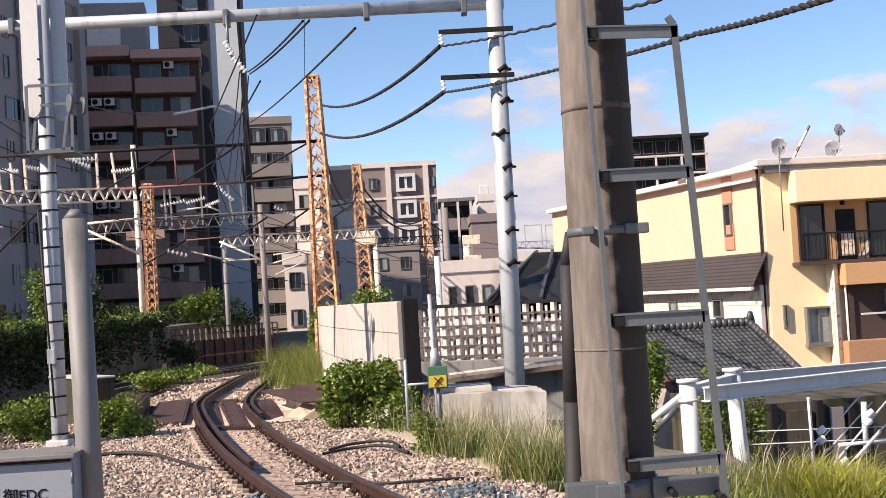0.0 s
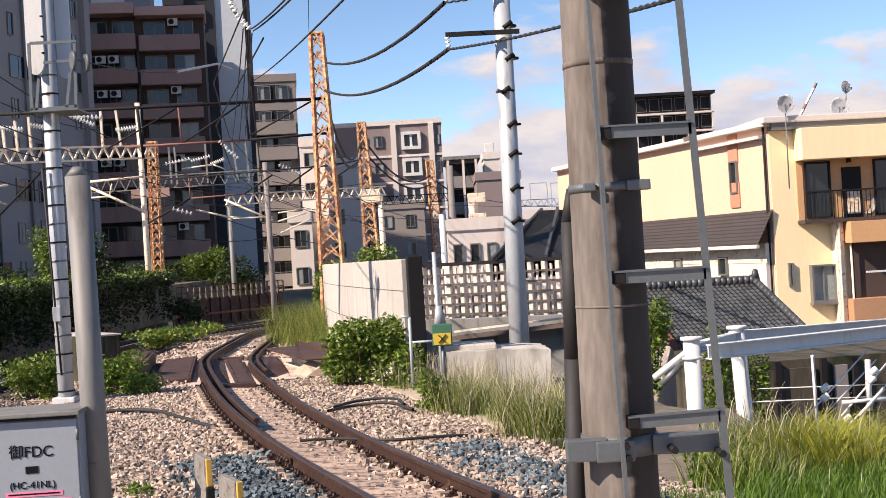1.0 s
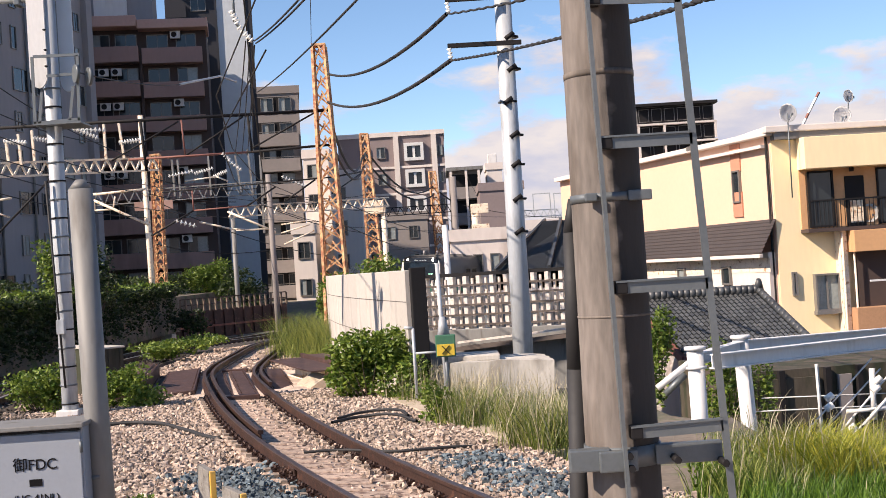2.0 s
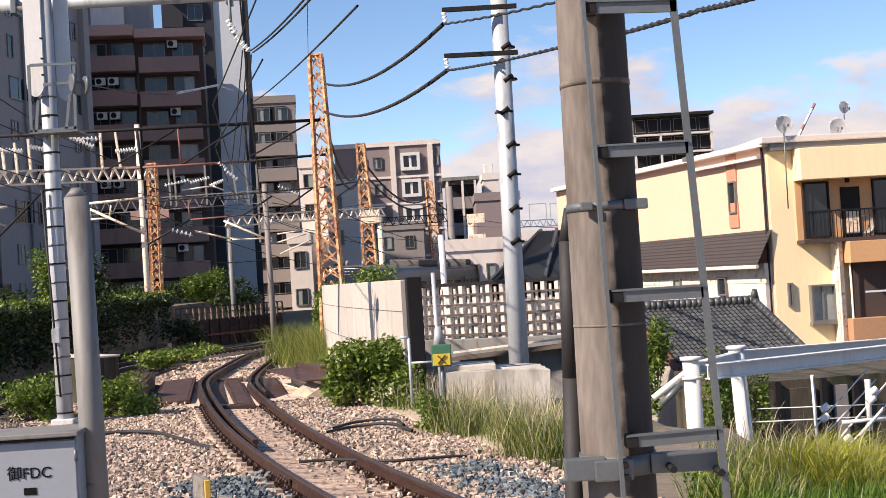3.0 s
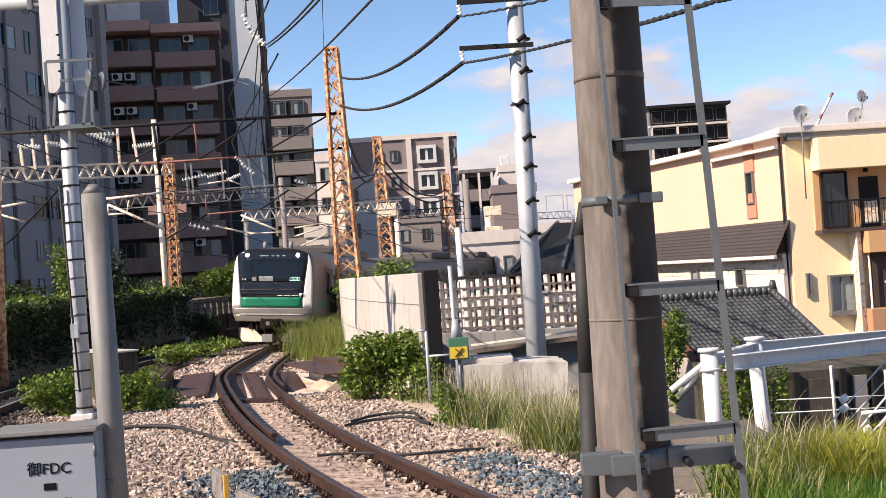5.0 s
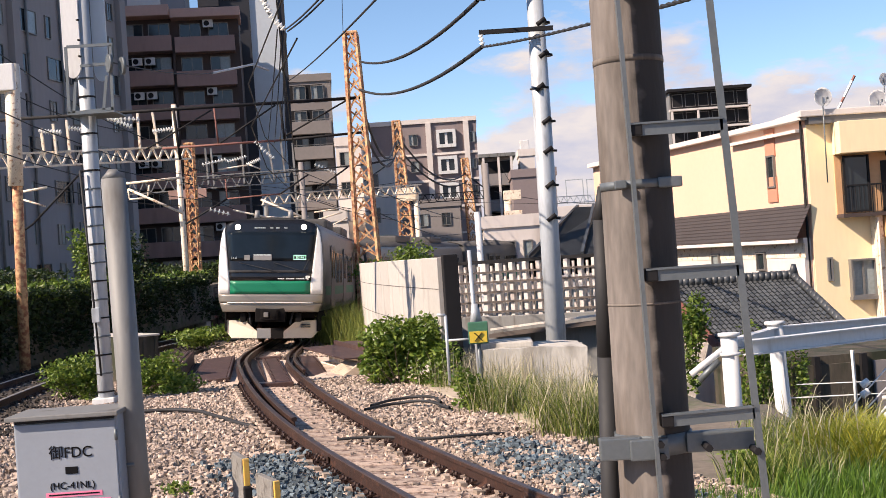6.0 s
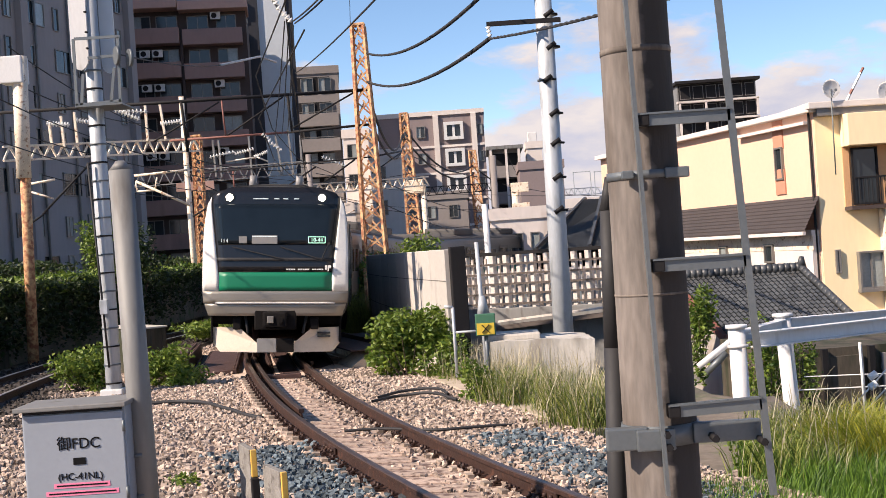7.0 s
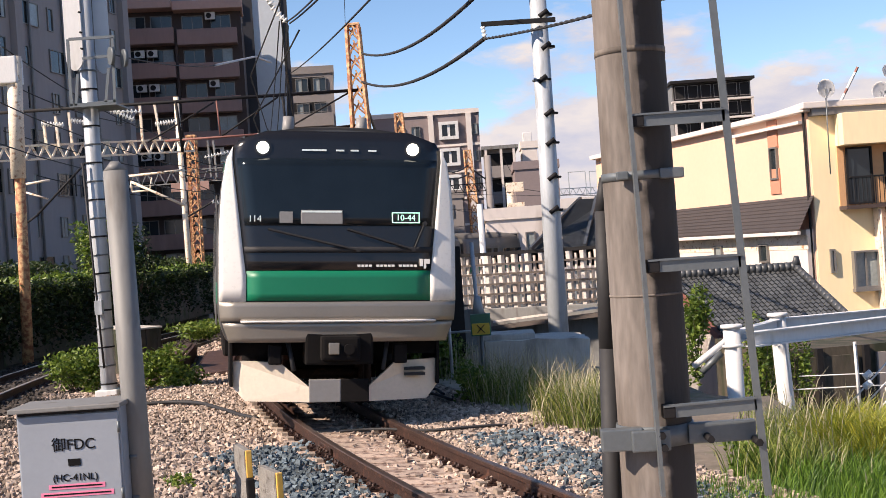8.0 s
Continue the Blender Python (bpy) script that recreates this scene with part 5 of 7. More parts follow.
def lattice_mast(label, a, b, w0, w1, bays, mat, leg=0.06, brace=0.035):
    a, b = Vector(a), Vector(b)
    m = thing("lattice_mast", label, "mast", tuple(a), group="lattice masts")
    bm = bmesh.new()
    pts = lattice(bm, (0, 0, 0), b - a, w0, w1, bays, leg, brace)
    part("bracing", bm, mat, m)
    for i in range(4):
        bm = bmesh.new()
        bar(bm, pts[0][i], pts[-1][i], leg, leg)
        part("leg", bm, mat, m)
    part("cap", built(soft_box, (b - a).x - w1 * 0.6, (b - a).x + w1 * 0.6, (b - a).y - w1 * 0.6, (b - a).y + w1 * 0.6, (b - a).z, (b - a).z + 0.1, 0.02), mat, m)
    part("footing", built(soft_box, -w0, w0, -w0, w0, -3.0, 0.02, 0.03), CONCRETE, m)
    return m


T1 = lattice_mast("tall rusty orange lattice mast carrying feeder cables", (-4.10, 50.00, -0.82), (-4.25, 50.00, 10.86), 0.95, 0.46, 20, ORANGE, 0.11, 0.06)
T2 = lattice_mast("rusty orange lattice mast beyond the bend", (-4.50, 88.00, 0.68), (-4.77, 88.00, 11.31), 1.0, 0.5, 14, ORANGE, 0.14, 0.08)
T3 = lattice_mast("distant rusty orange lattice mast", (0.18, 126.00, -0.34), (-0.37, 126.00, 11.23), 1.1, 0.6, 11, ORANGE, 0.16, 0.1)
T4 = lattice_mast("orange lattice mast beside the second track", (-14.20, 65.00, -0.56), (-14.11, 65.00, 8.48), 0.5, 0.42, 20, ORANGE, 0.07, 0.05)


def insulators(parent, a, b, n=7, r=0.09):
    a, b = Vector(a), Vector(b)
    d = (b - a).normalized()
    bm = bmesh.new()
    for k in range(n):
        c = a.lerp(b, (k + 0.5) / n)
        tube(bm, c - d * 0.025, c + d * 0.035, r, r * 0.35, n=10)
    tube(bm, a, b, 0.015, n=6)
    return part("insulator_string", bm, PORCELAIN, parent, "white porcelain insulator string")


def mast(label, a, b, r0, r1, mat, foot_z=None):
    a, b = Vector(a), Vector(b)
    m = thing("catenary_mast", label, "mast", tuple(a), group="catenary masts")
    part("shaft", built(tube, Vector((0, 0, -2.6)), b - a, r0, r1, n=20), mat, m)
    return m


def rel_to(m, p):
    return Vector(p) - m.matrix_basis.translation


# the white mast with its clamps, arms and cross pipe
wm = mast("pale grey steel mast with clamps and dark cross arms", (1.56, 26.70, -0.18), (1.61, 26.70, 8.17), 0.222, 0.17, POLE_WHITE)
part("footing", built(soft_box, -0.45, 0.45, -0.45, 0.45, -1.6, -0.25, 0.04), CONCRETE, wm)
for k, p in enumerate(((1.69, 26.47, 6.71), (1.70, 26.47, 6.04), (1.58, 26.47, 5.37), (1.67, 26.47, 4.67), (1.66, 26.47, 4.06), (1.65, 26.47, 3.35), (1.64, 26.47, 2.67))):
    c = rel_to(wm, p)
    cl = part("clamp", built(tube, c + Vector((-0.09, 0.02, -0.06)), c + Vector((0.09, 0.0, 0.06)), 0.05, n=6), DARK, wm, "dark cable clamp")
    part("clamp_pin", built(tube, c + Vector((0.05, 0, 0.0)), c + Vector((0.17, 0.05, -0.02)), 0.025, n=6), DARK, cl)
    part("clamp_strap", built(tube, Vector((c.x - 0.0, c.y + 0.23, c.z - 0.015)) * 1.0, Vector((c.x - 0.0, c.y + 0.23, c.z + 0.015)), 0.2, n=20), STEEL, cl)
for a, b in (((0.40, 26.40, 6.56), (1.92, 26.40, 6.55)), ((0.41, 26.40, 7.51), (1.95, 26.40, 7.51))):
    a, b = rel_to(wm, a), rel_to(wm, b)
    arm = part("cross_arm", built(bar, a, b, 0.09, 0.09), DARK, wm, "dark steel cross arm")
    insulators(arm, a + Vector((0.03, 0, -0.04)), a + Vector((0.06, 0, -0.28)), 3, 0.06)
xp = part("cross_pipe", built(tube, rel_to(wm, (-10.84, 27.00, 8.28)), rel_to(wm, (1.82, 27.00, 8.18)), 0.135, n=16), POLE_WHITE, wm, "long pale grey cross pipe")
for p in ((-4.03, 26.80, 8.17), (-1.08, 26.80, 8.15), (0.98, 26.80, 8.14), (-8.52, 26.80, 8.22)):
    c = rel_to(wm, p)
    part("pipe_clamp", built(soft_box, c.x - 0.06, c.x + 0.06, c.y - 0.02, c.y + 0.35, c.z - 0.17, c.z + 0.17, 0.02), STEEL, xp)
bm = bmesh.new()
tube(bm, rel_to(wm, (-3.98, 26.60, 8.15)), rel_to(wm, (-3.97, 26.60, 7.38)), 0.03, n=8)
tube(bm, rel_to(wm, (-3.97, 26.60, 7.38)), rel_to(wm, (-3.88, 26.60, 7.26)), 0.03, n=8)
part("drop_arm", bm, STEEL, wm)
insulators(wm, rel_to(wm, (-4.03, 26.60, 7.62)), rel_to(wm, (-3.89, 26.60, 7.30)), 4, 0.07)
insulators(wm, rel_to(wm, (-3.89, 26.60, 7.27)), rel_to(wm, (-3.61, 26.60, 6.93)), 5, 0.07)

# the slim white mast with a shelf of white panels
lm = mast("slim white steel mast with bands, panels and a cage", (-6.81, 23.10, -0.25), (-6.79, 23.10, 8.07), 0.145, 0.135, POLE_WHITE)
part("base", built(soft_box, -0.2, 0.2, -0.2, 0.2, -0.5, 0.16, 0.02), WHITE, lm, "white mast base")
for k in range(18):
    u = (0.03, 0.07, 0.11, 0.15, 0.19, 0.23, 0.27, 0.31, 0.35, 0.39, 0.43, 0.47, 0.51, 0.55, 0.59, 0.63, 0.67, 0.71)[k]
    c = rel_to(lm, Vector((-6.81, 23.10, -0.25)).lerp(Vector((-6.79, 23.10, 8.07)), u))
    part("band", built(tube, c, c + Vector((0, 0, 0.03)), 0.155, n=20), STEEL if k % 2 else DARK, lm)


def tongue(bm, x0, x1, y, z0, z1, thick=0.05):
    """An upright panel with a round lower end."""
    r, cx = (x1 - x0) / 2, (x0 + x1) / 2
    pts = [(x0, z1), (x1, z1)] + [(cx + r * math.cos(-a * math.pi / 10), z0 + 1.6 * r + 1.6 * r * math.sin(-a * math.pi / 10)) for a in range(11)]
    f = [bm.verts.new((x, y, z)) for x, z in pts]
    g = [bm.verts.new((x, y + thick, z)) for x, z in pts]
    bm.faces.new(f)
    bm.faces.new(g[::-1])
    for i in range(len(pts)):
        bm.faces.new((f[i], f[(i + 1) % len(pts)], g[(i + 1) % len(pts)], g[i]))


a, b = rel_to(lm, (-7.10, 22.85, 5.66)), rel_to(lm, (-6.79, 22.85, 7.81))
part("panel", built(tongue, a.x, b.x, a.y, a.z, b.z), WHITE, lm, "white panel with a rounded end")
a, b = rel_to(lm, (-6.69, 23.30, 5.64)), rel_to(lm, (-6.43, 23.30, 7.89))
# greyer than its white twin: the shade is in the colour
part("panel", built(tongue, a.x, b.x, a.y, a.z, b.z), PALE_WALL, lm, "pale grey panel, its shade put into the colour")
for p in ((-6.80, 22.80, 6.69), (-6.80, 22.80, 6.33), (-6.80, 22.80, 6.04)):
    c = rel_to(lm, p)
    part("peg", built(tube, c, c + Vector((0.06, -0.12, -0.03)), 0.02, n=6), DARK, lm)
for a, b in (((-7.00, 22.70, 6.20), (-7.01, 22.70, 5.00)), ((-6.98, 22.70, 6.20), (-6.16, 22.70, 6.19)), ((-6.20, 22.70, 6.18), (-6.23, 22.70, 4.98)), ((-7.03, 22.70, 5.02), (-6.21, 22.70, 5.05)), ((-7.26, 23.50, 5.10), (-6.41, 23.50, 5.13)), ((-6.93, 22.70, 5.00), (-6.86, 22.70, 5.57)), ((-6.39, 22.70, 5.04), (-6.30, 22.70, 5.64)), ((-6.79, 22.80, 5.86), (-6.33, 22.80, 5.87))):
    bm = bmesh.new()
    bar(bm, rel_to(lm, a), rel_to(lm, b), 0.035, 0.05)
    part("cage_bar", bm, STEEL, lm)
part("shelf", built(box, rel_to(lm, (-7.03, 22.70, 5.02)).x, rel_to(lm, (-6.19, 22.70, 5.03)).x, -0.45, 0.4, rel_to(lm, (-6.65, 22.70, 5.01)).z - 0.03, rel_to(lm, (-6.65, 22.70, 5.01)).z), STEEL, lm)
for p in ((-6.24, 22.60, 5.84), (-6.01, 22.60, 5.78)):
    c = rel_to(lm, p)
    part("disc", built(tube, c, c + Vector((0.05, 0.03, 0)), 0.16, n=24), STEEL, lm, "pale round disc")
c = rel_to(lm, (-6.83, 22.90, 1.41))
part("junction_box", built(soft_box, c.x - 0.07, c.x + 0.07, c.y - 0.05, c.y + 0.1, c.z - 0.14, c.z + 0.12, 0.01), POLE_WHITE, lm)
part("conduit", built(tube, c + Vector((0.02, 0, -1.1)), c + Vector((-0.12, 0, 2.6)), 0.02, n=6), RUBBER, lm)

# further masts
m2 = mast("brown and cream steel mast carrying truss beams", (-8.91, 69.00, -0.65), (-9.01, 69.00, 7.52), 0.17, 0.14, TAUPE_WALL)
m3 = mast("cream mast beside the orange lattice", (-14.38, 64.00, -0.44), (-14.52, 64.00, 10.45), 0.16, 0.13, CREAM)
m4 = mast("rusty mast with a pale upper sleeve", (-18.62, 52.00, -0.95), (-18.29, 52.00, 10.98), 0.23, 0.2, ORANGE)
part("sleeve", built(tube, rel_to(m4, (-18.42, 51.90, 6.01)), rel_to(m4, (-18.28, 51.90, 10.97)), 0.3, n=16), CREAM, m4, "cream upper sleeve")
a = rel_to(m4, (-19.04, 51.80, 9.86))
part("transformer", built(soft_box, a.x, a.x + 0.95, -0.5, 0.4, a.z, a.z + 1.1, 0.05), WHITE, m4, "white transformer case")
set_back(m4, 0.68)
m5 = mast("slim grey mast behind the truss", (-11.48, 72.00, -0.64), (-11.51, 72.00, 5.48), 0.15, 0.13, POST_GREY)
m6 = mast("dark mast behind the fence", (1.24, 100.00, 0.09), (1.27, 100.00, 8.89), 0.28, 0.24, TAUPE_WALL)
m7 = mast("short white pipe mast behind the fence", (0.20, 38.00, 0.6), (0.16, 38.00, 3.25), 0.09, 0.09, WHITE)
m8 = mast("cream mast with a box by the second lattice mast", (-3.45, 82.00, 1.09), (-3.50, 82.00, 6.14), 0.2, 0.18, CREAM)
a = rel_to(m8, (-3.97, 82.00, 5.60))
part("box", built(soft_box, a.x - 0.7, a.x + 0.5, -0.3, 0.3, a.z, a.z + 0.85, 0.04), CREAM, m8)
m9 = mast("cluttered cream mast far down the line", (2.69, 95.00, 0.93), (2.68, 95.00, 6.16), 0.3, 0.26, CREAM)
for k in range(3):
    a = rel_to(m9, (2.99, 95.00, 5.72)) - Vector((0, 0, 1.5 * k))
    part("case", built(soft_box, -0.6 + a.x, 0.7 + a.x, -0.3, 0.3, a.z, a.z + 0.7, 0.04), CREAM, m9)


def truss(label, a, b, h, mat, n, flat=0.07, web=0.05):
    a, b = Vector(a), Vector(b)
    t = thing("truss_beam", label, "truss beam", tuple(a), group="truss beams")
    d = b - a
    up = Vector((0, 0, h))
    for o_ in (Vector(), up):
        bm = bmesh.new()
        bar(bm, o_, d + o_, 0.14, flat)
        part("chord", bm, mat, t)
    bm = bmesh.new()
    for k in range(n):
        p, q, r = d * (k / n), d * ((k + 0.5) / n), d * ((k + 1) / n)
        bar(bm, p, q + up, web, web)
        bar(bm, q + up, r, web, web)
    part("web", bm, mat, t)
    return t


g1 = truss("cream painted truss beam on masts beside the line", (-20.74, 56.00, 7.14), (-13.79, 64.00, 7.69), 0.62, CREAM, 16, 0.09, 0.08)
for a, b in (((-19.20, 58.00, 7.74), (-19.28, 58.00, 9.02)), ((-18.64, 58.00, 7.76), (-18.71, 58.00, 9.17)), ((-17.38, 60.00, 7.94), (-17.44, 60.00, 9.56)), ((-15.58, 61.00, 8.07), (-15.60, 61.00, 9.87)), ((-14.96, 62.00, 8.17), (-15.13, 62.00, 9.90)), ((-20.20, 57.00, 7.65), (-20.24, 57.00, 9.04)), ((-18.34, 59.00, 7.84), (-18.40, 59.00, 9.43))):
    part("upright", built(bar, rel_to(g1, a), rel_to(g1, b), 0.16, 0.1), CREAM, g1)
for a, b in (((-19.06, 57.00, 8.76), (-18.01, 57.00, 8.64)), ((-16.76, 60.00, 9.54), (-15.63, 60.00, 8.99)), ((-17.34, 59.00, 8.85), (-18.37, 59.00, 9.07)), ((-16.81, 60.00, 9.49), (-15.24, 60.00, 9.34)), ((-14.94, 61.00, 8.83), (-13.91, 61.00, 8.90))):
    insulators(g1, rel_to(g1, a), rel_to(g1, b), 8, 0.13)
g2 = truss("weathered grey truss beam over the far tracks", (-20.14, 75.00, 6.80), (-10.00, 75.00, 6.88), 0.72, POST_GREY, 14, 0.06, 0.05)
part("sign_panel", built(soft_box, rel_to(g2, (-17.39, 74.00, 6.32)).x, rel_to(g2, (-15.18, 74.00, 6.18)).x, -1.2, -1.1, rel_to(g2, (-16.48, 74.00, 6.26)).z, rel_to(g2, (-16.45, 74.00, 6.78)).z, 0.02), ROSE_WALL, g2, "faded pink panel")
for a, b in (((-15.39, 74.00, 8.15), (-13.91, 74.00, 8.38)), ((-13.92, 74.00, 8.22), (-12.76, 74.00, 8.47)), ((-12.79, 74.00, 7.98), (-11.96, 74.00, 8.26)), ((-8.90, 74.00, 7.74), (-7.47, 74.00, 7.06))):
    insulators(g2, rel_to(g2, a), rel_to(g2, b), 8, 0.13)
for a, b in (((-15.27, 75.00, 7.05), (-15.34, 75.00, 9.20)), ((-14.94, 75.00, 7.03), (-15.01, 75.00, 9.18)), ((-13.16, 75.00, 6.98), (-13.21, 75.00, 9.33)), ((-11.38, 75.00, 6.97), (-11.64, 75.00, 9.23)), ((-10.72, 75.00, 6.93), (-10.89, 75.00, 9.52)), ((-9.53, 70.00, 4.42), (-9.51, 70.00, 8.67))):
    part("upright", built(bar, rel_to(g2, a), rel_to(g2, b), 0.16, 0.1), POST_GREY, g2)
g3 = truss("orange and cream truss beam between the masts", (-11.38, 70.00, 5.40), (-3.14, 82.00, 6.05), 0.55, CREAM, 16, 0.08, 0.07)
g4 = truss("dark truss beam far down the line", (-5.72, 110.00, 6.53), (1.14, 118.00, 6.92), 0.7, DARK, 10)
g5 = truss("thin white truss beam on the skyline", (7.70, 120.00, 6.06), (13.77, 120.00, 6.00), 0.6, WHITE, 10)
for a, b in (((8.74, 118.00, 8.10), (8.76, 118.00, 5.92)), ((10.29, 118.00, 8.01), (10.31, 118.00, 5.82)), ((8.74, 118.00, 8.05), (10.30, 118.00, 8.06)), ((10.66, 118.00, 8.03), (10.67, 118.00, 5.80)), ((10.66, 118.00, 7.98), (12.22, 118.00, 7.99))):
    part("hoop", built(bar, rel_to(g5, a), rel_to(g5, b), 0.08, 0.08), POLE_WHITE, g5)

# the dark tube truss from the tall mast across both tracks
tb = thing("tube_truss", "dark tube truss spanning both tracks from the tall mast", "truss beam", (-3.99, 50.00, 8.37))
for a, b, w, mat in (
    ((-3.99, 50.00, 8.37), (-18.84, 50.00, 8.49), 0.13, DARK), ((-3.92, 50.00, 7.02), (-7.27, 50.00, 6.93), 0.10, DARK), ((-7.27, 50.00, 6.93), (-11.89, 50.00, 6.93), 0.09, REDBROWN),
    ((-7.18, 50.00, 8.40), (-7.09, 50.00, 6.92), 0.10, DARK), ((-9.77, 50.00, 8.41), (-9.69, 50.00, 6.97), 0.07, REDBROWN), ((-11.36, 50.00, 8.42), (-11.22, 50.00, 6.45), 0.12, DARK),
    ((-7.08, 50.00, 7.07), (-4.54, 50.00, 8.32), 0.07, DARK), ((-9.64, 50.00, 6.97), (-7.36, 50.00, 8.32), 0.07, DARK), ((-12.55, 50.00, 6.93), (-9.87, 50.00, 8.30), 0.07, DARK), ((-17.79, 52.00, 4.49), (-15.49, 52.00, 6.63), 0.09, DARK), ((-18.27, 52.00, 4.18), (-17.75, 52.00, 4.49), 0.09, DARK),
    ((-3.97, 52.00, 5.91), (-11.93, 56.00, 6.00), 0.06, DARK), ((-13.43, 60.00, 4.28), (-11.39, 60.00, 5.34), 0.09, DARK), ((-11.39, 60.00, 5.34), (-8.88, 60.00, 5.40), 0.07, REDBROWN), ((-11.39, 60.00, 5.34), (-11.41, 60.00, 6.27), 0.07, REDBROWN), ((-8.88, 60.00, 5.40), (-7.51, 60.00, 6.21), 0.08, DARK), ((-4.71, 60.00, 6.51), (-4.10, 70.00, 7.41), 0.09, DARK), ((-7.16, 60.00, 5.47), (-5.64, 60.00, 6.43), 0.08, DARK), ((-5.71, 70.00, 6.34), (-4.70, 80.00, 8.06), 0.08, DARK)):
    part("tube", built(tube, rel_to(tb, a), rel_to(tb, b), w / 2, n=8), mat, tb)
insulators(tb, rel_to(tb, (-8.26, 50.00, 6.97)), rel_to(tb, (-7.95, 50.00, 6.64)), 4, 0.09)
insulators(tb, rel_to(tb, (-8.05, 50.00, 6.69)), rel_to(tb, (-7.53, 50.00, 6.22)), 5, 0.09)
insulators(tb, rel_to(tb, (-12.29, 60.00, 4.92)), rel_to(tb, (-11.30, 60.00, 4.60)), 5, 0.12)

# cantilevers
ct_ = thing("cantilever_arms", "pale cantilever arms bracing the overhead line", "cantilever", (-14.21, 63.00, 4.95))
for a, b, w in (((-14.21, 63.00, 4.95), (-16.82, 63.00, 6.31), 0.13), ((-16.82, 63.00, 6.31), (-16.79, 63.00, 5.81), 0.08), ((-16.79, 63.00, 5.81), (-15.90, 63.00, 5.81), 0.09), ((-15.90, 63.00, 5.81), (-15.76, 63.00, 6.44), 0.08), ((-14.19, 63.00, 6.70), (-16.88, 63.00, 6.59), 0.12), ((-8.78, 69.00, 4.41), (-11.29, 69.00, 5.66), 0.12), ((-8.77, 69.00, 4.59), (-10.89, 69.00, 4.63), 0.08), ((-8.45, 69.00, 4.78), (-7.08, 69.00, 4.91), 0.08), ((-8.48, 69.00, 4.33), (-6.94, 69.00, 4.69), 0.08), ((-8.37, 69.00, 3.71), (-6.66, 69.00, 4.37), 0.08), ((-18.17, 52.00, 5.77), (-17.20, 52.00, 5.87), 0.1), ((-18.19, 52.00, 5.43), (-17.30, 52.00, 5.10), 0.08), ((-12.27, 66.00, 5.07), (-10.76, 66.00, 4.63), 0.1), ((-10.85, 66.00, 4.63), (-9.41, 66.00, 4.46), 0.07), ((-12.87, 66.00, 7.20), (-11.26, 66.00, 7.33), 0.08), ((-11.26, 66.00, 7.33), (-10.70, 66.00, 7.07), 0.08)):
    part("arm", built(tube, rel_to(ct_, a), rel_to(ct_, b), w / 2, n=8), CREAM, ct_)


def wire(pts, r, label, sag=0.0, twist=0.0):
    """An overhead cable through the points, hanging between the first two by sag."""
    cu = bpy.data.curves.new("overhead_wire", "CURVE")
    cu.dimensions, cu.bevel_depth, cu.bevel_resolution = "3D", r, 1
    sp = cu.splines.new("POLY")
    out = []
    for p, q in zip(pts, pts[1:]):
        p, q = Vector(p), Vector(q)
        n = 14 if not twist else 60
        for k in range(n):
            u = k / n
            c = p.lerp(q, u) - Vector((0, 0, 4 * sag * u * (1 - u)))
            if twist:
                c += Vector((twist * math.cos(k * 1.3), 0, twist * math.sin(k * 1.3)))
            out.append(c)
    out.append(Vector(pts[-1]))
    sp.points.add(len(out) - 1)
    for b_, c in zip(sp.points, out):
        b_.co = (*c, 1)
    cu.materials.append(RUBBER)
    return tagged(new("overhead_wire", cu), label, "wire", group="overhead wires")


FEED = "thick black feeder cable hanging between masts"
wire([(-3.95, 49.80, 9.75), (0.42, 26.40, 7.22)], 0.045, FEED, 0.5)
wire([(-4.02, 49.80, 8.66), (0.44, 26.40, 6.26)], 0.045, FEED, 0.5)
wire([(0.44, 26.40, 6.26), (2.01, 19.00, 5.33), (2.61, 12.00, 4.40), (2.99, 8.00, 3.92)], 0.019, "twisted black cable pair under the cross arm", 0.03, 0.013)
wire([(0.44, 26.40, 6.26), (2.01, 19.00, 5.33), (2.61, 12.00, 4.40), (2.99, 8.00, 3.92)], 0.019, "twisted black cable pair under the cross arm", 0.03, -0.013)
wire([(0.42, 26.40, 7.22), (2.06, 19.00, 6.02), (2.64, 12.00, 4.83)], 0.022, "twisted black cable pair under the upper arm", 0.03, 0.010)
wire([(-4.02, 49.80, 8.18), (-4.93, 88.00, 9.93)], 0.06, FEED, 1.6)
wire([(-4.02, 49.80, 7.25), (-4.94, 88.00, 9.15)], 0.06, FEED, 1.2)
wire([(-4.75, 88.00, 10.38), (-0.46, 126.00, 9.79)], 0.07, FEED, 1.6)
wire([(-4.80, 88.00, 9.61), (-0.34, 126.00, 9.01)], 0.07, FEED, 1.4)
wire([(-0.40, 126.00, 9.79), (10.06, 190.00, 7.85)], 0.07, FEED, 1.0)
LINE_W = "thin dark overhead line wire"
wire([(-3.60, 26.70, 6.97), (-1.45, 16.00, 5.61)], 0.016, LINE_W, 0.05)
wire([(-3.57, 26.70, 6.92), (-1.37, 16.00, 5.61)], 0.016, LINE_W, 0.05)
wire([(-6.12, 45.00, 8.50), (-0.75, 15.00, 5.27)], 0.016, LINE_W, 0.1)
wire([(-4.49, 49.50, 10.79), (-2.65, 30.00, 9.07)], 0.01, LINE_W)
for a, b in (((-3.82, 27.00, 7.03), (-7.60, 49.00, 6.75)), ((-3.74, 27.00, 6.91), (-7.34, 49.00, 6.74)), ((-3.64, 27.00, 6.93), (-7.13, 49.00, 6.72)), ((-3.69, 27.00, 6.98), (-8.53, 60.00, 6.75))):
    wire([a, b], 0.014, LINE_W, 0.1)
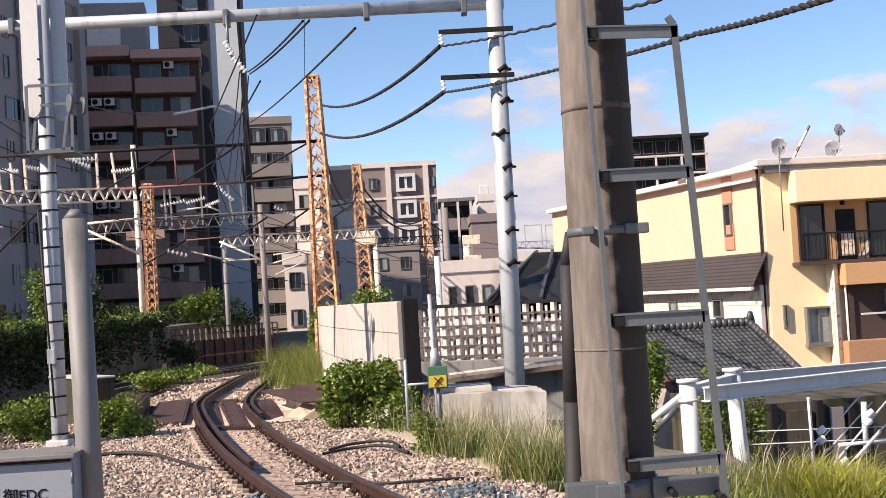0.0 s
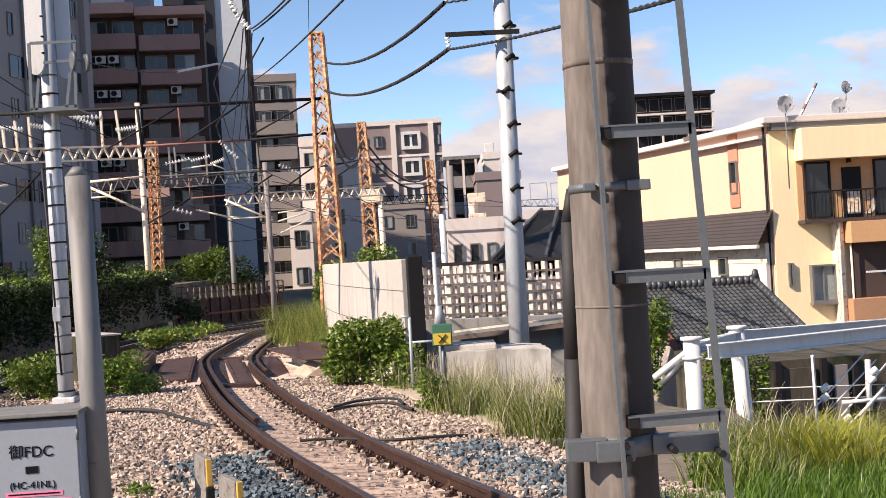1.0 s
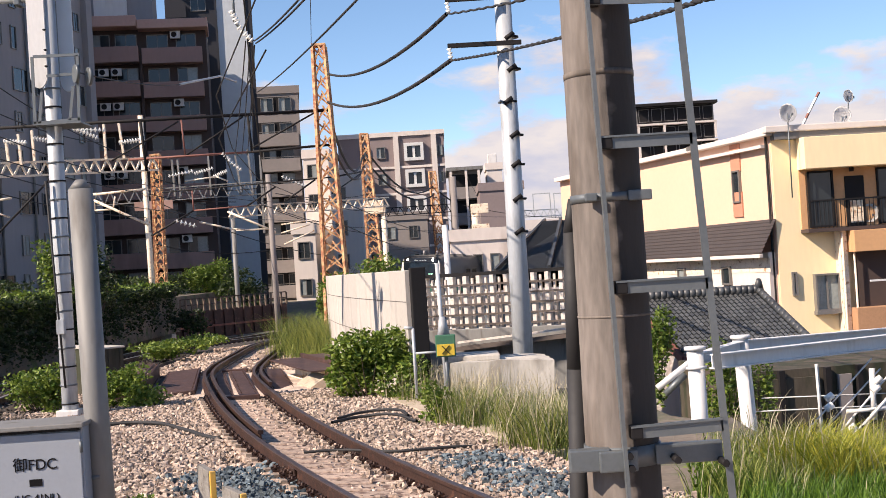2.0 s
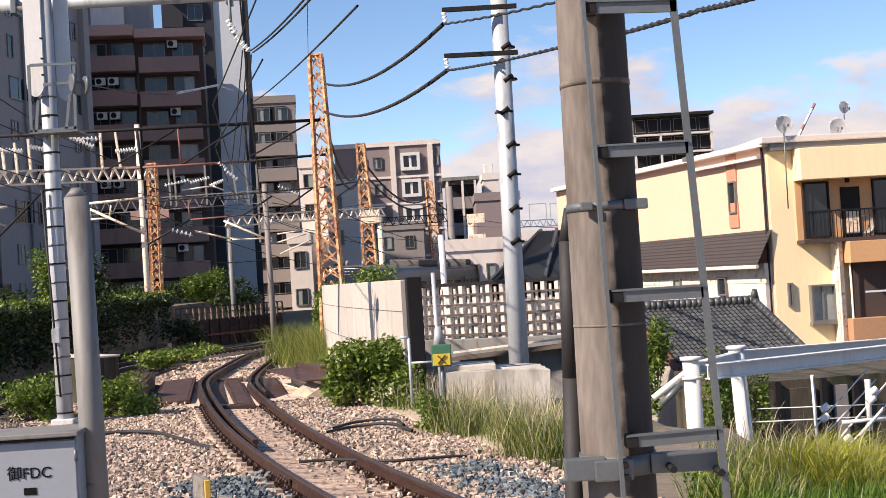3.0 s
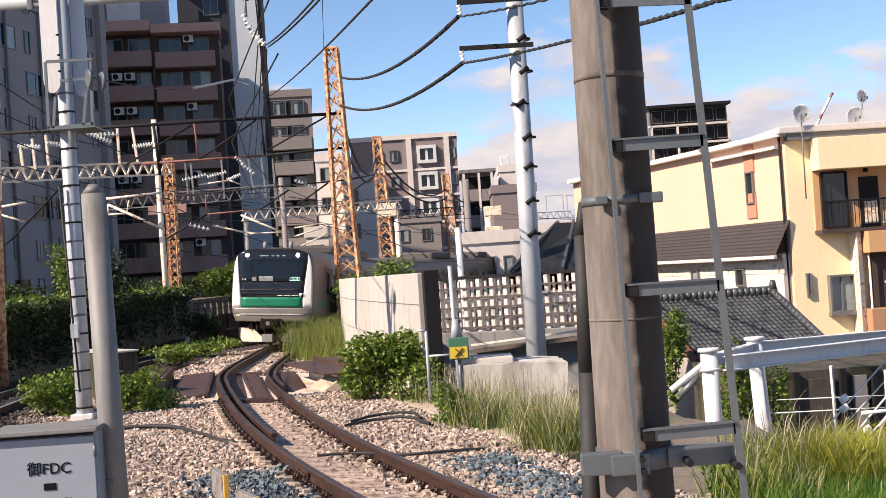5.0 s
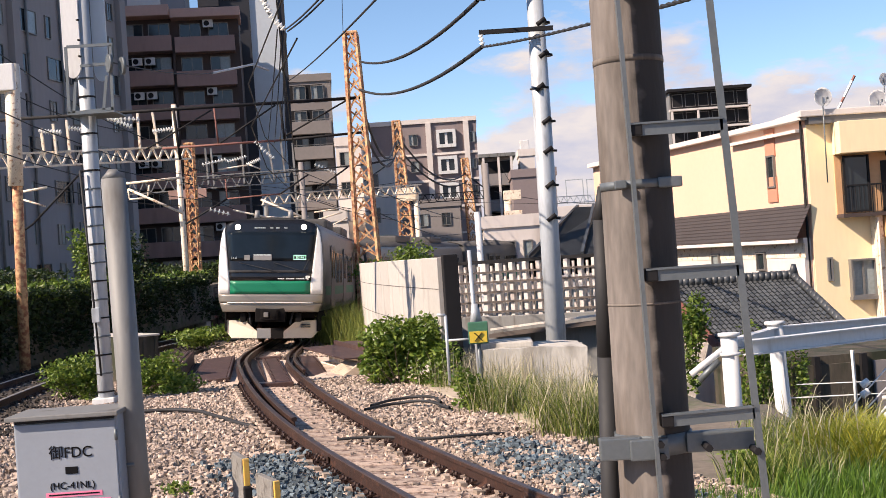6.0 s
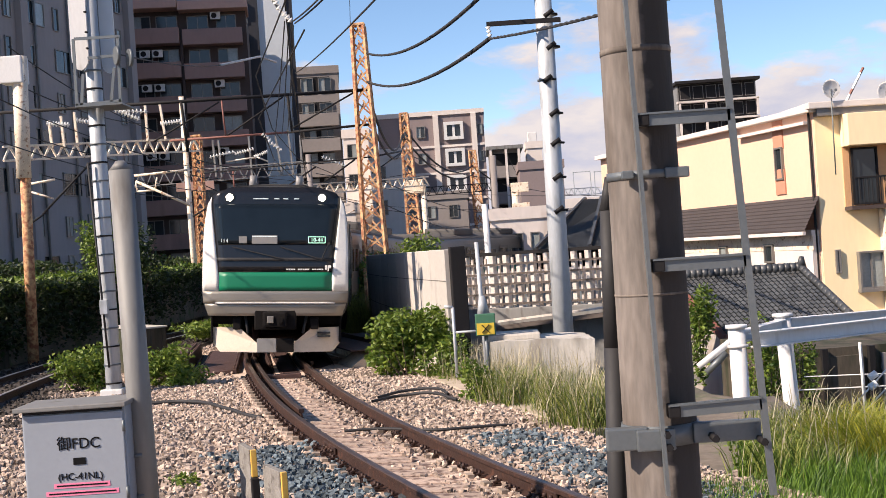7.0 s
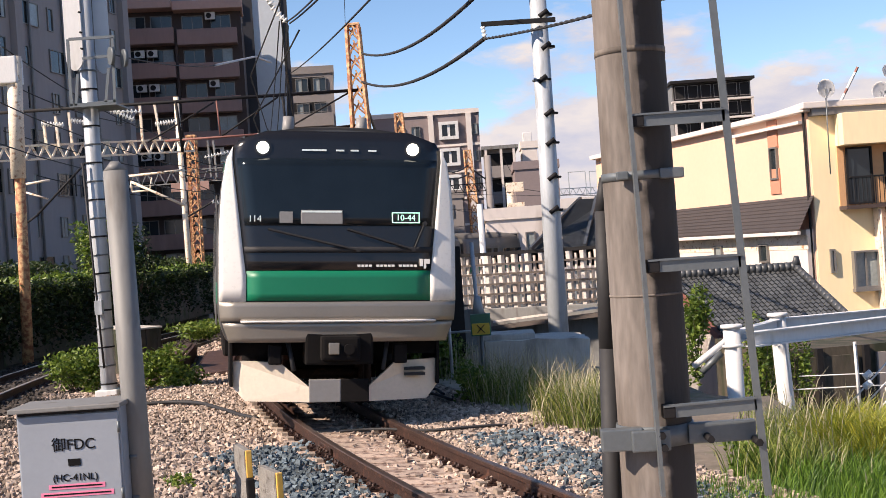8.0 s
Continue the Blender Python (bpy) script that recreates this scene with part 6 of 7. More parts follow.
wire([(-4.24, 30.00, 8.91), (-5.28, 38.00, 7.87), (-8.01, 60.00, 5.79)], 0.02, "dark hanging stay beside the pale tower")
wire([(-6.28, 23.00, 5.92), (-7.79, 40.00, 8.20)], 0.014, LINE_W, 0.1)
wire([(-7.79, 40.00, 8.20), (-7.32, 45.00, 9.17), (-7.08, 47.00, 9.24)], 0.04, "pale bent arm on a span wire").data.materials[0] = POLE_WHITE
for a, b, g in (
    ((-16.22, 45.00, 10.16), (-14.66, 64.00, 8.26), 0.4), ((-16.29, 45.00, 8.98), (-15.54, 60.00, 8.78), 0.3), ((-18.22, 50.00, 7.77), (-11.74, 75.00, 6.50), 0.5), ((-17.69, 52.00, 6.09), (-14.50, 64.00, 5.37), 0.2),
    ((-14.29, 64.00, 7.39), (-9.06, 69.00, 6.86), 0.4), ((-14.34, 64.00, 6.54), (-9.12, 69.00, 5.89), 0.3), ((-14.16, 65.00, 6.16), (-7.12, 80.00, 3.11), 0.4), ((-14.30, 65.00, 4.02), (-9.14, 69.00, 3.46), 0.3), ((-8.65, 69.00, 6.47), (-4.48, 88.00, 7.26), 0.3),
    ((-8.71, 69.00, 5.56), (-3.96, 100.00, 4.82), 0.4), ((-4.26, 55.00, 5.17), (1.03, 120.00, 5.00), 0.5), ((-4.32, 55.00, 4.20), (0.37, 120.00, 2.93), 0.4), ((-4.40, 88.00, 8.42), (1.75, 120.00, 8.13), 0.4), ((-3.64, 90.00, 3.36), (7.34, 140.00, 5.10), 0.3), ((1.87, 100.00, 6.65), (12.17, 120.00, 5.78), 0.3), ((-0.40, 126.00, 8.01), (4.12, 120.00, 3.75), 0.3), ((2.69, 110.00, 9.49), (3.33, 110.00, 8.00), 0.1)):
    wire([a, b], 0.022, LINE_W, g)
for off, z, r in ((0.0, 5.15, 0.014), (0.0, 6.05, 0.014)):
    wire([track_at(s_, off, z)[0] for s_ in range(12, 112, 10)], r, "contact wire over the curving track")
    wire([Vector((left_x(y), y, z - 0.3)) for y in range(22, 78, 8)], r, "contact wire over the second track")

# ---- retaining wall, parapet and planting ----
def leaves(name, centres, size, mat, label, category="plant", kind="", flat=0.6, parent=None):
    """Many small folded leaves round the given places."""
    rng = np.random.default_rng(len(centres) + 7)
    c = np.asarray(centres, float)
    n = len(c)
    d = rng.normal(0, 1, (n, 3))
    d[:, 2] *= flat
    d /= np.linalg.norm(d, axis=1)[:, None]
    e = np.cross(d, rng.normal(0, 1, (n, 3)))
    e /= np.linalg.norm(e, axis=1)[:, None] + 1e-9
    nn = np.cross(d, e)
    s_ = (size * rng.uniform(0.55, 1.35, n))[:, None]
    v = np.stack([c, c + d * s_ * 0.55 + e * s_ * 0.32 + nn * s_ * 0.1, c + d * s_ * 1.1, c + d * s_ * 0.55 - e * s_ * 0.32 + nn * s_ * 0.1], 1)
    f = np.arange(4 * n).reshape(n, 4)
    f = np.concatenate([f[:, [0, 1, 2]], f[:, [0, 2, 3]]])
    me = bpy.data.meshes.new(name)
    me.from_pydata(v.reshape(-1, 3).tolist(), [], f.tolist())
    me.materials.append(mat)
    ob = new(name, me)
    if parent is not None:
        ob.parent = parent
        return ob
    return tagged(ob, label, category, kind=kind)


def clumps(rng, n, centre, radii, lumps=9, shell=0.55):
    """Places on the outsides of a few overlapping lumps: an uneven crown with gaps."""
    out = []
    mids = [np.array(centre) + rng.uniform(-0.65, 0.65, 3) * radii for _ in range(lumps)]
    for k in range(n):
        m = mids[rng.integers(lumps)]
        d = rng.normal(0, 1, 3)
        d /= np.linalg.norm(d)
        p = m + d * np.array(radii) * rng.uniform(shell, 1.0) * 0.52
        out.append(p)
    return np.array(out)


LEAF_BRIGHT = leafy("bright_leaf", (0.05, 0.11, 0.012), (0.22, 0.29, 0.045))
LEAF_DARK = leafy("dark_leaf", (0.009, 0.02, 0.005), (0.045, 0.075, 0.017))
GRASS = leafy("grass_blade", (0.03, 0.075, 0.01), (0.34, 0.37, 0.09))
STRAW = leafy("straw_blade", (0.36, 0.31, 0.19), (0.62, 0.56, 0.40))
GOLD = leafy("golden_weed", (0.14, 0.20, 0.015), (0.52, 0.47, 0.06))
BANK_GREEN = leafy("bank_grass_blade", (0.025, 0.075, 0.008), (0.17, 0.29, 0.035))
BARK = paint("bark", (0.10, 0.075, 0.055), 0.9, var=0.3, scale=6, fine=40, bump=0.4)


def bush(label, at, radii, n, size, mat=None):
    rng = np.random.default_rng(int(abs(at[0] * 100)) + n)
    b = thing("bush", label, "bush", at)
    leaves("foliage", clumps(rng, n, (0, 0, radii[2] * 0.75), radii), size, mat or LEAF_BRIGHT, "", parent=b)
    bm = bmesh.new()
    for k in range(9):
        a = rng.uniform(0, 6.28)
        tube(bm, (0, 0, -0.1), (radii[0] * 0.7 * math.cos(a), radii[1] * 0.7 * math.sin(a), radii[2] * rng.uniform(0.7, 1.4)), 0.014, 0.004, n=5)
    part("branchwork", bm, BARK, b)
    return b


bush("low leafy bush lit yellow green beside the mast", (-7.77, 24.54, -0.30), (0.68, 0.55, 0.52), 2600, 0.085)
bush("leafy bush spreading beside the grey post", (-6.13, 24.20, -0.30), (0.48, 0.4, 0.55), 1500, 0.085)
bush("trailing green weeds on the ballast", (-5.64, 23.93, -0.30), (0.45, 0.35, 0.3), 900, 0.075)
bush("dense bright green bush below the wall", (-1.46, 23.04, -0.30), (0.95, 0.75, 0.72), 6500, 0.09)
bush("green weeds spilling over the ballast", (-0.74, 22.62, -0.30), (0.6, 0.6, 0.5), 1800, 0.08)
bush("small leafy weed at the ballast edge", (-0.17, 18.36, -0.30), (0.28, 0.3, 0.42), 700, 0.07)
bush("low green weeds growing through the ballast", (-3.15, 12.69, -0.24), (0.22, 0.2, 0.12), 420, 0.045)
bush("low green weeds between the rails", (-8.96, 41.40, -0.30), (1.3, 0.9, 0.3), 1300, 0.12)
bush("low green weeds between the rails", (-9.47, 47.69, -0.40), (1.5, 1.2, 0.3), 1300, 0.13)
bush("weeds at the foot of the orange mast", (-12.40, 62.00, -0.37), (1.0, 0.6, 0.75), 900, 0.16, LEAF_DARK)
bush("green plants behind the panel wall", (-2.69, 43.00, 1.05), (1.3, 0.8, 0.95), 2200, 0.13)
bush("climbing plant at the far end of the wall", (-4.62, 50.00, -0.4), (0.3, 0.4, 1.5), 1100, 0.13)
bush("dark shrub below the pale tower", (-11.65, 74.00, 0.09), (1.6, 1.0, 1.5), 1500, 0.2, LEAF_DARK)
bush("tall shrub behind the hedge", (-13.77, 46.00, 1.66), (0.75, 0.6, 1.3), 1300, 0.14)
bush("tall shrub behind the hedge", (-12.17, 46.00, 1.25), (0.7, 0.6, 1.5), 1300, 0.14, LEAF_DARK)
bush("climbing plant on the pale house wall", (4.09, 25.00, -0.64), (0.42, 0.3, 0.95), 1500, 0.09)
bush("green shrub under the steel frame", (4.69, 22.00, -1.16), (0.5, 0.4, 1.0), 1500, 0.09)
bush("green shrub under the steel frame", (5.45, 23.00, -1.15), (0.35, 0.3, 0.8), 900, 0.08)


def tree(label, at, h, radii, n, size, mat):
    rng = np.random.default_rng(int(h * 100))
    t = thing("tree", label, "tree", at)
    bm = bmesh.new()
    tube(bm, (0, 0, -0.5), (0.05, 0, h * 0.6), 0.16, 0.08, n=8)
    for k in range(7):
        a = k * 0.9
        tube(bm, (0.03, 0, h * (0.35 + 0.04 * k)), (radii[0] * 0.6 * math.cos(a), radii[1] * 0.6 * math.sin(a), h * (0.6 + 0.05 * k)), 0.05, 0.015, n=6)
    part("trunk", bm, BARK, t)
    leaves("crown", clumps(rng, n, (0, 0, h - radii[2] * 0.8), radii, 14), size, mat, "", parent=t)


tree("round green tree before the brown flats", (-14.13, 78.0, -0.8), 3.9, (1.5, 1.2, 1.3), 4200, 0.17, LEAF_BRIGHT)


def hedge(label, x0, y0, y1, z0, z1, n, size, mat, skew=0.0, thick=0.5):
    rng = np.random.default_rng(n)
    y = rng.uniform(y0, y1, n)
    lump = 0.35 * np.sin(y * 1.7) + 0.25 * np.sin(y * 4.1 + 1)
    u = rng.uniform(0, 1, n)
    z = z0 + (z1 - z0) * np.sqrt(u) + 0.25 * lump * u
    x = x0 + skew * (y - y0) + thick * (rng.uniform(-0.5, 0.5, n)) + 0.25 * lump
    c = np.stack([x, y, z], 1)
    top = rng.uniform(0, 1, n) < 0.25
    c[top, 2] = z1 + 0.2 * lump[top] + rng.uniform(-0.1, 0.1, top.sum())
    c[top, 0] += rng.uniform(-0.5, 0.5, top.sum())
    leaves("hedge", c, size, mat, label, "hedge", kind="stuff")


RET = thing("wall_west", "stained retaining wall under hanging ivy", "wall", kind="structure")
for k in range(13):
    ob = part("panel", built(soft_box, -0.25, 0.0, 0.01, 3.48, -0.8, 1.55, 0.02, seg=1), DARK_CONCRETE, RET)
    ob.matrix_basis = pose(-13.45 + 0.02 * k * 3.5 * -1, 24 + 3.5 * k, 0, 0, 0, 1.2)
# one ivy in two leaf colours: dark for its shade, bright for its sunlit rim
hedge("ivy hanging over the retaining wall, shade in its dark leaf colour", -13.05, 24, 66, -0.35, 1.75, 26000, 0.14, LEAF_DARK, -0.02)
hedge("ivy along the top of the wall, sunlight in its bright leaf colour", -13.25, 24, 66, 1.45, 1.9, 9000, 0.15, LEAF_BRIGHT, -0.02, 0.9)
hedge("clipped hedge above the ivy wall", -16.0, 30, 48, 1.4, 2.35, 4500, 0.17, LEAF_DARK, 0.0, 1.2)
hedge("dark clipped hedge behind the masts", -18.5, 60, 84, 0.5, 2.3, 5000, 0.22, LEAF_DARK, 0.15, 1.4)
bank = part("bank", built(box, -40, -13.7, 22, 100, -0.5, 1.3), EARTH)
tagged(bank, "raised earth terrace behind the retaining wall", "ground", kind="structure")


TIMBER = paint("weathered_timber", (0.17, 0.13, 0.10), 0.9, var=0.3, scale=3, fine=30, bump=0.2, random_tint=0.3)


def parapet():
    a, b = Vector((-14.19, 66.00, -0.03)), Vector((-9.04, 74.00, -0.92))
    p = thing("bridge_parapet", "dark steel parapet with pale posts along the bend", "parapet", tuple(a), math.degrees(math.atan2(b.y - a.y, b.x - a.x)), kind="structure")
    w = math.hypot(b.x - a.x, b.y - a.y)
    hi = 0.47 - a.z
    part("web", built(soft_box, 0, w, 0, 0.12, -1.0, hi, 0.01), PLATE, p, "dark brown steel web")
    for k in range(12):
        part("stiffener", built(box, w * k / 12 + 0.2, w * k / 12 + 0.26, -0.1, 0.0, -0.9, hi), PLATE, p)
    part("flange", built(box, 0, w, -0.12, 0.0, hi - 0.9, hi - 0.8), REDBROWN, p)
    for k in range(22):
        part("post", built(box, w * k / 21 - 0.05, w * k / 21 + 0.05, -0.04, 0.04, hi - 0.05, hi + 0.62), TIMBER, p)
    for z in (0.3, 0.62):
        part("rail", built(box, 0, w, 0.0, 0.04, hi + z, hi + z + 0.05), BROWN_WALL, p)


parapet()


def grass(name, n, spot, height, mat, label, lean=0.35):
    """Tapered, bent blades."""
    rng = np.random.default_rng(n)
    c = np.array([spot(rng) for _ in range(n)])
    h = height * rng.uniform(0.45, 1.15, n)[:, None]
    a = rng.uniform(0, 6.28, n)
    d = np.stack([np.cos(a), np.sin(a), np.zeros(n)], 1) * (lean * rng.uniform(0.2, 1.3, n))[:, None]
    sd = np.stack([-np.sin(a + 0.8), np.cos(a + 0.8), np.zeros(n)], 1) * rng.uniform(0.003, 0.006, n)[:, None]
    up = np.array([0, 0, 1.0])
    m1, m2, t = c + h * (0.45 * up + 0.2 * d), c + h * (0.8 * up + 0.55 * d), c + h * (0.97 * up + 1.0 * d)
    v = np.stack([c - sd, c + sd, m1 - sd, m1 + sd, m2 - sd * 0.7, m2 + sd * 0.7, t], 1)
    k = 7 * np.arange(n)[:, None]
    f = np.concatenate([k + [0, 1, 3], k + [0, 3, 2], k + [2, 3, 5], k + [2, 5, 4], k + [4, 5, 6]])
    me = bpy.data.meshes.new(name)
    me.from_pydata(v.reshape(-1, 3).tolist(), [], f.tolist())
    me.materials.append(mat)
    return tagged(new(name, me), label, "grass", kind="stuff")


def tufts(places, spread):
    def at(rng):
        x, y = places[rng.integers(len(places))]
        x, y = x + rng.normal(0, spread), y + rng.normal(0, spread)
        return (x, y, ground_z(x, y) + 0.02)
    return at


NEAR_TUFTS = [(0.26, 18.04, -0.30)[:2], (0.93, 16.81, -0.30)[:2], (1.02, 15.53, -0.30)[:2], (1.20, 15.23, -0.30)[:2], (1.40, 16.33, -0.30)[:2]]
MID_TUFTS = [(-0.59, 22.53, -0.30)[:2], (-0.28, 21.90, -0.30)[:2], (0.01, 22.18, -0.30)[:2], (0.27, 20.75, -0.30)[:2], (0.53, 20.22, -0.30)[:2], (0.79, 20.08, -0.30)[:2], (1.08, 19.19, -0.30)[:2]]
grass("tall_grass", 2600, tufts(NEAR_TUFTS, 0.2), 0.7, GRASS, "tall green grass tufts along the cover slabs", 0.6)
grass("tall_grass", 700, tufts(NEAR_TUFTS, 0.2), 0.9, STRAW, "dry straw stalks standing in the grass", 0.4)
grass("tall_grass", 1600, tufts(MID_TUFTS, 0.28), 0.48, GRASS, "tall green grass before the concrete block", 0.6)
grass("tall_grass", 700, tufts(MID_TUFTS, 0.25), 0.8, STRAW, "dry stalks before the concrete block", 0.2)
FAR_TUFTS = [(-4.49, 40.44, -0.30)[:2], (-4.02, 38.45, -0.30)[:2], (-5.01, 42.65, -0.30)[:2], (-3.15, 36.18, -0.20)[:2], (-2.86, 35.92, -0.20)[:2]]
grass("tall_grass", 3600, tufts(FAR_TUFTS, 0.42), 1.45, GRASS, "tall sunlit grass at the far end of the wall", 0.6)


def bank_spot(rng):
    y = rng.uniform(9.5, 12.6)
    x = LINE_X[int(2 * y)] + rng.uniform(3.0, 8.5)
    return (x, y, ground_z(x, y))


grass("bank_grass", 20000, bank_spot, 0.3, BANK_GREEN, "rough green grass covering the embankment")
grass("bank_grass", 350, bank_spot, 0.45, STRAW, "dry seed stalks over the embankment", 0.25)
GOLD_TUFTS = [(3.41, 12.35), (3.76, 12.71), (3.62, 12.0)]
GREEN_TUFTS = [(3.28, 13.07), (3.20, 13.65), (3.0, 12.4), (2.75, 11.8), (4.1, 12.6)]
grass("golden_grass", 2600, tufts(GOLD_TUFTS, 0.17), 0.6, GOLD, "golden green arching grass on the embankment", 1.0)
grass("golden_grass", 1100, tufts(GOLD_TUFTS, 0.24), 0.55, GRASS, "green blades among the golden grass", 0.7)
grass("golden_grass", 260, tufts(GOLD_TUFTS + GREEN_TUFTS, 0.3), 0.75, STRAW, "dry stalks rising from the golden grass", 0.4)
grass("bank_grass", 2600, tufts(GREEN_TUFTS, 0.26), 0.5, GRASS, "green tufts on the embankment", 0.7)
bush("green weeds below the ladder", (2.80, 12.3, -0.30), (0.5, 0.4, 0.26), 1500, 0.06)


def edge_spot(rng):
    y = rng.uniform(8.5, 12.4)
    x = LINE_X[int(2 * y)] + rng.uniform(1.55 if y < 11 else 2.8, 4.6)
    return (x, y, ground_z(x, y))


grass("bank_grass", 14000, edge_spot, 0.36, BANK_GREEN, "green grass creeping over the cover slabs")


# ---- the train ----
SILVER = paint("brushed_steel", (0.30, 0.275, 0.24), 0.42, 0.6, var=0.06, scale=1.5, fine=40, bump=0.02)
# darker copy of the brushed steel, with the flank's shade in its colour
SHADED_STEEL = paint("shaded_side_steel", (0.13, 0.128, 0.125), 0.45, 0.5, var=0.1, scale=1.5, fine=40, bump=0.02)
TRAIN_WHITE = paint("train_white", (0.78, 0.76, 0.72), 0.3, var=0.03, scale=1, fine=20, bump=0.0)
TRAIN_GREEN = paint("train_green", (0.0, 0.17, 0.085), 0.45, var=0.05, scale=1, fine=20, bump=0.0)
BLACK_GLOSS = paint("black_gloss", (0.012, 0.012, 0.014), 0.16, var=0.1, scale=1, fine=10, bump=0.0)
WINDSCREEN = paint("windscreen", (0.008, 0.012, 0.016), 0.05, var=0.2, scale=1, fine=4, bump=0.0, spec=0.35)
UNDER = paint("underframe", (0.010, 0.009, 0.009), 0.9, var=0.3, scale=3, fine=25, bump=0.1, spec=0.15)
SKIRT_CREAM = paint("skirt_cream", (0.62, 0.55, 0.45), 0.45, var=0.08, scale=2, fine=25, bump=0.02, stain=(0.5, 0.43, 0.34), amount=0.2)
SKIRT_GREY = paint("skirt_grey", (0.24, 0.235, 0.23), 0.5, var=0.1, scale=2, fine=25, bump=0.03)
ROOF = paint("roof_grey", (0.07, 0.066, 0.064), 0.7, var=0.15, scale=2, fine=25, bump=0.05)
HEADLIGHT = glow("headlight", (1.0, 0.95, 0.8), 9.0)
LED = glow("led_green", (0.5, 1.0, 0.75), 0.9)
PALE = glow("lit_sign", (0.7, 0.78, 0.78), 0.12)
SECTION = [(1.38, 0.92), (1.455, 1.12), (1.475, 1.35), (1.475, 2.25), (1.44, 2.8), (1.37, 3.22), (1.22, 3.41), (0.9, 3.50), (0.45, 3.56), (0.0, 3.58)]
FRONT = -3.2


def half_width(z):
    for (x0, z0), (x1, z1) in zip(SECTION, SECTION[1:]):
        if z <= z1:
            return x0 + (x1 - x0) * max(0, z - z0) / (z1 - z0)
    return 0.0


def nose(x, z):
    """How far back the front lies: curved in plan, leaning back above the sill."""
    return FRONT + 0.11 * (abs(x) / 1.45) ** 3.2 + 0.16 * max(0, z - 1.78) / 1.8 + 0.12 * max(0, 1.2 - z)


def skin(z0, z1, left, right, proud, nx=10, nz=8, back=0.05):
    """A panel of the front between two edges that are functions of height."""
    bm = bmesh.new()
    grid = []
    for j in range(nz + 1):
        z = z0 + (z1 - z0) * j / nz
        xl, xr = left(z), right(z)
        grid.append([bm.verts.new((xl + (xr - xl) * i / nx, nose(xl + (xr - xl) * i / nx, z) - proud, z)) for i in range(nx + 1)])
    faces = []
    for a, b in zip(grid, grid[1:]):
        for i in range(nx):
            f = bm.faces.new((a[i], a[i + 1], b[i + 1], b[i]))
            f.smooth = True
            faces.append(f)
    r = bmesh.ops.extrude_face_region(bm, geom=faces)
    for v in r["geom"]:
        if isinstance(v, bmesh.types.BMVert):
            v.co.y += back
    return bm


def body_shell(bm, y0, y1, front=False):
    ring = [(x, z) for x, z in SECTION] + [(-x, z) for x, z in SECTION[-2::-1]]
    ys = [y0, y0 + 0.5, y1]
    rings = []
    for k, y in enumerate(ys):
        rings.append([bm.verts.new((x * (0.985 if front and k == 0 else 1), (nose(x, z) + 0.03 if front and k == 0 else y), z - (0.05 * (z > 3.3) if front and k == 0 else 0))) for x, z in ring])
    n = len(ring)
    for a, b in zip(rings, rings[1:]):
        for i in range(n):
            f = bm.faces.new((a[i], a[(i + 1) % n], b[(i + 1) % n], b[i]))
            f.smooth = i != n - 1
    bm.faces.new(rings[0][::-1])
    bm.faces.new(rings[-1])


def wheelset(parent, y):
    bm = bmesh.new()
    for sx in (-1, 1):
        tube(bm, (sx * 0.50, 0, 0), (sx * 0.60, 0, 0), 0.43, 0.425, n=24)
        tube(bm, (sx * 0.47, 0, 0), (sx * 0.50, 0, 0), 0.46, 0.46, n=24)
        for k in range(5):
            a = k * 1.2566
            tube(bm, (sx * 0.60, 0.24 * math.cos(a), 0.24 * math.sin(a)), (sx * 0.62, 0.24 * math.cos(a), 0.24 * math.sin(a)), 0.05, n=8)
    tube(bm, (-0.7, 0, 0), (0.7, 0, 0), 0.075, n=12)
    ob = part("wheelset", bm, RUST, parent, "steel wheelset")
    ob.matrix_basis = pose(0, y, 0.43)
    return ob


def bogie(parent, y):
    bm = bmesh.new()
    for sx in (-1, 1):
        soft_box(bm, sx * 0.86 - 0.07, sx * 0.86 + 0.07, y - 1.45, y + 1.45, 0.38, 0.56, 0.03, seg=1)
        for k in (-1.05, 1.05):
            soft_box(bm, sx * 0.86 - 0.12, sx * 0.86 + 0.12, y + k - 0.18, y + k + 0.18, 0.28, 0.6, 0.04, seg=1)
        tube(bm, (sx * 0.86, y, 0.5), (sx * 0.86, y, 0.85), 0.25, n=14)
    box(bm, -0.9, 0.9, y - 0.25, y + 0.25, 0.42, 0.7)
    part("bogie_frame", bm, UNDER, parent, "dark bogie frame")


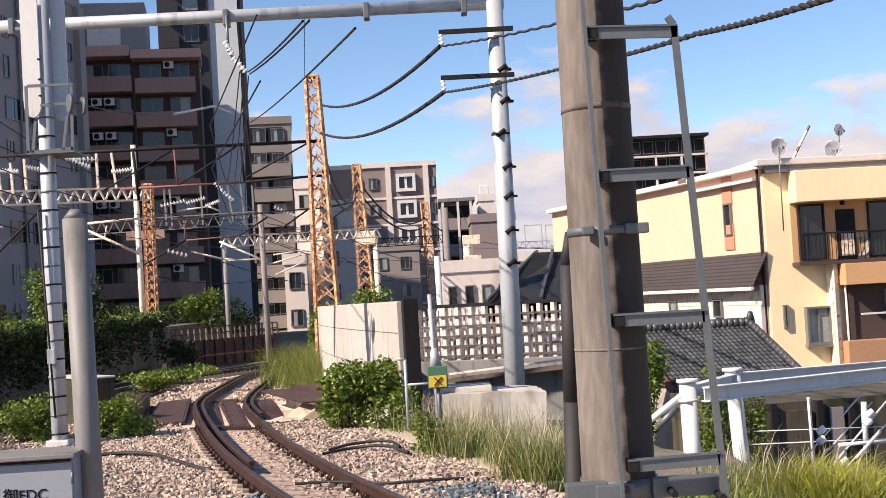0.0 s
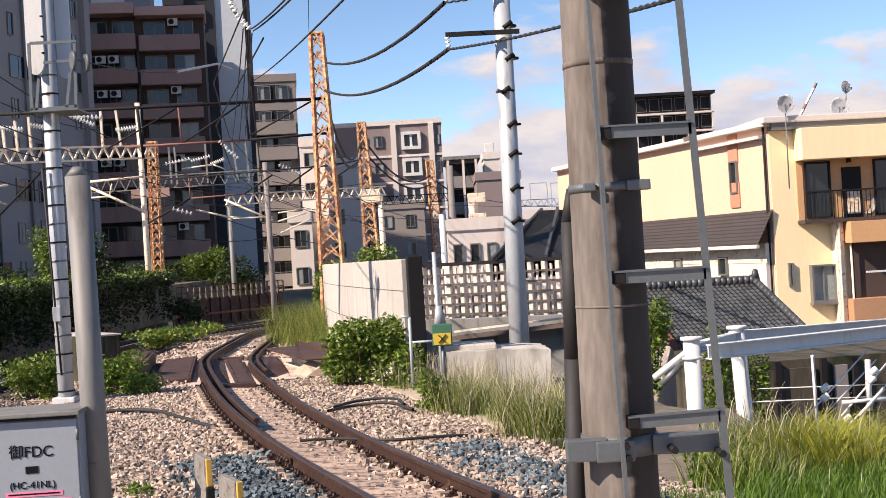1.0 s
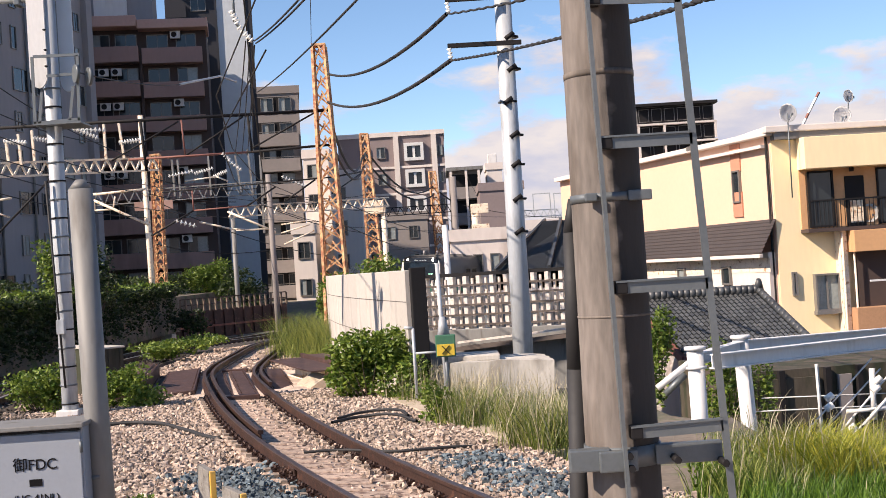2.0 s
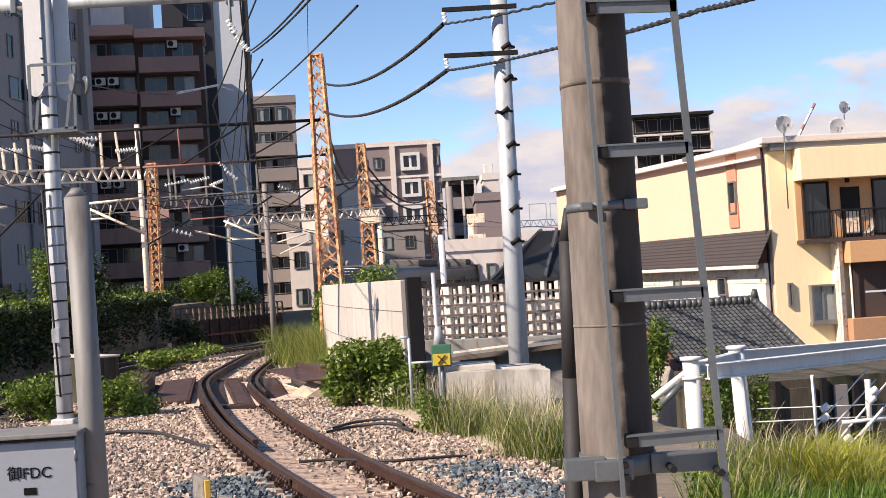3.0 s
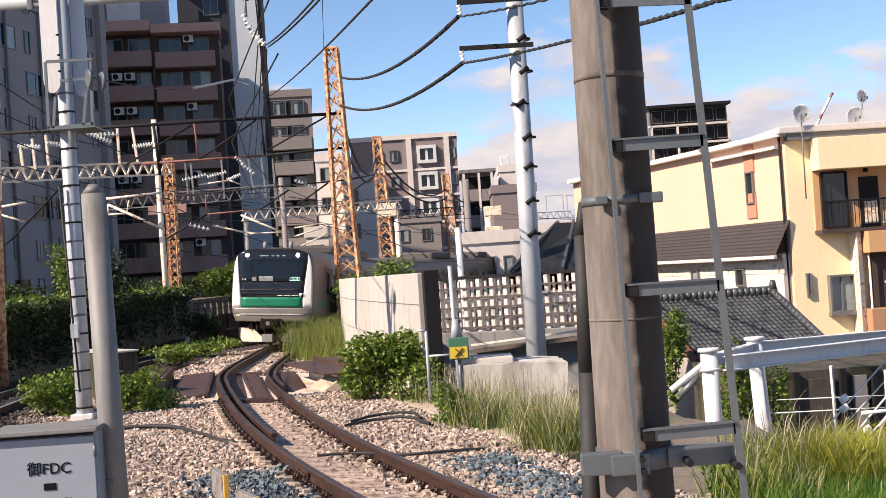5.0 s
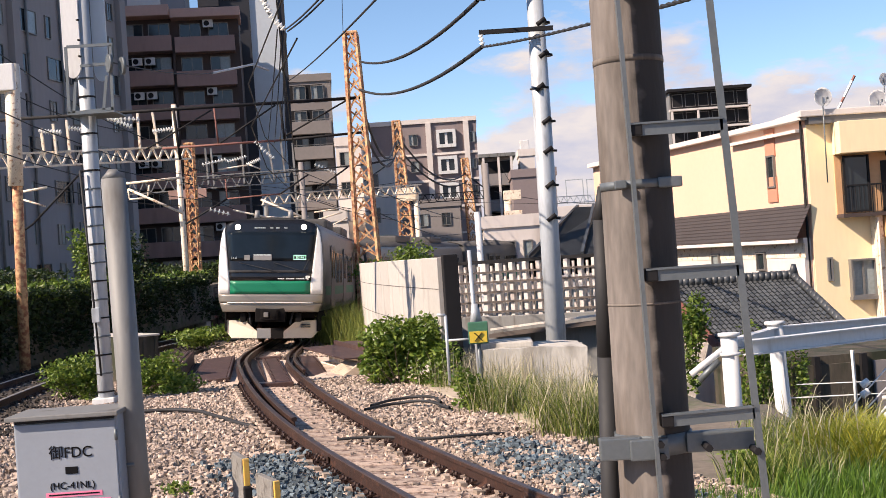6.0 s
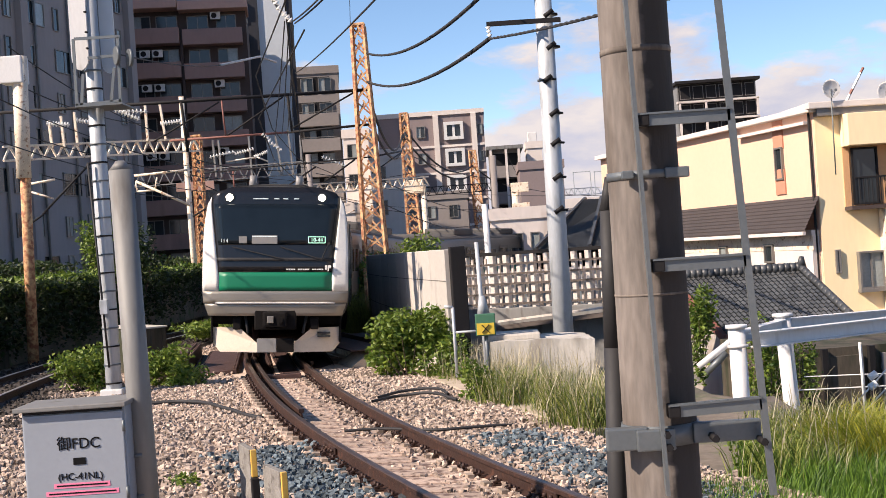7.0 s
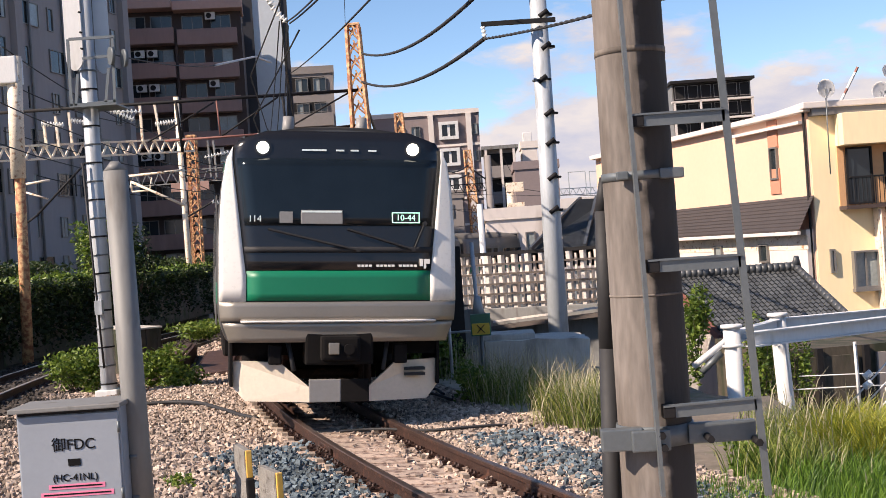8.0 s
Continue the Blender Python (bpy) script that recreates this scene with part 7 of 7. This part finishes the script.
def train_car(front, label):
    car = thing("train_car", label, "train car", group="cars of the commuter train")
    y0, y1 = (FRONT if front else -2.85), 16.55
    part("body", built(body_shell, y0 + (0.25 if front else 0), y1, front), SHADED_STEEL, car, "brushed steel car body, darkened in colour for shade")
    bm = bmesh.new()
    prof = [(1.30, 3.33), (1.2, 3.44), (0.9, 3.53), (0.45, 3.59), (0, 3.61)]
    prof = prof + [(-x, z) for x, z in prof[-2::-1]]
    ra = [bm.verts.new((x, (nose(x, z) + 0.12 if front else y0), z - (0.03 if front else 0))) for x, z in prof]
    rb = [bm.verts.new((x, y1, z)) for x, z in prof]
    for i in range(len(prof) - 1):
        bm.faces.new((ra[i], ra[i + 1], rb[i + 1], rb[i])).smooth = True
    bm.faces.new(ra)
    part("roof", bm, ROOF, car, "dark grey roof")
    for y in (5.2, 12.0):
        part("air_conditioner", built(soft_box, -0.95, 0.95, y - 1.3, y + 1.3, 3.5, 3.86, 0.09), ROOF, car, "grey roof air conditioner")
    for sx in (-1, 1):
        part("side_stripe", built(box, sx * 1.476 - 0.006, sx * 1.476 + 0.006, -2.2, y1 - 0.1, 1.36, 1.62), TRAIN_GREEN, car, "green waist stripe")
        part("side_stripe", built(box, sx * 1.37 - 0.02, sx * 1.37 + 0.006, -2.2, y1 - 0.1, 3.06, 3.16), TRAIN_GREEN, car, "green stripe under the roof")
        for k in range(4):
            y = 0.2 + 4.85 * k
            d = part("side_door", built(soft_box, sx * 1.478 - 0.012, sx * 1.478 + 0.012, y - 0.65, y + 0.65, 1.02, 2.86, 0.01, seg=1), SHADED_STEEL, car)
            for q in (-0.34, 0.34):
                part("pane", built(soft_box, sx * 1.49 - 0.006, sx * 1.49 + 0.004, y + q - 0.23, y + q + 0.23, 1.85, 2.7, 0.003, seg=1), WINDSCREEN, d, "dark door window")
            if k < 3:
                w = part("side_window", built(soft_box, sx * 1.478 - 0.01, sx * 1.478 + 0.008, y + 1.2, y + 3.65, 1.72, 2.66, 0.006, seg=1), WINDSCREEN, car, "dark side window")
                for q in (1.2, 2.42, 3.6):
                    part("frame", built(box, sx * 1.488 - 0.006, sx * 1.488 + 0.006, y + q, y + q + 0.05, 1.72, 2.66), SILVER, w)
    for k, (ya, yb, zb) in enumerate([(3.4, 5.2, 0.34), (5.6, 7.4, 0.3), (7.8, 10.2, 0.38)]):
        for sx in (-1, 1):
            part("equipment_box", built(soft_box, min(sx * 0.6, sx * 1.35), max(sx * 0.6, sx * 1.35), ya, yb, zb, 0.92, 0.03, seg=1), UNDER, car)
    wheels = []
    for y in (0.0, 13.8):
        bogie(car, y)
        wheels += [wheelset(car, y - 1.05), wheelset(car, y + 1.05)]
    part("underframe", built(box, -1.3, 1.3, FRONT + 0.5, y1 - 0.1, 0.72, 0.925), UNDER, car)
    if front:
        face(car)
    for ob in car.children:
        if ob.name.split(".")[0] not in ("wheelset", "bogie_frame"):
            ob.matrix_basis = pose(0, 0, 0.065) @ ob.matrix_basis
    return car, wheels


def face(car):
    """The cab front: black screen, green band, white pillars, steel apron, coupler and skirt."""
    def pw(z):
        return 1.14 + 0.185 * (z - 1.78) / 1.66 - 0.10 * max(0.0, (z - 3.2) / 0.21) ** 2
    def mask(z):
        return min(pw(z) + 0.02 * max(0.0, z - 2.9), max(0.35, half_width(z) * 0.985)) if z > 3.2 else pw(z)
    part("black_mask", skin(1.78, 3.50, lambda z: -mask(z), mask, 0.014, 14, 14), BLACK_GLOSS, car, "glossy black front mask")
    glass = part("windscreen", skin(2.33, 3.16, lambda z: -pw(z) + 0.05, lambda z: pw(z) - 0.05, 0.022, 14, 8), WINDSCREEN, car, "large dark windscreen")
    part("green_band", skin(1.41, 1.775, lambda z: -1.13, lambda z: 1.13, 0.014, 12, 4), TRAIN_GREEN, car, "green front band")
    for sx in (-1, 1):
        def outer(z):
            return half_width(z) * 0.992
        if sx < 0:
            bm = skin(1.40, 3.30, lambda z: -outer(z), lambda z: -pw(z) - 0.006 if z > 1.78 else -1.136, 0.02, 5, 12)
        else:
            bm = skin(1.40, 3.30, lambda z: pw(z) + 0.006 if z > 1.78 else 1.136, outer, 0.02, 5, 12)
        part("pillar", bm, TRAIN_WHITE, car, "white front pillar")
        x = sx * 0.93
        y = nose(x, 3.3)
        hl = part("headlight", built(tube, (x, y - 0.035, 3.29), (x, y + 0.05, 3.29), 0.105, n=20), BLACK_GLOSS, car, "lit round headlight")
        part("lens", built(tube, (x, y - 0.045, 3.29), (x, y - 0.036, 3.29), 0.075, n=20), HEADLIGHT, hl, "glowing warm white lens")
    part("apron", skin(1.16, 1.395, lambda z: -half_width(z) * 0.99, lambda z: half_width(z) * 0.99, 0.02, 14, 4), SILVER, car, "brushed steel apron")
    part("apron", skin(0.90, 1.15, lambda z: -half_width(z) * 0.975, lambda z: half_width(z) * 0.975, 0.005, 14, 4), SILVER, car, "brushed steel lower apron")
    part("apron_edge", skin(1.145, 1.17, lambda z: -1.2, lambda z: 1.2, 0.04, 12, 1), TRAIN_WHITE, car)
    # displays behind the glass
    y = nose(0, 2.3) - 0.03
    part("number_display", built(soft_box, 0.66, 1.0, y + 0.03, y + 0.05, 2.365, 2.50, 0.004, seg=1), BLACK_GLOSS, car)
    for x0, x1, z0, z1 in ((0.655, 1.005, 2.365, 2.378), (0.655, 1.005, 2.487, 2.50), (0.655, 0.668, 2.378, 2.487), (0.992, 1.005, 2.378, 2.487)):
        part("display_frame", built(box, x0, x1, nose(0.83, 2.43) - 0.037, nose(0.83, 2.43) - 0.027, z0, z1), LED, car)
    lettering("10-44", 0.105, (0.83, nose(0.83, 2.43) - 0.035, 2.43), car, LED)
    part("sign_board", built(soft_box, -0.47, 0.04, y - 0.002, y + 0.03, 2.35, 2.52, 0.004, seg=1), SKIRT_GREY, car, "grey sign behind the windscreen")
    part("sign_line", built(box, -0.46, 0.03, y - 0.005, y - 0.001, 2.49, 2.512), PALE, car)
    part("sign_board", built(soft_box, -0.73, -0.57, y + 0.003, y + 0.03, 2.36, 2.50, 0.004, seg=1), SKIRT_GREY, car)
    lettering("114", 0.11, (-1.03, nose(-1.03, 2.41) - 0.035, 2.41), car, PALE)
    for x, w in ((-0.3, 0.3), (0.02, 0.1), (0.2, 0.1), (0.42, 0.1)):
        part("cab_lamp", built(box, x - w / 2, x + w / 2, nose(0, 3.25) - 0.03, nose(0, 3.25) - 0.01, 3.255, 3.275), PALE, car)
    # name bar and emblem as plain shapes
    yb = nose(0.9, 1.84) - 0.02
    for k in range(16):
        if k not in (4, 10):
            part("name_bar", built(box, 0.22 + 0.047 * k, 0.22 + 0.047 * k + 0.036, nose(0.22 + 0.047 * k, 1.84) - 0.024, yb + 0.01, 1.822, 1.85), TRAIN_WHITE, car)
    bm = bmesh.new()
    box(bm, 1.0, 1.035, yb - 0.03, yb + 0.03, 1.83, 1.92)
    box(bm, 1.05, 1.075, yb - 0.03, yb + 0.03, 1.80, 1.92)
    box(bm, 1.075, 1.12, yb - 0.03, yb + 0.04, 1.86, 1.92)
    part("emblem", bm, TRAIN_WHITE, car, "plain white emblem shapes")
    # wipers
    for a, b in (((-0.87, 2.29), (0.23, 2.03)), ((0.1, 2.29), (0.92, 2.04)), ((0.93, 2.04), (1.07, 2.36))):
        bm = bmesh.new()
        bar(bm, (a[0], nose(a[0], a[1]) - 0.06, a[1]), (b[0], nose(b[0], b[1]) - 0.055, b[1]), 0.025, 0.02)
        tube(bm, (b[0], nose(b[0], b[1]) + 0.01, b[1]), (b[0], nose(b[0], b[1]) - 0.07, b[1]), 0.03, n=8)
        part("wiper", bm, RUBBER, car, "black windscreen wiper")
    part("sill", skin(2.0, 2.07, lambda z: -pw(z) + 0.01, lambda z: pw(z) - 0.01, 0.035, 12, 1), RUBBER, car)
    # coupler in its dark bay
    part("coupler_bay", built(soft_box, -0.42, 0.42, FRONT + 0.02, FRONT + 0.5, 0.62, 1.06, 0.03), UNDER, car)
    c = part("coupler", built(soft_box, -0.24, 0.24, FRONT - 0.16, FRONT + 0.2, 0.68, 0.98, 0.04), UNDER, car, "dark automatic coupler")
    part("coupler_face", built(soft_box, -0.15, -0.02, FRONT - 0.19, FRONT - 0.155, 0.76, 0.9, 0.01), SILVER, c, "bright steel coupler face")
    part("coupler_face", built(tube, (0.1, FRONT - 0.20, 0.82), (0.1, FRONT - 0.15, 0.82), 0.065, n=14), UNDER, c)
    for sx in (-1, 1):
        part("hose", built(tube, (sx * 0.62, FRONT + 0.25, 0.9), (sx * 0.55, FRONT + 0.12, 0.55), 0.03, n=8), RUBBER, car)
        part("jumper_box", built(soft_box, sx * 0.78 - 0.08, sx * 0.78 + 0.08, FRONT + 0.15, FRONT + 0.4, 0.62, 0.86, 0.02), UNDER, car)
        # skirt: white outer wing with a slanting inner edge
        bm = bmesh.new()
        out = [(0.36, 0.16), (1.14, 0.16), (1.30, 0.34), (1.30, 0.66), (0.72, 0.645), (0.36, 0.34)]
        fr = [bm.verts.new((sx * x, FRONT + 0.06 + 0.42 * (x / 1.3) ** 2, z)) for x, z in out]
        bk = [bm.verts.new((sx * x, FRONT + 0.13 + 0.47 * (x / 1.3) ** 2, z)) for x, z in out]
        bm.faces.new(fr)
        bm.faces.new(bk[::-1])
        for i in range(6):
            bm.faces.new((fr[i], fr[(i + 1) % 6], bk[(i + 1) % 6], bk[i]))
        sk = part("skirt_wing", bm, SKIRT_CREAM, car, "cream skirt wing")
        if sx > 0:
            for z in (0.46, 0.53):
                part("slot", built(box, 0.84, 1.1, FRONT + 0.22, FRONT + 0.45, z, z + 0.035), RUBBER, sk)
        part("skirt_side", built(soft_box, sx * 1.3 - 0.03, sx * 1.3 + 0.01, FRONT + 0.4, FRONT + 1.5, 0.34, 0.9, 0.01), UNDER, car)
    part("skirt_middle", built(soft_box, -0.37, 0.02, FRONT + 0.06, FRONT + 0.12, 0.16, 0.44, 0.01), SKIRT_GREY, car, "grey middle of the skirt")
    part("skirt_middle", built(soft_box, 0.025, 0.37, FRONT + 0.06, FRONT + 0.12, 0.16, 0.44, 0.01), UNDER, car, "dark middle of the skirt")
    for x in (-0.55, 0.42):
        part("antenna", built(tube, (x, -1.9, 3.55), (x, -1.9, 3.82), 0.09, 0.07, n=12), SKIRT_GREY, car, "grey roof antenna")


cars, axles = [], []
lead, ax = train_car(True, "silver commuter train cab car with green band and lit headlights")
cars.append(lead)
axles += ax
mid, ax = train_car(False, "silver commuter train car with green stripes coupled behind")
cars.append(mid)
axles += ax
for k in range(2):
    c = copy_thing(mid, Matrix())
    cars.append(c)


# ---- motion ----
def train_s(t):
    return 10.35 + 10.33 * (8.0 - t)


def drift(s):
    """The cars lean towards the inside of the bend."""
    knots = [(-40, 0.13), (10, 0.13), (16, 0.19), (21, 0.28), (26, 0.13), (31, -0.03), (300, -0.03)]
    for (s0, w0), (s1, w1) in zip(knots, knots[1:]):
        if s <= s1:
            u = (s - s0) / (s1 - s0)
            return w0 + (w1 - w0) * u * u * (3 - 2 * u)
    return -0.03


def car_pose(s):
    """A car rides on its two bogies, 13.8 m apart."""
    a, _ = track_at(s + 3.2, drift(s), CANT / 2)
    b, _ = track_at(s + 17.0, drift(s), CANT / 2)
    d = b - a
    lean = math.degrees(math.atan2(CANT, 1.067)) * 0.92
    return pose(*a, math.degrees(math.atan2(d.z, math.hypot(d.x, d.y))), lean, -math.degrees(math.atan2(d.x, d.y)))


def motions():
    for k, car in enumerate(cars):
        walk(car, [(0.25 * j, car_pose(train_s(0.25 * j) + 20.0 * k)) for j in range(33)])
    for w in axles:
        y = w.matrix_basis.translation.y
        walk(w, [(j / 30, pose(0, y, 0.43, math.degrees((train_s(0) - train_s(j / 30)) / 0.43), 0, 0)) for j in range(241)])


motions()
